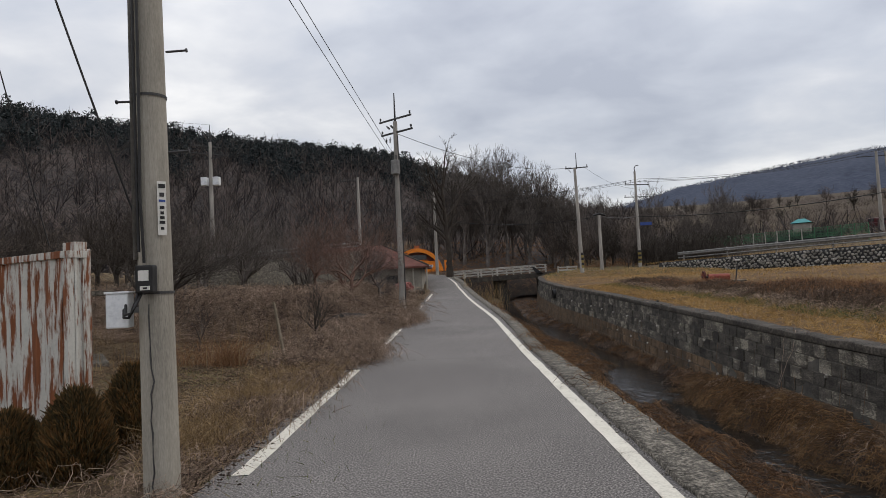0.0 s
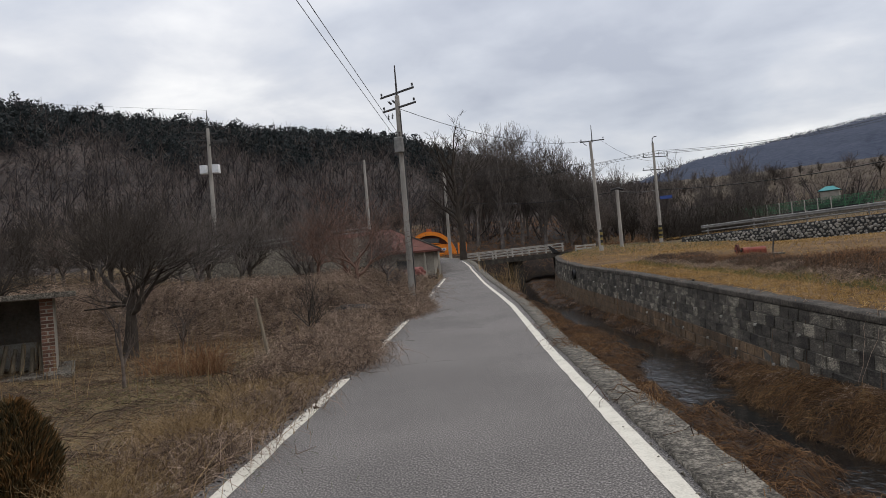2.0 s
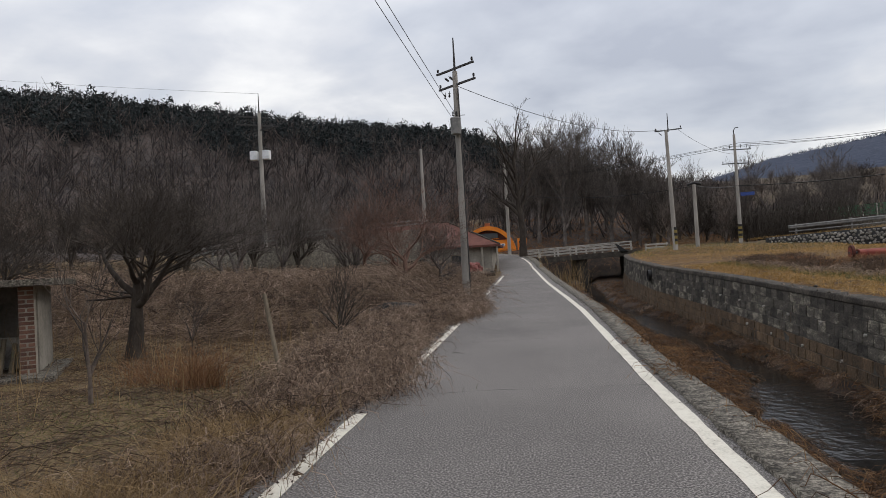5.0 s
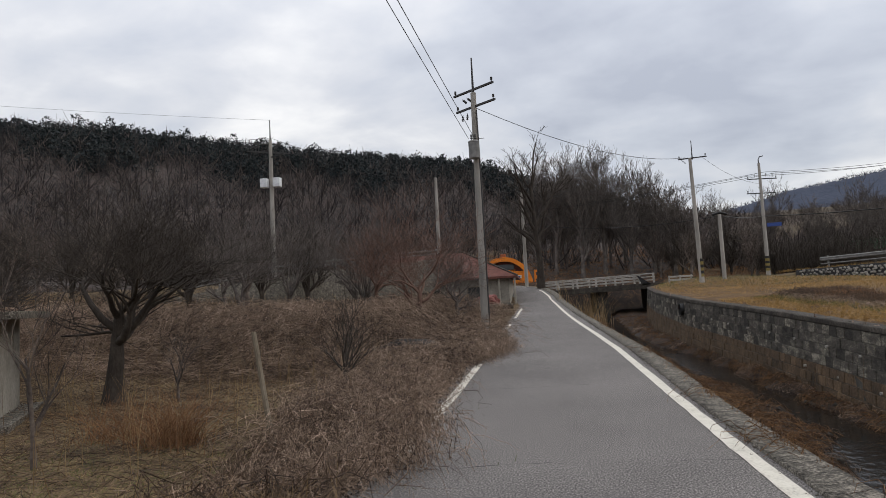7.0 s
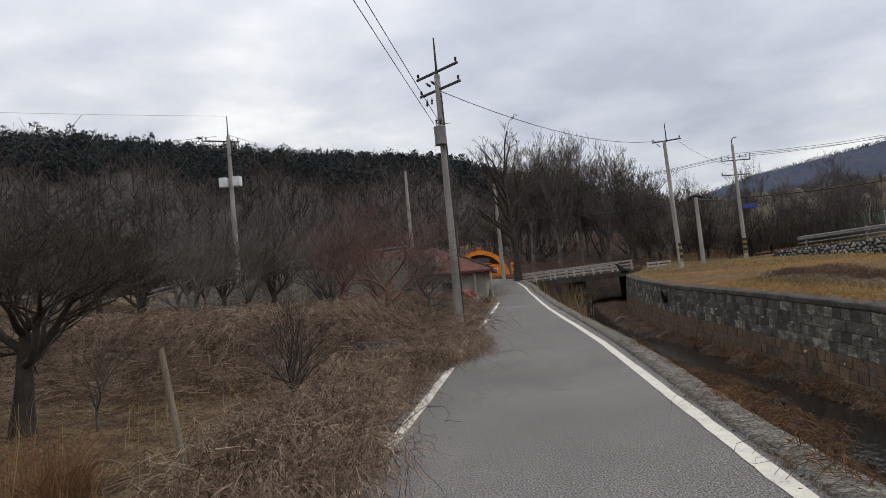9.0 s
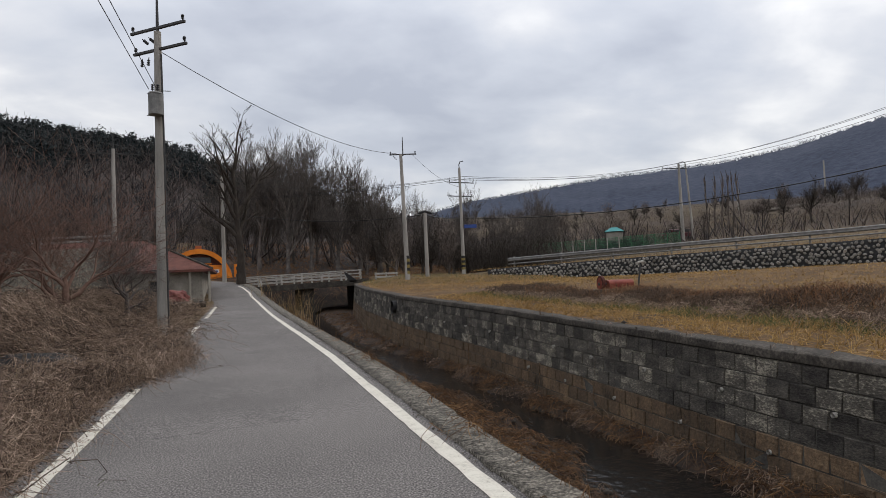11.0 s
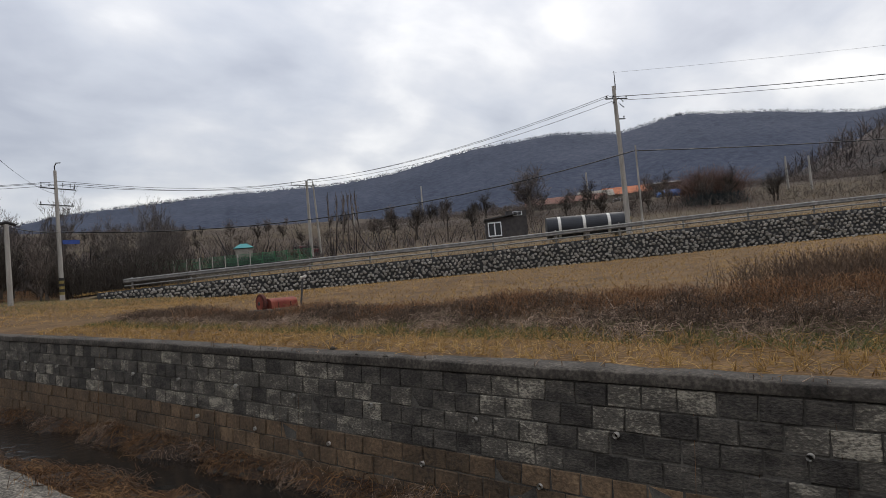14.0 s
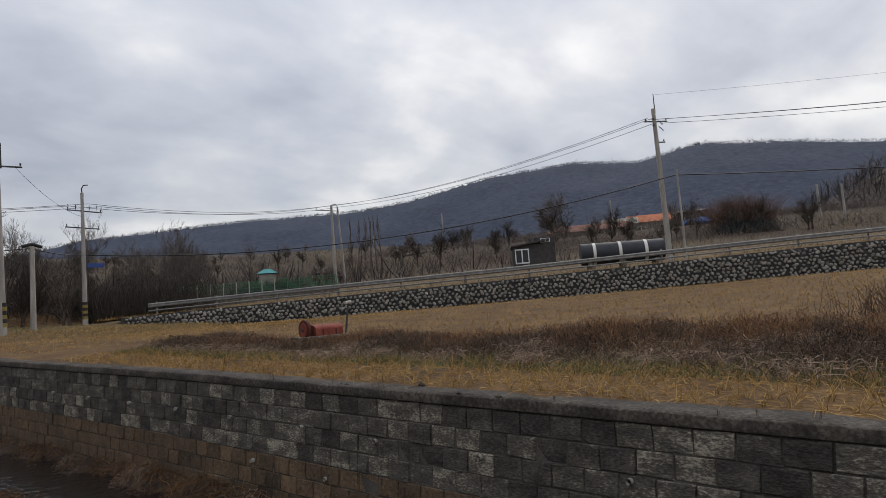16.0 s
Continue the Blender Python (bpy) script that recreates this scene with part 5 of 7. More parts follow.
def build_vegetation():
    rng = np.random.default_rng(101)
    Z = ground_z
    # hairline cracks across the lane
    for y0, x0, x1 in ((17.75, -1.5, 1.5), (22.4, -0.9, 0.6)):
        t = np.linspace(0, 1, 26)
        px = x0 + (x1 - x0) * t
        py = y0 + 0.25 * (t - 0.5) + np.cumsum(rng.normal(0, 0.02, 26))
        v, f = tubes(np.stack([px, py, zr(py) - 0.001], -1)[None], 0.0035 * rng.uniform(0.2, 1.3, (1, 26)), 4)
        raw("crack", v, f, M["black"], road, "thin dark crack in the asphalt")
    # left verge: tangled dead vines leaning onto the lane
    ys = rng.uniform(8, 40, 9500)
    xs = left_x(ys) - np.abs(rng.normal(0.35, 0.6, len(ys)))
    stuff("verge_vines", *tangle(rng, np.stack([xs, ys], -1), Z, 0.32, 0.15, 0.0026, 6), M["dead_vine"], "tangled grey-brown dead vines along the lane edge", "vines")
    # thick tangles that cover the edge line in places
    c = [(left_x(y) + o, y) for y, o in ((17.3, -0.2), (17.8, 0.05), (18.9, 0.0), (19.1, -0.45), (20.6, -0.5), (21.8, -0.6), (22.8, -0.55), (18.2, -0.7), (16.9, -0.7), (26.7, 0.0), (27.4, 0.2), (28.4, 0.3), (29.6, 0.2), (30.8, 0.0), (28.0, -0.6), (30.0, -0.6), (32.5, -0.3), (14.9, -0.35), (13.0, -0.4))]
    stuff("vine_thicket", *tangle(rng, clumps(rng, 9500, c, 0.27), Z, 0.36, 0.28, 0.0027, 7, hang=0.3), M["dead_vine"], "thick brown dead vine tangles at the road edge", "vines")
    c = [(left_x(y) - o, y) for y, o in ((11.8, 0.5), (12.6, 0.7), (13.6, 0.4), (14.4, 0.6), (15.2, 0.4), (16.0, 0.5), (15.8, 0.9), (14.2, 1.1))]
    stuff("tall_grass", *blades(rng, clumps(rng, 4200, c, 0.26), Z, 0.5, 0.5, 0.0035, 3, droop=0.2), M["straw"], "tall dry straw-coloured grass on the verge", "grass")
    # field on the left
    pts = cloud(rng, 30000, -11, -1.95, 7.5, 26.5, lambda x, y: x < left_x(y) - 0.2)
    stuff("field_grass", *blades(rng, pts, Z, 0.085, 1.3, 0.0035, 2), M["straw"], "short dry grass in the field", "grass")
    pts = clumps(rng, 9000, [(-2.6, 11.2), (-3.2, 13.0), (-3.6, 17.5), (-3.2, 18.6), (-5, 16.6), (-5.8, 18.4), (-4.2, 17.2), (-4.5, 18.0), (-6.5, 17.5), (-3.0, 20.0), (-4.2, 21.2), (-8, 16), (-5.5, 14)], 0.8)
    stuff("green_tufts", *blades(rng, pts, Z, 0.08, 0.8, 0.0035, 2), M["green_grass"], "sparse olive green winter grass", "grass")
    pts = cloud(rng, 13000, -12, -2.2, 9, 27)
    stuff("dead_stems", *tangle(rng, pts, Z, 0.3, 0.07, 0.004, 3), M["dark_brush"], "flattened brown dead stems", "grass")
    c = [(-2.7, 19.6), (-2.75, 20.8), (-2.95, 21.8), (-2.85, 23.0), (-3.1, 24.2), (-2.7, 25.3), (-3.6, 25.6), (-4.4, 26.0), (-2.3, 26.4), (-3.0, 27.0)]
    stuff("vine_mound", *tangle(rng, clumps(rng, 8000, c, 0.4), Z, 0.55, 0.42, 0.0038, 8, hang=0.4), M["dead_vine"], "mounds of tangled dead vines beside the lane", "vines")
    c = [(-2.6, 20.2), (-2.9, 22.4), (-3.2, 25.0), (-2.6, 26.2), (-4.0, 26.4), (-2.4, 18.2), (-2.5, 16.6)]
    stuff("vine_mound", *tangle(rng, clumps(rng, 1600, c, 0.35), Z, 0.5, 0.3, 0.005, 5, hang=0.4), M["dark_brush"], "dark dead vine stems under the tangle", "vines")
    # rust coloured bush and canes
    pts = clumps(rng, 520, [(-4.65, 19.3), (-4.65, 19.3), (-4.65, 19.3), (-4.9, 19.35), (-5.7, 19.6)], 0.2)
    stuff("rust_bush", *blades(rng, pts, Z, 0.72, 0.6, 0.004, 3), M["rust_weed"], "rust-brown upright dead bush", "bush")
    pts = cloud(rng, 260, -11, -3, 17, 27)
    stuff("canes", *blades(rng, pts, Z, 0.95, 0.2, 0.005, 3), M["straw"], "thin pale upright canes", "canes")
    # vine-covered bank behind the field
    pts = cloud(rng, 7500, -17, -3.0, 25.8, 31.5)
    stuff("bank_vines", *tangle(rng, pts, Z, 1.1, 0.32, 0.005, 8, az=-np.pi / 2, hang=0.6), M["dead_vine"], "grey-brown vines hanging over the bank", "vines")
    c = [(-6.2, 27.6), (-7.0, 28.2), (-9, 28.5), (-4.6, 29), (-11, 28.5), (-3.6, 30.5), (-13, 27.5), (-5, 32), (-8, 32), (-3.5, 33), (-4.2, 36), (-4.6, 39.5), (-3.8, 42.5), (-5.6, 44), (-6.2, 38), (-3.3, 46), (-6.5, 48), (-3.4, 34.5)]
    stuff("brush", *tangle(rng, clumps(rng, 10500, c, 0.85), Z, 1.1, 0.62, 0.005, 8, hang=0.5), M["dead_vine"], "mounds of dead brush on the bank", "brush")
    pts = cloud(rng, 9000, -42, -3.2, 29, 56, lambda x, y: ~((x > -14.5) & (x < -1.5) & (y > 52.5)))
    stuff("undergrowth", *blades(rng, pts, Z, 0.7, 0.9, 0.007, 3), M["dark_brush"], "dense bare undergrowth below the trees", "brush")
    pts = cloud(rng, 1700, -42, -8, 20, 46, lambda x, y: (x < -9.5) | (y > 27))
    stuff("dry_weeds", *blades(rng, pts, Z, 0.8, 0.4, 0.007, 3), M["straw"], "pale dry weeds in the thicket", "weeds")
    pts = cloud(rng, 2200, -60, 30, 76, 125)
    stuff("undergrowth", *blades(rng, pts, Z, 1.8, 0.5, 0.018, 3), M["bark_far"], "bare brown undergrowth of the wood", "brush")
    pts = cloud(rng, 9000, -30, 30, 72, 105, lambda x, y: x > -14 + 0.0 * y)
    stuff("leaf_slope", *tangle(rng, pts, Z, 0.9, 0.3, 0.014, 4), M["rust_weed"], "reddish brown dead bracken and leaves on the slope", "brush")
    a, d = np.radians(rng.uniform(14, 98, 14000)), rng.uniform(84, 200, 14000)
    pts = np.stack([5 + np.sin(a) * d, 10 + np.cos(a) * d], -1)
    stuff("scrub", *tangle(rng, pts[pts[:, 0] > 24], Z, 1.6, 1.3, 0.022, 4), M["bark_far"], "brown bare scrub on the far slope", "brush")
    # creek
    ys = np.concatenate([rng.uniform(8, 36, 24000), rng.uniform(36, 60, 5000)])
    k = rng.uniform(0, 1, len(ys))
    xs = curb_out(ys) + 0.1 + (wall_x(ys) - curb_out(ys) - 0.3) * k
    keep = (np.abs(xs - stream_x(ys)) > pool_half(ys) + 0.12 + 0.2 * np.sin(ys * 2.3)) | (rng.uniform(0, 1, len(ys)) < 0.07)
    pts = np.stack([xs, ys], -1)[keep]
    stuff("creek_weeds", *tangle(rng, pts, ground_z, 0.3, 0.09, 0.0045), M["creek_weed"], "matted brown weeds on the creek bed", "weeds")
    c = [(wall_x(y) - o, y) for y, o in ((13, 0.8), (14.5, 0.5), (17.0, 0.35), (19.2, 0.45), (21.5, 0.5), (23.2, 0.45), (25.5, 0.4), (28, 0.5), (31, 0.5), (34, 0.6), (38.5, 0.5), (42, 0.7), (47, 1.0), (15.5, 0.9), (12, 0.6), (20.3, 0.7))]
    stuff("creek_grass", *tangle(rng, clumps(rng, 2200, c, 0.22), ground_z, 0.26, 0.10, 0.0033, 6, hang=0.4), M["dead_vine"], "drooping dry grass clumps at the wall's foot", "grass")
    c = [(curb_out(y) + o, y) for y, o in ((14, 0.35), (16, 0.5), (18.3, 0.3), (21, 0.4), (24, 0.5), (27, 0.4), (31, 0.6), (36, 0.5), (41, 0.6), (46, 0.8))]
    stuff("creek_grass", *tangle(rng, clumps(rng, 2200, c, 0.25), Z, 0.34, 0.16, 0.0035, hang=0.4), M["creek_weed"], "brown grass clumps below the kerb", "grass")
    ys = rng.uniform(9, 20.5, 5000)
    xs = wall_x(ys) - 0.15 - rng.uniform(0, 1.25, len(ys))
    stuff("bank_sedge", *tangle(rng, np.stack([xs, ys], -1), ground_z, 0.34, 0.12, 0.0032, 6, az=np.pi, hang=0.6), M["sedge"], "orange-brown drooping sedge on the creek bank", "grass")
    ys = rng.uniform(8, 40, 7000)
    xs = stream_x(ys) + rng.normal(0, 1.0, len(ys))
    ok = (np.abs(xs - stream_x(ys)) > 0.35) & (xs > curb_out(ys) + 0.1) & (xs < wall_x(ys) - 0.3)
    stuff("creek_litter", *tangle(rng, np.stack([xs, ys], -1)[ok], ground_z, 0.34, 0.1, 0.005), M["dark_brush"], "dark rotting stems lying in the creek", "litter")
    ys = rng.uniform(8, 46, 3200)
    grit(rng, np.stack([curb_in(ys) + rng.normal(0.02, 0.05, len(ys)), ys, zr(ys) + 0.008], -1), 0.007, "kerb_grit", M["concrete"], "loose grit and crumbs of concrete along the kerb")
    ys = rng.uniform(8, 40, 900)
    xs = stream_x(ys) + rng.normal(0, 0.55, len(ys))
    grit(rng, np.stack([xs, ys, ground_z(xs, ys) + 0.02], -1), 0.04, "creek_stones", M["capstone"], "small dark stones in the creek bed")
    ys = rng.uniform(7, 34, 2200)
    grit(rng, np.stack([left_x(ys) + rng.normal(0.05, 0.09, len(ys)), ys, zr(ys) + 0.006], -1), 0.009, "road_grit", M["bed"], "dirt and grit along the broken asphalt edge")
    pts = clumps(rng, 130, [(2.6, 52), (3.4, 54), (1.9, 55.5), (2.8, 57)], 0.6)
    stuff("reeds", *blades(rng, pts, Z, 1.9, 0.2, 0.012, 3), M["straw"], "pale dry reeds in front of the bridge", "reeds")
    # terrace stubble in rows along the wall
    rows_u, rows_d = np.meshgrid(np.arange(14, 36, 0.24), np.arange(0.55, 2.3, 0.34), indexing="ij")
    y, d = rows_u.ravel() + rng.normal(0, 0.04, rows_u.size), rows_d.ravel() + rng.normal(0, 0.03, rows_u.size)
    base = np.repeat(np.stack([wall_x(y) + d, y], -1), 9, 0)
    stuff("stubble", *blades(rng, base + rng.normal(0, 0.025, base.shape), Z, 0.17, 0.55, 0.006, 2), M["tan_straw"], "rows of cut rice stubble on the terrace", "stubble")
    pts = cloud(rng, 3000, 6.4, 9.5, 13, 37, lambda x, y: x < wall_x(y) + 2.6)
    stuff("terrace_straw", *tangle(rng, pts, Z, 0.25, 0.03, 0.004, 3), M["tan_straw"], "loose straw lying on the terrace", "straw")
    # upper field stubble rows run along the rubble wall
    uu, vv = np.meshgrid(np.arange(-2, 62, 0.3), np.arange(-26, -0.9, 0.62), indexing="ij")
    p = RA + RD * (uu.ravel()[:, None] + rng.normal(0, 0.06, uu.size)[:, None]) + RN * (vv.ravel()[:, None] + rng.normal(0, 0.05, uu.size)[:, None])
    p = p[(p[:, 0] > wall_x(p[:, 1]) + 5.0) & (p[:, 1] > 8)]
    p = np.repeat(p, 5, 0)
    stuff("stubble", *blades(rng, p + rng.normal(0, 0.035, p.shape), Z, 0.1, 0.6, 0.011, 1), M["tan_straw"], "rows of cut rice stubble in the upper field", "stubble")
    # bank between terrace and field
    def bank(n, lo, hi):
        y = rng.uniform(11, 36.5, n)
        return np.stack([wall_x(y) + rng.uniform(lo, hi, n), y], -1)
    stuff("bank_grass", *tangle(rng, np.concatenate([bank(4000, 2.2, 4.6), clumps(rng, 7000, bank(90, 2.2, 4.6), 0.22)]), Z, 0.34, 0.14, 0.004, hang=0.4), M["dead_vine"], "dry tufted grass on the bank", "grass")
    stuff("bank_brush", *tangle(rng, np.concatenate([bank(5000, 2.6, 4.9), clumps(rng, 11000, bank(60, 3.0, 4.7), 0.28)]), Z, 0.32, 0.22, 0.0045, hang=0.3), M["dark_brush"], "dark brown brush along the top of the bank", "brush")
    c = [(wall_x(y) + o, y) for y, o in ((24.5, 4.2), (22.3, 4.4), (20.3, 4.4), (18.8, 4.6), (27, 4.0), (30, 3.8), (33, 3.8))]
    stuff("bank_weeds", *tangle(rng, clumps(rng, 4200, c, 0.5), Z, 0.28, 0.26, 0.004), M["rust_weed"], "rust-brown weeds on the bank", "weeds")
    c = [(12.5, 19.5), (13.5, 20.5), (14.5, 18.5), (11.6, 18.2), (15.5, 20)]
    stuff("tall_weeds", *blades(rng, clumps(rng, 3800, c + [(13.0, 17.2), (15.0, 17.0), (16.5, 18.5)], 0.7), Z, 0.62, 0.45, 0.006, 3), M["dark_brush"], "tall brown weeds on the field's edge", "weeds")
    stuff("bank_green", *blades(rng, bank(12000, 1.7, 3.2), Z, 0.14, 0.7, 0.006, 2), M["green_grass"], "olive green grass at the bank's foot", "grass")
    pts = cloud(rng, 7000, 6.5, 20, 40, 64, lambda x, y: (x > wall_x(y) + 0.5) & (rubble_uv(x, y)[1] < -0.6))
    stuff("headland_grass", *blades(rng, pts, Z, 0.13, 0.8, 0.009, 2), M["tan_straw"], "yellow dry grass at the head of the field", "grass")
    pts = cloud(rng, 2200, 7, 20, 50, 66, lambda x, y: (x > wall_x(y) + 0.5) & (rubble_uv(x, y)[1] < -0.6))
    stuff("headland_green", *blades(rng, pts, Z, 0.2, 0.6, 0.009, 2), M["green_grass"], "olive green grass at the head of the field", "grass")
    u, v = rng.uniform(-3, 64, 5200), rng.uniform(-0.1, 1.1, 5200)
    pts = RA + RD * u[:, None] + RN * v[:, None]
    stuff("verge_grass", *blades(rng, pts, lambda x, y: rubble_top(rubble_uv(x, y)[0]), 0.2, 0.6, 0.008, 2), M["tan_straw"], "dry grass along the top of the rubble wall", "grass")
    u, v = rng.uniform(-20, 90, 6500), rng.uniform(8, 60, 6500)
    pts = RA + RD * u[:, None] + RN * v[:, None]
    stuff("waste_weeds", *blades(rng, pts, Z, 0.75, 0.5, 0.016, 2), M["dark_brush"], "brown dry weeds beyond the upper road", "weeds")


# ---- built things on the left ----
def build_container():
    g = thing("steel_container", (-3.97, 12.52, -0.14), "white corrugated steel container wall streaked with rust", "container", turn=-30)
    # local: x runs back along the front to the left, y runs along the side
    n = 61
    W, D, Hh = 3.2, 0.2, 2.12
    def ribbed(a, b, nrm, k):
        pts = []
        for i in range(n):
            t = i / (n - 1)
            ph = (t * k) % 1.0
            o = 0.03 * min(1, max(0, (abs(ph - 0.5) * 2 - 0.35) * 4))
            pts.append(Vector(a).lerp(Vector(b), t) + Vector(nrm) * o)
        return pts
    for nm, a, b, nr, k in (("front_panel", (-W, 0, 0), (-0.06, 0, 0), (0, -1, 0), 11), ("side_panel", (0, 0.06, 0), (0, D, 0), (1, 0, 0), 1)):
        bm = bmesh.new()
        lo = [bm.verts.new(p + Vector((0, 0, 0.12))) for p in ribbed(a, b, nr, k)]
        hi = [bm.verts.new(p + Vector((0, 0, Hh - 0.06))) for p in ribbed(a, b, nr, k)]
        for i in range(n - 1):
            bm.faces.new((lo[i], lo[i + 1], hi[i + 1], hi[i]))
        part(nm, bm, M["rusty"], g)
    bm = bmesh.new()
    box(bm, (-W / 2, D / 2 + 0.03, Hh / 2), (W - 0.06, D - 0.1, Hh - 0.2))
    part("body", bm, M["rusty"], g)
    for nm, c, s in (("corner_post", (-0.02, 0.02, Hh / 2), (0.09, 0.09, Hh)), ("corner_post", (-0.02, D, Hh / 2), (0.09, 0.09, Hh + 0.04)), ("top_rail", (-W / 2, -0.005, Hh - 0.04), (W, 0.075, 0.08)), ("top_rail", (0, D / 2, Hh - 0.04), (0.075, D, 0.08)), ("bottom_rail", (-W / 2, 0, 0.08), (W, 0.08, 0.12)), ("bottom_rail", (0, D / 2, 0.08), (0.08, D, 0.12)), ("corner_casting", (-0.1, D - 0.06, Hh + 0.05), (0.24, 0.14, 0.1)), ("corner_casting", (0.0, 0.02, 0.05), (0.12, 0.12, 0.1))):
        bm = bmesh.new()
        box(bm, c, s, 0, 0.008)
        part(nm, bm, M["rusty"], g)


def rusty_material():
    mt = material("rusted_white_steel", [(0.42, 0.43, 0.42), (0.50, 0.51, 0.50), (0.40, 0.42, 0.42)], 2.0, 25, 0.7, 0.2, bump_dist=0.004, local=True)
    N, Lk = mt.node_tree.nodes, mt.node_tree.links
    b = N["Principled BSDF"]
    base = b.inputs["Base Color"].links[0].from_socket
    tc = N.new("ShaderNodeTexCoord")
    mp = N.new("ShaderNodeMapping")
    mp.inputs["Scale"].default_value = (7, 7, 1.1)
    t = N.new("ShaderNodeTexNoise")
    t.inputs["Scale"].default_value, t.inputs["Detail"].default_value, t.inputs["Roughness"].default_value = 1.3, 6, 0.66
    r = N.new("ShaderNodeValToRGB")
    r.color_ramp.elements[0].position, r.color_ramp.elements[1].position = 0.47, 0.55
    rc = N.new("ShaderNodeValToRGB")
    rc.color_ramp.elements[0].color, rc.color_ramp.elements[1].color = (0.055, 0.02, 0.01, 1), (0.30, 0.10, 0.035, 1)
    t2 = N.new("ShaderNodeTexNoise")
    t2.inputs["Scale"].default_value = 3
    mx = N.new("ShaderNodeMix")
    mx.data_type = "RGBA"
    Lk.new(tc.outputs["Object"], mp.inputs[0]), Lk.new(mp.outputs[0], t.inputs["Vector"]), Lk.new(mp.outputs[0], t2.inputs["Vector"])
    Lk.new(t.outputs["Fac"], r.inputs[0]), Lk.new(t2.outputs["Fac"], rc.inputs[0])
    Lk.new(r.outputs[0], mx.inputs["Factor"]), Lk.new(base, mx.inputs["A"]), Lk.new(rc.outputs[0], mx.inputs["B"])
    Lk.new(mx.outputs["Result"], b.inputs["Base Color"])
    return mt


M["rusty"] = rusty_material()
M["brick"] = material("brown_brick", [(0.085, 0.045, 0.035), (0.14, 0.075, 0.055), (0.18, 0.10, 0.075)], 6, 50, 0.9, 0.5, random=0.4, bump_dist=0.008)
M["brick_mortar"] = material("pale_brick_mortar", [(0.22, 0.21, 0.19), (0.34, 0.32, 0.29)], 6, 50, 0.95, 0.4)
M["roof_red"] = material("dark_red_roof", [(0.075, 0.028, 0.024), (0.115, 0.045, 0.036), (0.15, 0.065, 0.05)], 1.5, 18, 0.8, 0.4)
M["roof_orange"] = material("orange_roof_tiles", [(0.24, 0.075, 0.035), (0.34, 0.115, 0.055), (0.40, 0.15, 0.08)], 1.0, 10, 0.8, 0.4)
M["roof_faded"] = material("faded_red_roof", [(0.10, 0.045, 0.035), (0.155, 0.075, 0.06), (0.20, 0.11, 0.09)], 1.0, 10, 0.85, 0.4)
M["dark_brush"] = material("dark_brown_brush", [(0.03, 0.021, 0.016), (0.085, 0.058, 0.042), (0.17, 0.12, 0.085)], 1.0, 20, 0.95, 0.2, island=0.55, spread=(0.2, 0.8))
M["plaster"] = material("stained_grey_plaster", [(0.13, 0.125, 0.115), (0.24, 0.23, 0.21), (0.34, 0.33, 0.305)], 1.2, 16, 0.9, 0.4)
M["orange"] = material("bright_orange_paint", [(0.62, 0.17, 0.012), (0.72, 0.22, 0.018), (0.76, 0.26, 0.03)], 1.5, 20, 0.45, 0.05)
M["black_house"] = material("charcoal_cladding", [(0.028, 0.027, 0.03), (0.05, 0.047, 0.05), (0.07, 0.066, 0.068)], 2, 20, 0.75, 0.3)
M["tank"] = material("black_tank_plastic", [(0.016, 0.019, 0.026), (0.035, 0.039, 0.05)], 1, 12, 0.55, 0.1)
M["glass"] = material("dark_window_glass", [(0.03, 0.035, 0.04), (0.05, 0.055, 0.062)], 2, 10, 0.12, 0.0, spec=0.5)
M["red_iron"] = material("rust_red_iron", [(0.11, 0.022, 0.016), (0.19, 0.042, 0.03), (0.25, 0.075, 0.05)], 4, 30, 0.7, 0.3)
M["red_tarp"] = material("faded_red_tarp", [(0.075, 0.022, 0.022), (0.15, 0.052, 0.048), (0.25, 0.12, 0.105)], 3, 20, 0.85, 0.5, bump_dist=0.05)
M["teal"] = material("teal_roof", [(0.05, 0.22, 0.24), (0.08, 0.32, 0.34)], 2, 20, 0.6, 0.1)
M["fence_green"] = material("fence_green", [(0.035, 0.13, 0.07), (0.06, 0.19, 0.10)], 4, 30, 0.6, 0.1)
M["car_red"] = material("dark_red_car_paint", [(0.06, 0.015, 0.018), (0.09, 0.022, 0.025)], 3, 30, 0.35, 0.05)
M["tarp_blue"] = material("blue_tarp", [(0.03, 0.13, 0.42), (0.06, 0.2, 0.55)], 2, 14, 0.6, 0.3)
M["stake"] = material("weathered_wood", [(0.10, 0.085, 0.065), (0.18, 0.155, 0.12), (0.25, 0.22, 0.175)], 3, 40, 0.9, 0.5, stretch=(4, 4, 0.5))
M["rock"] = material("pale_rock", [(0.20, 0.18, 0.14), (0.32, 0.29, 0.23), (0.42, 0.39, 0.32)], 4, 30, 0.9, 0.7)


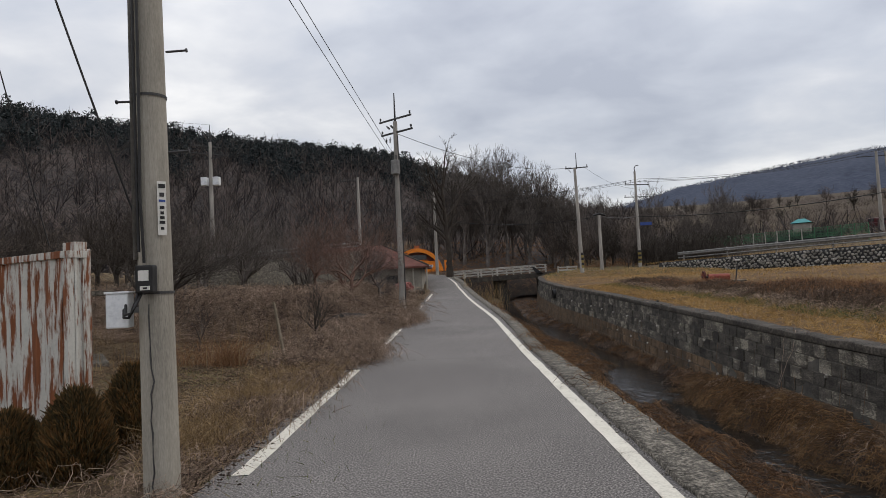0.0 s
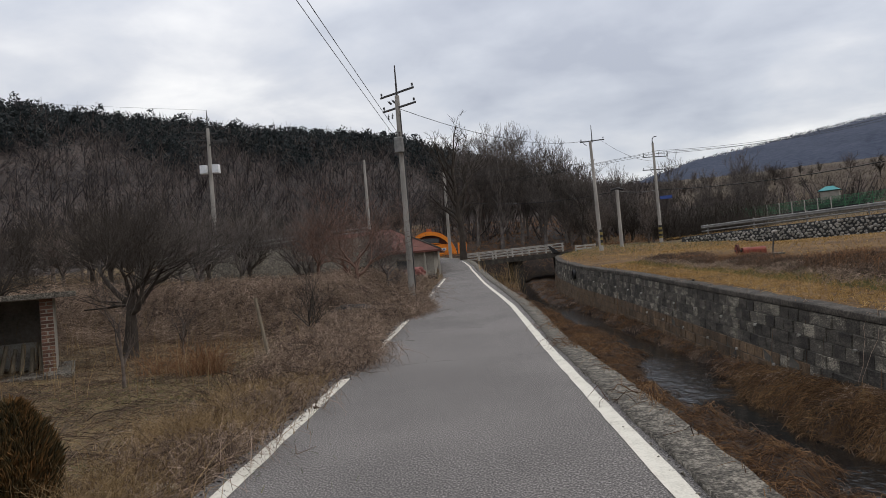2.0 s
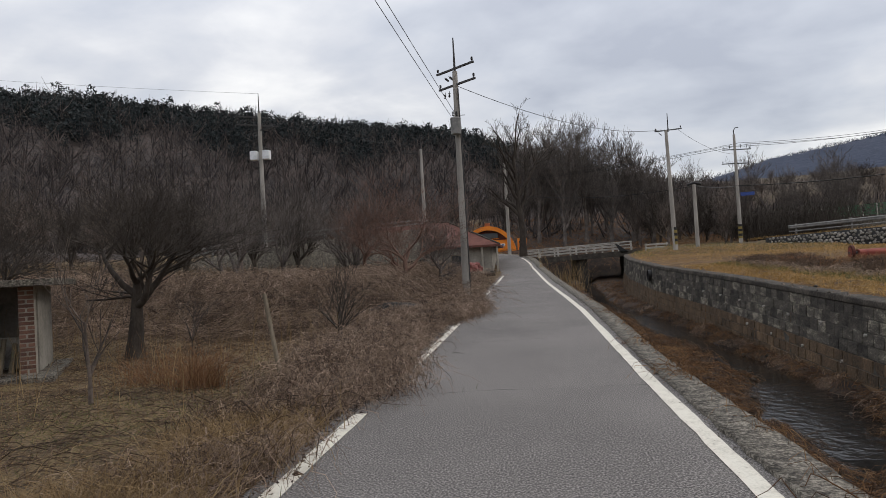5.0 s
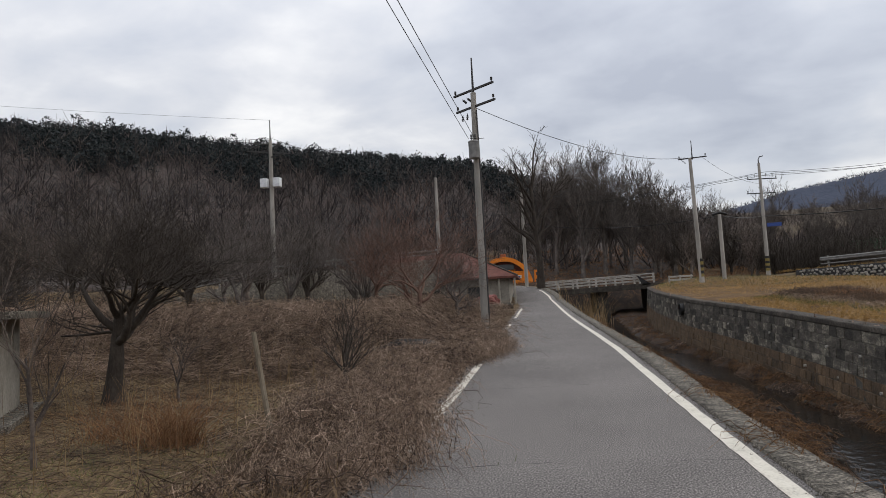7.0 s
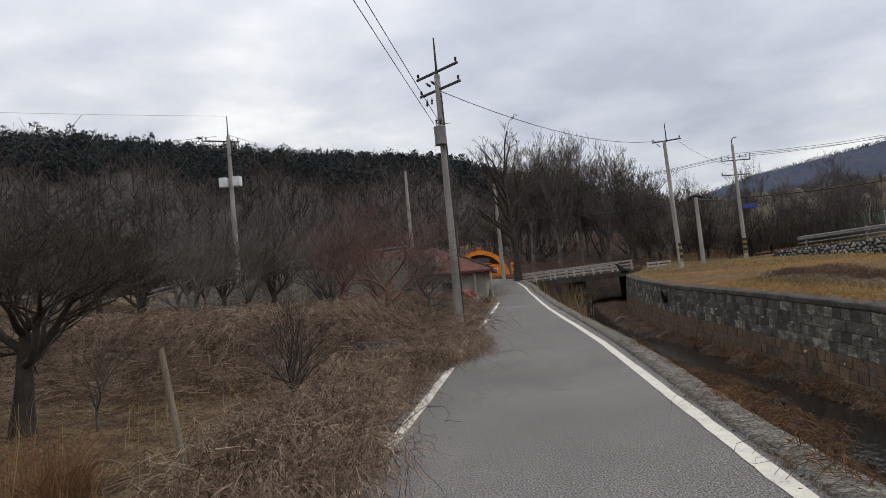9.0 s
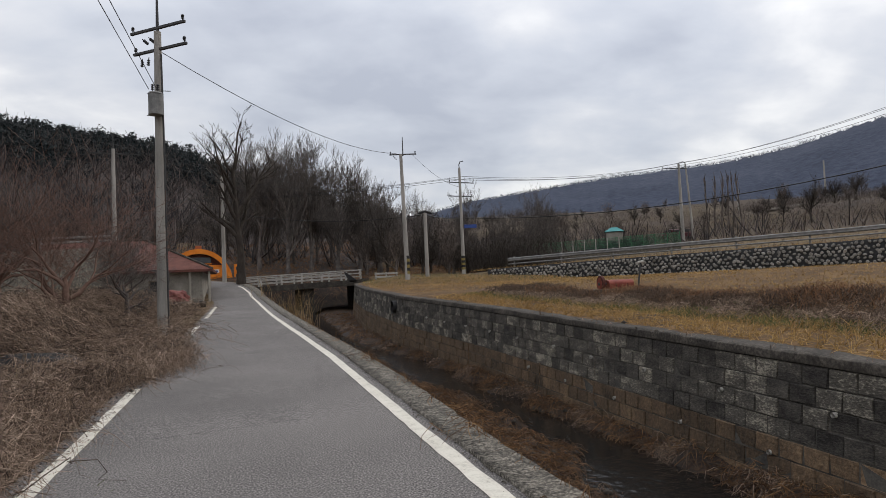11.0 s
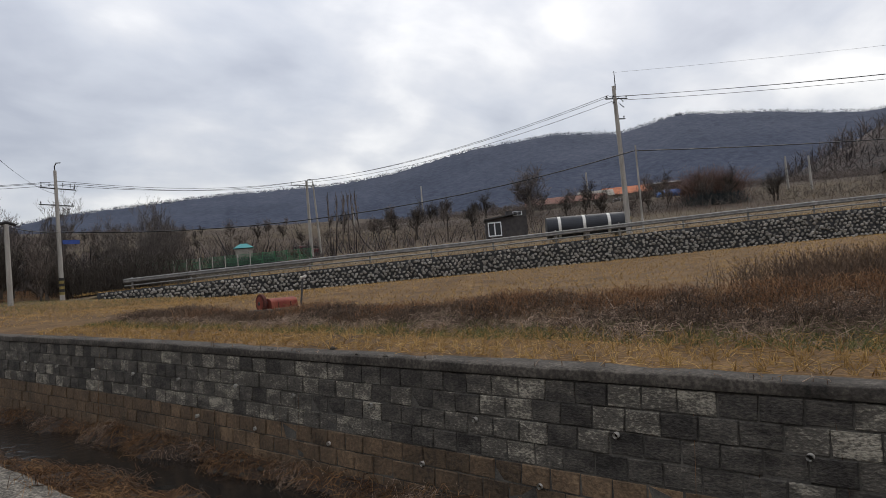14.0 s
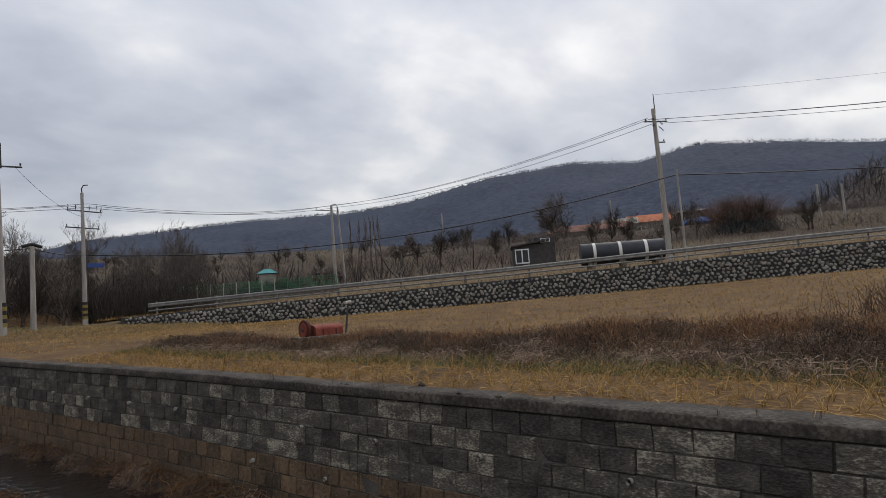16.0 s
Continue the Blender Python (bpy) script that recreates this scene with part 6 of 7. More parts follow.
def build_shed():
    g = thing("brick_shed", (-8.3 - 1.98 * math.cos(radians(32)), 20.3 - 1.98 * math.sin(radians(32)), -0.02), "small open brick shed with a flat roof and a leaning panel", "shed", turn=32)
    zt = 1.52
    # local x 0 is the middle; right pier at +1.95
    for nm, c, s, mt in (("floor_slab", (0.2, 0.9, -0.06), (4.4, 2.8, 0.14), "concrete"), ("roof_slab", (0.2, 0.9, zt + 0.06), (4.6, 2.7, 0.11), "concrete"), ("back_wall", (0, 2.05, zt / 2), (4.1, 0.12, zt), "plaster"), ("side_wall", (2.02, 1.2, zt / 2), (0.12, 1.6, zt), "plaster"), ("side_wall", (-2.02, 1.2, zt / 2), (0.12, 1.6, zt), "plaster"), ("inner_panel", (1.1, 1.2, 0.3), (1.2, 0.05, 0.6), "rail_white"), ("leaning_panel", (0.35, -0.42, 0.5), (1.5, 0.05, 1.25), "plaster")):
        bm = bmesh.new()
        box(bm, c, s, 0, 0.008, tilt=Matrix.Rotation(radians(-12), 4, "X") @ Matrix.Rotation(radians(7), 4, "Y") if nm == "leaning_panel" else None)
        part(nm, bm, M[mt], g, "grey weathered board leaning on the opening" if nm == "leaning_panel" else "")
    me = None
    for cx, w in ((1.98, 0.23), (0.35, 0.23), (-1.4, 0.23)):
        bm = bmesh.new()
        box(bm, (cx, 0, zt / 2), (w, 0.2, zt))
        pier = part("pier", bm, M["brick_mortar"], g)
        for k in range(20):
            z = 0.08 + k * 0.074
            for j, (bx, bw) in enumerate((((-0.065, 0.11), (0.065, 0.11)), ((0.0, 0.22), (9, 0)))[k % 2]):
                if bw == 0:
                    continue
                bm = bmesh.new()
                box(bm, (cx + bx, -0.004, z), (bw - 0.012 + 0.012 * (bw > 0.2), 0.21, 0.056), 0, 0.004)
                part("brick", bm, M["brick"], pier)
    for k in range(6):
        bm = bmesh.new()
        rod(bm, (0.9 + k * 0.18, 0.55, 0.0), (1.05 + k * 0.15, 0.75 + 0.05 * (k % 3), 0.5 + 0.1 * (k % 2)), 0.05, 0.04, 7)
        part("log", bm, M["stake"], g, "split firewood log")


def conifer_shrub(place, h, r, seed, label):
    g = thing("conifer_shrub", place, label, "shrub", "conifer shrubs")
    rng = np.random.default_rng(seed)
    bm = bmesh.new()
    rod(bm, (0, 0, -0.1), (0, 0, h * 0.5), 0.03, 0.015, 8)
    part("stem", bm, M["bark"], g)
    n = 6500
    zz = np.linspace(0, 1, 9)
    ring = np.linspace(0, 2 * np.pi, 15)[:-1]
    pr = 0.8 * r * np.sin(np.pi * np.clip(0.28 + 0.70 * zz, 0, 1)) ** 0.75
    V = np.stack([np.cos(ring)[None] * pr[:, None], np.sin(ring)[None] * pr[:, None], np.broadcast_to(zz[:, None] * h * 0.97, (9, 14))], -1)
    V = V * (1 + rng.normal(0, 0.03, V.shape))
    i0 = np.arange(9 * 14).reshape(9, 14)
    F = np.stack([i0[:-1], np.roll(i0[:-1], -1, 1), np.roll(i0[1:], -1, 1), i0[1:]], -1).reshape(-1, 4)
    raw("inner_foliage", V.reshape(-1, 3), F, M["cypress"], g, smooth=True)
    t = rng.uniform(0, 1, n) ** 0.8
    prof = r * np.sin(np.pi * np.clip(0.28 + 0.70 * t, 0, 1)) ** 0.75
    a = rng.uniform(0, 2 * np.pi, n)
    prof = prof * (1 + 0.12 * np.sin(3 * a + seed) * np.cos(5 * t))
    k = rng.uniform(0.76, 1.0, n)
    b = np.stack([np.cos(a) * prof * k, np.sin(a) * prof * k, t * h], -1)
    d = np.stack([np.cos(a) * 0.5, np.sin(a) * 0.5, np.full(n, 1.0)], -1) + rng.normal(0, 0.3, (n, 3))
    l = rng.uniform(0.03, 0.075, n)[:, None]
    P = np.stack([b, b + d * l * 0.6, b + d * l], 1)
    R = np.broadcast_to(np.array([0.007, 0.007, 0.002]), (n, 3))
    v, f = tubes(P, R, 3)
    raw("foliage", v, f, M["cypress"], g)


def rock(place, s, seed, mat, label, name="rock"):
    bm = bmesh.new()
    bmesh.ops.create_icosphere(bm, subdivisions=3, radius=1.0)
    rng = random.Random(seed)
    o = Vector((rng.random() * 9, rng.random() * 9, rng.random() * 9))
    for v in bm.verts:
        v.co *= 1 + 0.35 * noise.noise(v.co * 1.3 + o) + 0.1 * noise.noise(v.co * 4 + o)
        v.co = Vector((v.co.x * s[0], v.co.y * s[1], v.co.z * s[2]))
    ob = part(name, bm, mat)
    ob.matrix_world = pose(*place, 0, 0, rng.uniform(0, 90))
    return tagged(ob, label, "rock")


def build_left_things():
    build_container()
    build_shed()
    conifer_shrub(place_on(-3.16, 11.3), 0.72, 0.29, 1, "small egg-shaped conifer shrub, dark green turning rust")
    conifer_shrub(place_on(-3.22, 12.4), 0.85, 0.30, 2, "small egg-shaped conifer shrub, dark green turning rust")
    conifer_shrub(place_on(-3.72, 11.2), 0.62, 0.33, 3, "low conifer shrub, dark green turning rust")
    rock(place_on(-1.98, 9.75, 0.02), (0.13, 0.16, 0.1), 3, M["rock"], "pale stone at the foot of the pole")
    rock(place_on(-2.15, 12.5, 0.03), (0.17, 0.12, 0.09), 4, M["rock"], "pale yellowish stone in the grass")
    bm = bmesh.new()
    rod(bm, (0, 0, -0.2), (-0.28, 0.1, 1.33), 0.035, 0.03, 8)
    ob = part("stake", bm, M["stake"])
    ob.location = place_on(-3.5, 19.6)
    tagged(ob, "weathered wooden stake leaning in the field", "stake")
    # dark netting over the hollow in the bank; its black also paints the hollow's shade
    bm = bmesh.new()
    bmesh.ops.create_icosphere(bm, subdivisions=3, radius=1.0)
    for v in bm.verts:
        v.co *= 1 + 0.12 * noise.noise(v.co * 2.2)
        v.co = Vector((v.co.x * 1.05, v.co.y * 0.6, v.co.z * 0.42))
    ob = part("netting", bm, M["stone_mortar"])
    ob.location = place_on(-3.5, 27.8, 0.05)
    tagged(ob, "black netting bundle half buried in vines, the hollow's shade in its colour", "netting")
    # farm lane with a low rail up the slope
    pts = [(-23, 43, 1.9), (-19.6, 45.0, 2.35), (-16.5, 46.3, 3.05), (-12.5, 49.5, 3.55), (-7, 55, 4.2)]
    rows = []
    for k, p in enumerate(pts):
        q = Vector(pts[min(k + 1, len(pts) - 1)]) - Vector(pts[max(k - 1, 0)])
        nrm = Vector((-q.y, q.x, 0)).normalized()
        a, b = Vector(p) - nrm * 0.2, Vector(p) + nrm * 2.2
        rows.append([(a.x, a.y, a.z - 2.2), a[:], b[:], (b.x, b.y, b.z - 2.2)])
    V = np.array(rows)
    idx = np.arange(V.shape[0] * 4).reshape(-1, 4)
    F = np.concatenate([np.stack([idx[:-1, k], idx[1:, k], idx[1:, k + 1], idx[:-1, k + 1]], -1) for k in range(3)])
    tagged(raw("lane", V.reshape(-1, 3), F, M["concrete"]), "pale concrete farm lane climbing among bare trees", "lane", kind="structure")
    g = thing("lane_rail", (-19.6, 45.0, 2.35), "low grey steel rail beside the farm lane", "rail")
    inv = g.matrix_world.inverted()
    for dz in (0.35, 0.6):
        P = np.array([[(inv @ (Vector(p) + Vector((0, 0, dz))))[:] for p in pts[1:]]])
        v, f = tubes(P, np.full(P.shape[:2], 0.06), 6)
        raw("rail", v, f, M["steel"], g)
    for a, b in zip(pts[1:-1], pts[2:]):
        for t in (0.0, 0.5):
            p = inv @ Vector(a).lerp(Vector(b), t)
            bm = bmesh.new()
            rod(bm, p - Vector((0, 0, 0.2)), p + Vector((0, 0, 0.65)), 0.05, 0.05, 8)
            part("post", bm, M["steel"], g)


def build_house():
    x0, x1, y0, y1, zb, ze, zt = -13.6, -2.25, 55.2, 61.5, 0.8, 2.62, 4.75
    g = thing("farmhouse", (x1, y0, zb), "old farmhouse with stained grey walls and a dark red hipped roof", "house")
    o = Vector((x1, y0, zb))
    bm = bmesh.new()
    box(bm, Vector(((x0 + x1) / 2, (y0 + y1) / 2, (zb + ze) / 2)) - o, (x1 - x0, y1 - y0, ze - zb))
    part("wall", bm, M["plaster"], g)
    e = 0.6
    bm = bmesh.new()
    c = [Vector(p) - o for p in ((x0 - e, y0 - e, ze), (x1 + e, y0 - e, ze), (x1 + e, y1 + e, ze), (x0 - e, y1 + e, ze), (x0 + 2.8, (y0 + y1) / 2, zt), (x1 - 3.4, (y0 + y1) / 2, zt))]
    lo = [bm.verts.new(p) for p in c[:4]]
    hi = [bm.verts.new(p + Vector((0, 0, 0.14))) for p in c[:4]]
    r = [bm.verts.new(p) for p in c[4:]]
    bm.faces.new(lo[::-1])
    for k in range(4):
        bm.faces.new((lo[k], lo[(k + 1) % 4], hi[(k + 1) % 4], hi[k]))
    bm.faces.new((hi[0], hi[1], r[1], r[0])), bm.faces.new((hi[1], hi[2], r[1])), bm.faces.new((hi[2], hi[3], r[0], r[1])), bm.faces.new((hi[3], hi[0], r[0]))
    roof = part("roof", bm, M["roof_red"], g, "dark red sheet roof with pale ridges")
    for a, b in ((c[1] + Vector((0, 0, 0.16)), c[5] + Vector((0, 0, 0.03))), (c[4] + Vector((0, 0, 0.03)), c[5] + Vector((0, 0, 0.03))), (c[0] + Vector((0, 0, 0.16)), c[4] + Vector((0, 0, 0.03)))):
        bm = bmesh.new()
        rod(bm, a, b, 0.07, 0.07, 8)
        part("ridge_cap", bm, M["capstone"], roof)
    for cx, w, h, zz in ((-4.6, 1.0, 0.8, 1.75), (-7.6, 1.4, 0.9, 1.75), (-10.5, 1.0, 1.7, 1.65)):
        bm = bmesh.new()
        box(bm, Vector((cx, y0 - 0.02, zz)) - o, (w, 0.08, h), 0, 0.01)
        wn = part("window", bm, M["glass"], g)
        bm = bmesh.new()
        for s, d in (((w + 0.12, 0.1, 0.07), (0, 0, h / 2)), ((w + 0.12, 0.1, 0.07), (0, 0, -h / 2)), ((0.07, 0.1, h), (w / 2, 0, 0)), ((0.07, 0.1, h), (-w / 2, 0, 0))):
            box(bm, Vector((cx, y0 - 0.04, zz)) - o + Vector(d), s)
        part("frame", bm, M["stake"], wn)
    bm = bmesh.new()
    for dx in (0.05, -1.0):
        rod(bm, (dx + 0.35, -0.45, -0.2), (dx + 0.35, -0.45, ze - zb), 0.07, 0.07, 8)
    part("eave_post", bm, M["pole"], g)
    # heap of red tarp and stones
    bm = bmesh.new()
    bmesh.ops.create_icosphere(bm, subdivisions=4, radius=1.0)
    for v in bm.verts:
        n1 = 1 + 0.3 * noise.noise(v.co * 1.8) + 0.16 * abs(noise.noise(v.co * 5))
        v.co = Vector((v.co.x * 0.8 * n1, v.co.y * 0.55 * n1, max(v.co.z, -0.2) * 0.5 * n1))
    ob = part("tarp_heap", bm, M["red_tarp"])
    ob.location = (-3.5, 52.0, 1.05)
    tagged(ob, "heap covered with crumpled faded red tarp", "heap")
    for k in range(22):
        rr = random.Random(k)
        x = -4.4 + 2.4 * rr.random()
        rock((x, 51.0 + 0.8 * rr.random(), 0.72 + 0.12 * rr.random()), (0.2 + 0.12 * rr.random(), 0.18, 0.12 + 0.05 * rr.random()), 100 + k, M["capstone"], "grey rubble stone beside the tarp heap", "rubble_stone")["group"] = "rubble stones"


def build_orange_cabin():
    g = thing("orange_cabin", (-3.7, 76, 2.3), "bright orange arched roadside cabin with a window", "cabin")
    n, rx, rz = 28, 2.85, 2.95
    def arch(bm, ro, ri, y0, y1):
        rows = []
        for k in range(n + 1):
            a = math.pi * k / n
            ca, sa = math.cos(a), math.sin(a)
            rows.append([bm.verts.new(p) for p in ((ca * rx * ro, y0, sa * rz * ro), (ca * rx * ri, y0, sa * rz * ri), (ca * rx * ri, y1, sa * rz * ri), (ca * rx * ro, y1, sa * rz * ro))])
        for a, b in zip(rows, rows[1:]):
            for k in range(4):
                bm.faces.new((a[k], a[(k + 1) % 4], b[(k + 1) % 4], b[k]))
        bmesh.ops.recalc_face_normals(bm, faces=bm.faces)
        return bm
    part("arch", arch(bmesh.new(), 1.0, 0.86, -0.5, 1.6), M["orange"], g)
    bm = bmesh.new()
    rows = [[bm.verts.new((math.cos(math.pi * k / n) * rx * 0.87, 0.1, math.sin(math.pi * k / n) * rz * 0.87)), bm.verts.new((math.cos(math.pi * k / n) * rx * 0.87, 0.1, 0))] for k in range(n + 1)]
    for a, b in zip(rows, rows[1:]):
        bm.faces.new((a[0], a[1], b[1], b[0]))
    part("back_panel", bm, M["roof_red"], g, "dark red recessed panel")
    for nm, c, s, mt in (("lower_panel", (0.2, -0.12, 0.75), (4.5, 0.3, 1.5), "orange"), ("window", (0.05, -0.02, 1.95), (2.0, 0.16, 0.55), "glass"), ("window_sill", (0.05, -0.1, 1.62), (2.2, 0.3, 0.07), "orange"), ("badge", (1.35, -0.285, 0.95), (0.75, 0.03, 0.3), "label_white"), ("side_unit", (3.45, 0.2, 0.75), (0.95, 0.9, 1.55), "orange"), ("side_window", (3.45, -0.26, 1.15), (0.6, 0.03, 0.28), "glass"), ("side_grille", (3.45, -0.26, 0.45), (0.65, 0.03, 0.4), "black")):
        bm = bmesh.new()
        box(bm, c, s, 0, 0.03)
        part(nm, bm, M[mt], g)
    for dx, w in ((-0.16, 0.2), (0.15, 0.22)):
        bm = bmesh.new()
        box(bm, (1.35 + dx, -0.305, 0.95), (w, 0.012, 0.13))
        part("bar", bm, M["blue"], g)
    bm = bmesh.new()
    box(bm, (0.0, 0.0, rz + 0.12), (0.55, 0.3, 0.4), 0, 0.06)
    part("roof_lamp", bm, M["roof_orange"], g)


def build_bridge():
    g = thing("bridge", (4.5, 64.5, 1.95), "small concrete road bridge with weathered white railings over the creek", "bridge")
    g.matrix_world = pose(4.5, 64.5, 1.78, 0, -1.8, 0)
    for nm, c, s, mt in (("deck", (-0.2, 3.3, -0.24), (9.6, 7.6, 0.44), "capstone"), ("pier", (0.15, 3.3, -1.6), (0.9, 6.6, 2.4), "capstone"), ("abutment", (-4.7, 3.3, -1.5), (0.6, 7.4, 2.3), "capstone"), ("abutment", (4.5, 3.3, -1.5), (0.6, 7.4, 2.3), "capstone")):
        bm = bmesh.new()
        box(bm, c, s, 0, 0.03)
        part(nm, bm, M[mt], g)
    for y in (-0.35, 6.95):
        for z in (0.2, 0.45, 0.7):
            bm = bmesh.new()
            box(bm, (-0.25, y, z), (9.1, 0.08, 0.085), 0, 0.02)
            part("rail", bm, M["rail_white"], g)
        for k in range(7):
            bm = bmesh.new()
            box(bm, (-4.7 + k * 1.48, y + 0.02, 0.36), (0.14, 0.14, 0.78), 0, 0.015)
            part("post", bm, M["rail_white"], g)
    bm = bmesh.new()
    v = [bm.verts.new(p) for p in ((2.9, -0.5, 0.62), (3.1, -0.5, 0.55), (3.95, -0.5, -0.15), (3.3, -0.5, -0.2), (2.9, -0.42, 0.62), (3.1, -0.42, 0.55), (3.95, -0.42, -0.15), (3.3, -0.42, -0.2))]
    for q in ((0, 1, 2, 3), (7, 6, 5, 4), (0, 4, 5, 1), (1, 5, 6, 2), (2, 6, 7, 3), (3, 7, 4, 0)):
        bm.faces.new([v[i] for i in q])
    part("black_sheet", bm, M["black"], g, "black sheet hanging from the railing")
    r = thing("road_barrier", (9.55, 62.5, 1.68), "short pale steel barrier at the road's edge", "barrier")
    for z in (0.3, 0.55):
        bm = bmesh.new()
        box(bm, (0.8, 0, z), (1.8, 0.06, 0.13), 0, 0.02)
        part("rail", bm, M["rail_white"], r)
    for x in (0.0, 0.8, 1.6):
        bm = bmesh.new()
        box(bm, (x, 0.05, 0.2), (0.1, 0.1, 0.9), 0, 0.01)
        part("post", bm, M["rail_white"], r)


# ---- built things on the right ----
def build_pump():
    g = thing("water_pump_cover", (11.4, 33.6, 0.66), "rust-red iron pump cover on a mossy concrete pad in the field", "pump", turn=-8)
    bm = bmesh.new()
    box(bm, (0.4, 0, 0.02), (1.5, 1.1, 0.42), 0, 0.04)
    part("pad", bm, M["capstone"], g, "mossy concrete pad")
    bm = bmesh.new()
    box(bm, (0.42, 0, 0.255), (1.7, 1.2, 0.06), 3, 0.015)
    part("slab", bm, M["concrete"], g, "broken concrete slab")
    # barrel-topped housing with a rim at each end
    n = 12
    bm = bmesh.new()
    rows = []
    for x in (-0.12, 0.72):
        ring = [(x, -0.27, 0.28), (x, -0.27, 0.46)] + [(x, -math.cos(math.pi * k / n) * 0.27, 0.46 + math.sin(math.pi * k / n) * 0.12) for k in range(1, n)] + [(x, 0.27, 0.46), (x, 0.27, 0.28)]
        rows.append([bm.verts.new(p) for p in ring])
    for i in range(len(rows[0]) - 1):
        bm.faces.new((rows[0][i], rows[0][i + 1], rows[1][i + 1], rows[1][i]))
    bm.faces.new(rows[0][::-1]), bm.faces.new(rows[1])
    part("cover", bm, M["red_iron"], g)
    for x in (0.1, 0.5):
        bm = bmesh.new()
        box(bm, (x, -0.275, 0.37), (0.03, 0.02, 0.16), 0, 0.004)
        part("rib", bm, M["dark_rust"], g)
    bm = bmesh.new()
    rod(bm, (-0.33, 0.0, 0.46), (-0.25, 0.0, 0.46), 0.27, 0.27, 24)
    wh = part("flywheel", bm, M["dark_rust"], g, "rusted round flywheel")
    bm = bmesh.new()
    rod(bm, (-0.38, 0.0, 0.46), (-0.1, 0.0, 0.46), 0.05, 0.05, 10)
    part("axle", bm, M["dark_steel"], wh)
    bm = bmesh.new()
    rod(bm, (-0.35, 0.0, 0.46), (-0.34, 0.0, 0.46), 0.19, 0.19, 24)
    part("wheel_face", bm, M["red_iron"], wh)
    bm = bmesh.new()
    rod(bm, (1.02, 0.1, 0.1), (1.17, 0.1, 1.12), 0.03, 0.03, 8)
    pipe = part("standpipe", bm, M["dark_steel"], g, "dark leaning standpipe")
    bm = bmesh.new()
    rod(bm, (1.08, 0.1, 1.12), (1.27, 0.1, 1.14), 0.045, 0.045, 8)
    part("pipe_head", bm, M["rail_white"], pipe)
    rock((11.05, 32.9, 0.62), (0.16, 0.12, 0.12), 8, M["white"], "white plastic bag caught in the weeds", "plastic_bag")["category"] = "bag"


M["dark_rust"] = material("dark_rust", [(0.05, 0.015, 0.012), (0.10, 0.03, 0.022)], 5, 30, 0.8, 0.3)


def build_tank():
    a, b = Vector((44.2, 42.9, 4.45)), Vector((47.7, 37.9, 4.4))
    g = thing("water_tank", tuple((a + b) / 2 - Vector((0, 0, 0.9))), "long black cylindrical tank with white bands lying beside the road", "tank")
    o = (a + b) / 2 - Vector((0, 0, 0.9))
    bm = bmesh.new()
    rod(bm, a - o, b - o, 0.82, 0.82, 32)
    part("shell", bm, M["tank"], g)
    for t in (0.16, 0.47, 0.78):
        c = a.lerp(b, t) - o
        d = (b - a).normalized() * 0.11
        bm = bmesh.new()
        rod(bm, c - d, c + d, 0.832, 0.832, 32)
        part("band", bm, M["label_white"], g, "white band")
    for t in (0.1, 0.5, 0.9):
        c = a.lerp(b, t) - o
        bm = bmesh.new()
        box(bm, c - Vector((0, 0, 0.85)), (1.5, 0.3, 0.5), math.degrees(math.atan2(b.y - a.y, b.x - a.x)) + 90, 0.02)
        part("saddle", bm, M["concrete"], g)


def small_house(name, place, size, turn, wall, roof, label, rise=1.2, windows=()):
    g = thing(name, place, label, "house", turn=turn)
    w, d, h = size
    bm = bmesh.new()
    box(bm, (0, 0, h / 2 - 0.4), (w, d, h + 0.8))
    part("wall", bm, wall, g)
    bm = bmesh.new()
    e = 0.4
    v = [bm.verts.new(p) for p in ((-w / 2 - e, -d / 2 - e, h), (w / 2 + e, -d / 2 - e, h), (w / 2 + e, d / 2 + e, h), (-w / 2 - e, d / 2 + e, h), (-w / 2 - e, 0, h + rise), (w / 2 + e, 0, h + rise))]
    for q in ((3, 2, 1, 0), (0, 1, 5, 4), (2, 3, 4, 5), (1, 2, 5), (3, 0, 4)):
        bm.faces.new([v[i] for i in q])
    part("roof", bm, roof, g)
    for x, z, ww, hh in windows:
        bm = bmesh.new()
        box(bm, (x, -d / 2 - 0.02, z), (ww, 0.1, hh))
        fr = part("window", bm, M["white"], g)
        for k in (-1, 1):
            bm = bmesh.new()
            box(bm, (x + k * ww * 0.235, -d / 2 - 0.075, z), (ww * 0.40, 0.03, hh * 0.84))
            part("pane", bm, M["glass"], fr)
    return g


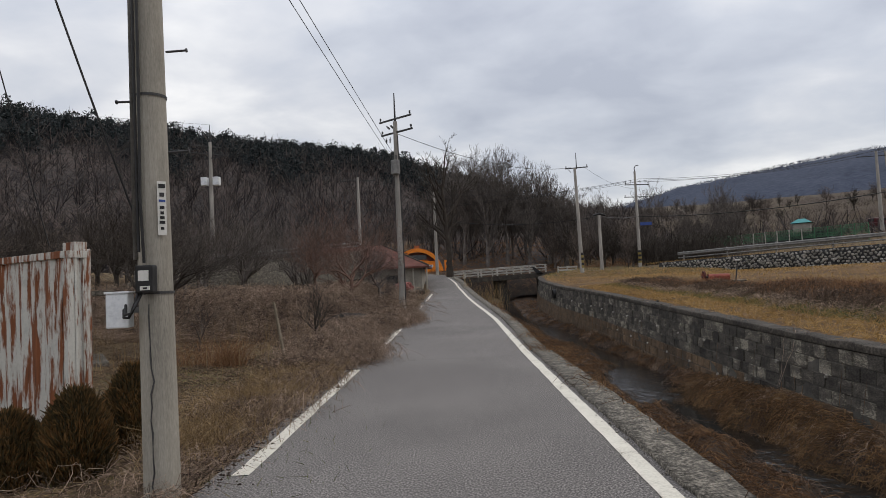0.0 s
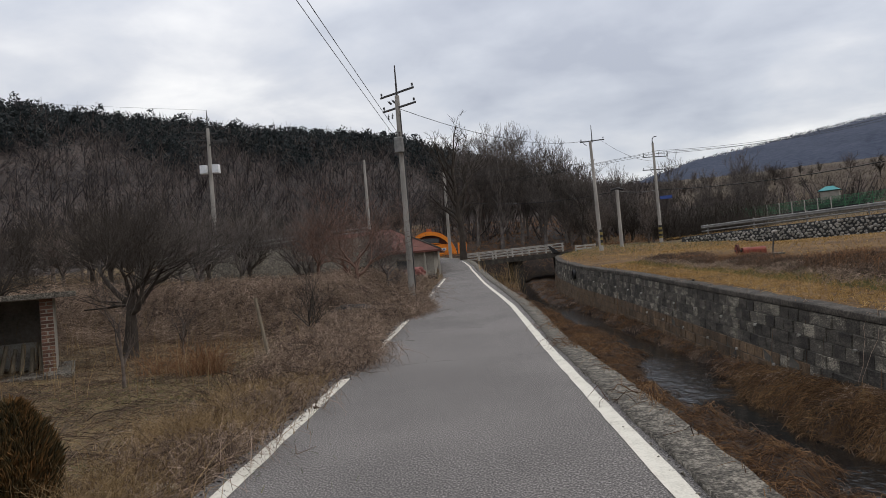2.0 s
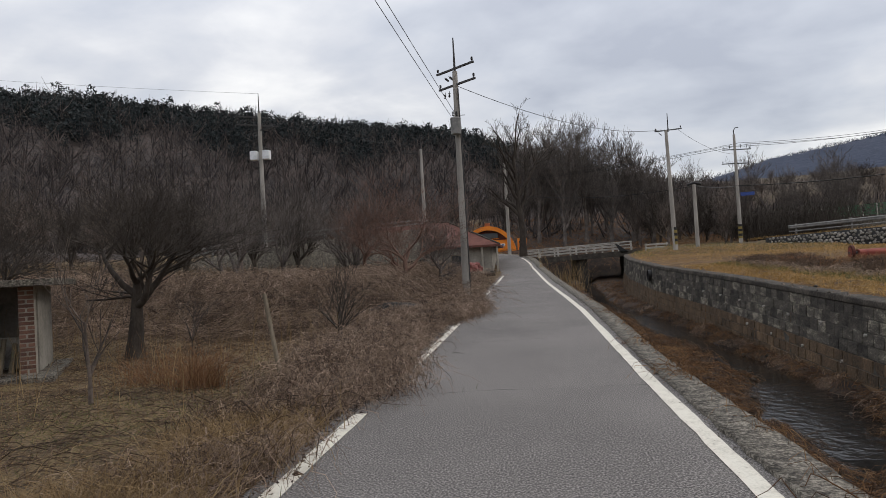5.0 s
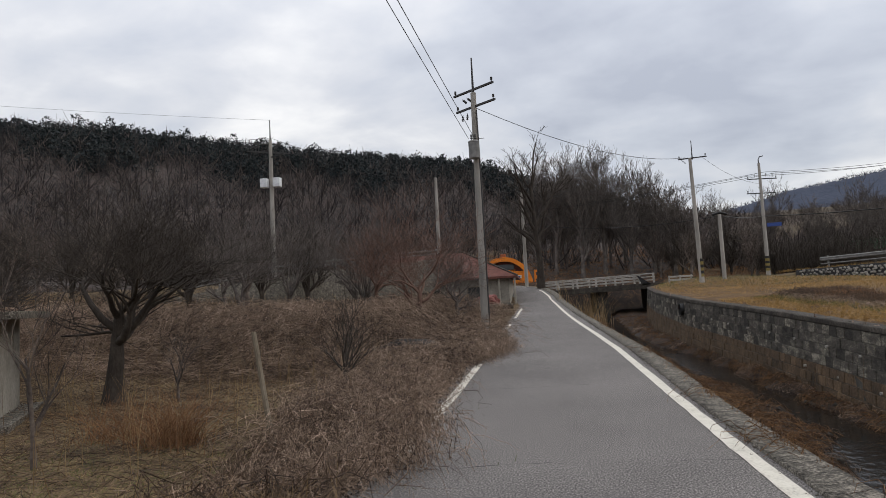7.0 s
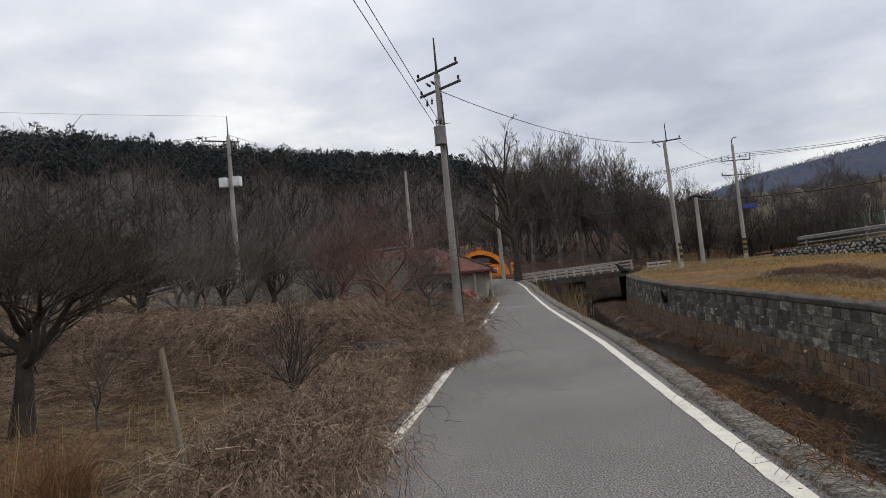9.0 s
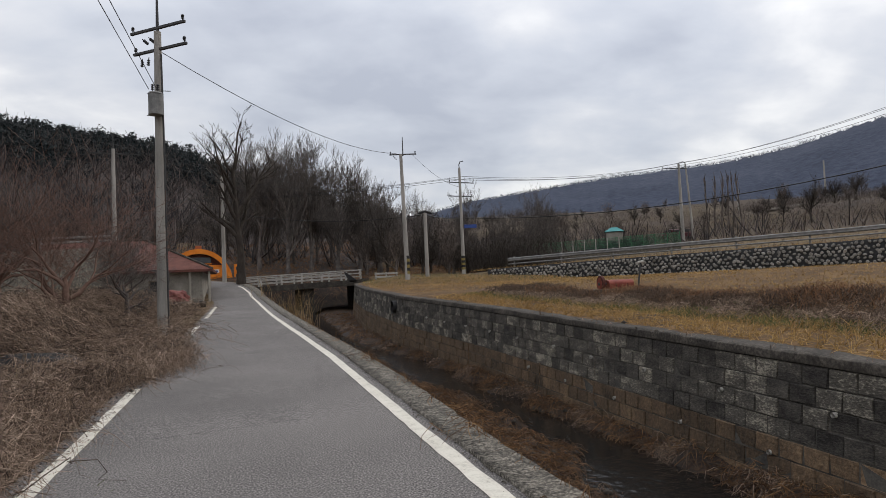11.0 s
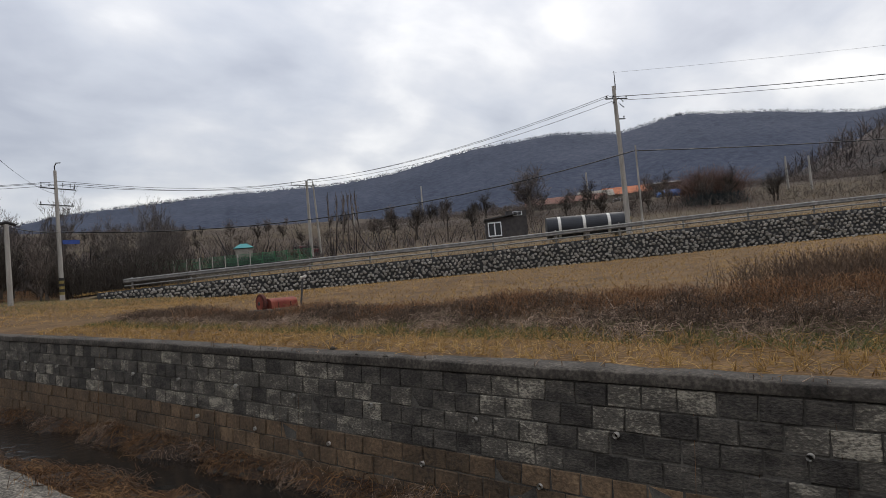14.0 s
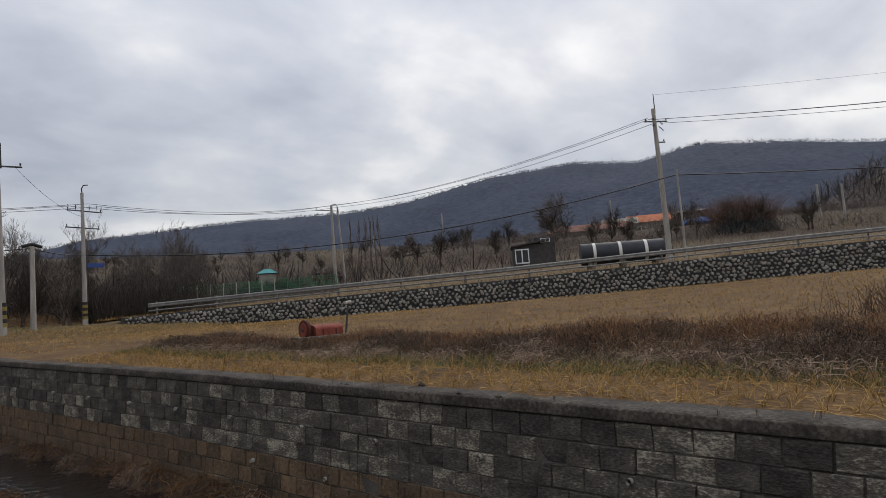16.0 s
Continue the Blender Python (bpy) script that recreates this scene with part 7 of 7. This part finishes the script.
def build_village():
    # black hut with a lean-to roof
    g = thing("black_hut", (59.6, 56.6, 4.6), "small charcoal clad hut with white-framed windows", "hut", turn=-54)
    for nm, c, s, mt in (("wall", (0, 1.5, 1.0), (4.6, 3.4, 3.4), "black_house"), ("upper_wall", (1.2, 1.6, 2.9), (2.2, 3.2, 0.9), "black_house")):
        bm = bmesh.new()
        box(bm, c, s, 0, 0.02)
        part(nm, bm, M[mt], g)
    bm = bmesh.new()
    box(bm, (-0.5, 1.4, 2.78), (3.9, 4.0, 0.12), tilt=Matrix.Rotation(radians(-7), 4, "Y"))
    part("roof", bm, M["dark_steel"], g)
    for x, z, w, h in ((-1.3, 1.45, 1.5, 1.6), (1.3, 3.0, 1.0, 0.45)):
        bm = bmesh.new()
        box(bm, (x, -0.22, z), (w, 0.1, h))
        fr = part("window", bm, M["white"], g, "white framed window")
        for k in (-1, 1):
            bm = bmesh.new()
            box(bm, (x + k * w * 0.235, -0.275, z), (w * 0.38, 0.03, h * 0.82))
            part("pane", bm, M["glass"], fr)
    H = small_house
    H("village_house", place_on(120, 67, -1.6), (9, 6, 2.6), -62, M["plaster"], M["roof_orange"], "village house with an orange tiled roof", 1.7, ((-2.5, 1.3, 1.4, 1.2), (1.5, 1.3, 1.4, 1.2)))
    H("village_house", place_on(116, 72, -1.4), (6, 6, 2.4), -62, M["plaster"], M["plaster"], "low village house with a pale grey roof", 1.5)
    H("village_house", place_on(104.5, 76, -1.2), (8, 6, 1.8), -58, M["plaster"], M["roof_faded"], "long low village house with a faded red roof", 1.5)
    H("village_house", place_on(109, 70.5, -1.4), (6, 5, 2.0), -58, M["plaster"], M["roof_faded"], "small village house with a faded red roof", 1.4)
    H("village_house", place_on(119, 59.2, -1.4), (4.6, 5, 3.6), -65, M["black_house"], M["dark_steel"], "dark two-tone village house", 0.5, ((-1, 2.0, 1.2, 1.0),))
    H("village_house", (119.2, 58.5, 12.2), (3.4, 3.4, 1.7), -65, M["white"], M["white"], "white upper storey of a village house", 0.2, ((-0.6, 0.9, 0.6, 0.7),))
    H("village_house", place_on(118, 22.5), (6, 5, 1.5), -75, M["stake"], M["capstone"], "weathered barn with a dark roof", 1.6)
    ob = rock(place_on(112, 56, 0.4), (3.0, 2.4, 0.7), 31, M["tarp_blue"], "blue tarp over a stack", "tarp_stack")
    ob["category"] = "tarp"
    # teal roofed shelter and green fence
    g = thing("shelter", place_on(37.4, 73.6), "small shelter with a teal hipped roof", "shelter", turn=-35)
    zt = 6.1 - g.location.z
    bm = bmesh.new()
    box(bm, (0, 0, zt / 2 - 0.3), (1.6, 1.6, zt))
    part("wall", bm, M["plaster"], g)
    bm = bmesh.new()
    bmesh.ops.create_cone(bm, cap_ends=True, segments=4, radius1=1.4, radius2=0.45, depth=0.45, matrix=Matrix.Translation((0, 0, zt + 0.0)) @ Matrix.Rotation(radians(45), 4, "Z"))
    part("roof", bm, M["teal"], g)
    a, b = Vector((26.5, 74.0, 0)), Vector((38.5, 64.6, 0))
    g = thing("mesh_fence", place_on(a.x, a.y), "green mesh fence on a low wall", "fence")
    inv = g.matrix_world.inverted()
    n = 14
    for k in range(n + 1):
        p = a.lerp(b, k / n)
        p.z = 3.75 + 0.35 * k / n
        bm = bmesh.new()
        rod(bm, inv @ (p - Vector((0, 0, 0.8))), inv @ (p + Vector((0, 0, 1.0))), 0.045, 0.045, 8)
        part("post", bm, M["fence_green"] if k > 9 else M["rail_white"], g)
        if k < n:
            q = a.lerp(b, (k + 1) / n)
            q.z = 3.75 + 0.35 * (k + 1) / n
            s = np.linspace(0.03, 0.97, 13)
            P = np.array([[(inv @ (p.lerp(q, t) + Vector((0, 0, z))))[:] for z in (0.05, 0.5, 0.95)] for t in s] + [[(inv @ (p.lerp(q, t) + Vector((0, 0, z))))[:] for t in (0, 0.5, 1)] for z in (0.05, 0.35, 0.65, 0.95)])
            v, f = tubes(P, np.full(P.shape[:2], 0.016), 3)
            raw("mesh_panel", v, f, M["fence_green"], g)
    bm = bmesh.new()
    m = (a + b) / 2
    box(bm, inv @ Vector((m.x, m.y, 3.2)), ((b - a).length, 0.3, 1.1), math.degrees(math.atan2(b.y - a.y, b.x - a.x)))
    part("base_wall", bm, M["concrete"], g)
    # parked pickup
    g = thing("pickup_truck", place_on(49.5, 79), "dark red pickup truck parked on a side lane", "truck", turn=-85)
    bm = bmesh.new()
    box(bm, (0, 0, 0.62), (3.6, 1.5, 0.5), 0, 0.1)
    body = part("body", bm, M["car_red"], g)
    bm = bmesh.new()
    box(bm, (-0.9, 0, 1.1), (1.3, 1.4, 0.62), 0, 0.16)
    cab = part("cab", bm, M["car_red"], g)
    for y in (-0.71, 0.71):
        bm = bmesh.new()
        box(bm, (-0.85, y, 1.17), (0.9, 0.03, 0.34), 0, 0.01)
        part("side_window", bm, M["glass"], cab)
    for z in (1.15, 1.3):
        bm = bmesh.new()
        box(bm, (0.85, 0, z - 0.1), (1.7, 1.45, 0.06), 0, 0.01)
        part("load_rail", bm, M["dark_steel"], body)
    for x in (-1.1, 1.1):
        for y in (-0.68, 0.68):
            bm = bmesh.new()
            rod(bm, (x, y - 0.1, 0.32), (x, y + 0.1, 0.32), 0.32, 0.32, 18)
            wh = part("wheel", bm, M["black"], g)
            bm = bmesh.new()
            rod(bm, (x, y - 0.115, 0.32), (x, y + 0.115, 0.32), 0.17, 0.17, 14)
            part("rim", bm, M["steel"], wh)
    # trees and hedge of the village
    tree_thing("village_tree", place_on(89.6, 71.4), 61, M["bark_far"], "broad bare tree in front of the village", "", h=3.2, trunk_r=0.3, fork=0.35, limbs=11, spread=1.0, up=0.4, levels=5, kids=(0, 5, 5, 4), gnarl=0.15, shrink=0.72, thin=0.022, tall=8.5)
    rng = np.random.default_rng(14)
    pr = tree_thing("poplar", place_on(62, 88.6), 62, M["bark_far"], "slim bare poplar in a row", "poplars", h=7.5, trunk_r=0.13, fork=0.35, limbs=10, spread=0.35, up=0.9, levels=3, kids=(0, 4), gnarl=0.05, shrink=0.2, thin=0.014)
    for k in range(1, 6):
        copy_thing(pr, pose(*place_on(62 + 0.65 * k, 88.6 - 0.6 * k), 0, 0, 50 * k))
    pts = np.stack([rng.normal(97.5, 0.9, 2400), rng.normal(45.2, 1.7, 2400)], -1)
    v, f = blades(rng, pts, ground_z, 4.8, 0.55, 0.028, 3)
    pts2 = np.stack([rng.normal(36.6, 1.6, 1100), rng.normal(71.6, 1.2, 1100)], -1)
    stuff("shelter_bushes", *blades(rng, pts2, ground_z, 1.5, 0.5, 0.035, 3), M["pine"], "dark evergreen bushes round the shelter", "bush")
    stuff("red_hedge", v, f, M["red_twig"], "large reddish brown bare bush", "bush")
    pts = np.stack([rng.normal(93.5, 0.8, 1200), rng.normal(43.5, 1.6, 1200)], -1)
    v, f = blades(rng, pts, ground_z, 1.9, 0.4, 0.05, 3)
    stuff("evergreen_hedge", v, f, M["pine"], "dark evergreen bushes", "bush")
    pts = RA + RD * rng.normal(-5, 2.2, 1500)[:, None] + RN * rng.normal(9, 1.6, 1500)[:, None]
    v, f = tangle(rng, pts, ground_z, 1.6, 2.2, 0.02)
    stuff("dark_bushes", v, f, M["bark"], "dark bare bushes at the end of the upper road", "bush")
    # far lane climbing the meadow
    P = [Vector((76, 93, 0)), Vector((90, 101, 0)), Vector((114, 113, 0))]
    rows = []
    for p in P:
        for w in (-1.6, 1.6):
            x, y = p.x - w * 0.5, p.y + w * 0.9
            rows.append((x, y, float(ground_z(np.array(x), np.array(y))) + 0.35))
    tagged(raw("lane", np.array(rows), np.array([[0, 1, 3, 2], [2, 3, 5, 4]]), M["concrete"]), "pale lane climbing the far meadow", "lane", kind="structure")
    for x, y, h in ((106, 108, 8), (95.6, 119, 8), (107.7, 69.6, 6), (109.2, 37.3, 5), (108, 34, 5)):
        pole_thing("utility_pole", place_on(x, y), h, 0.2, 0.12, "distant pale concrete pole")


# ---- build everything ----
build_creek_wall()
build_rubble_wall()
build_upper_road()
build_guard_rail()
build_poles()
build_wires()
build_trees()
build_left_things()
build_house()
build_orange_cabin()
build_bridge()
build_pump()
build_tank()
build_village()
build_vegetation()
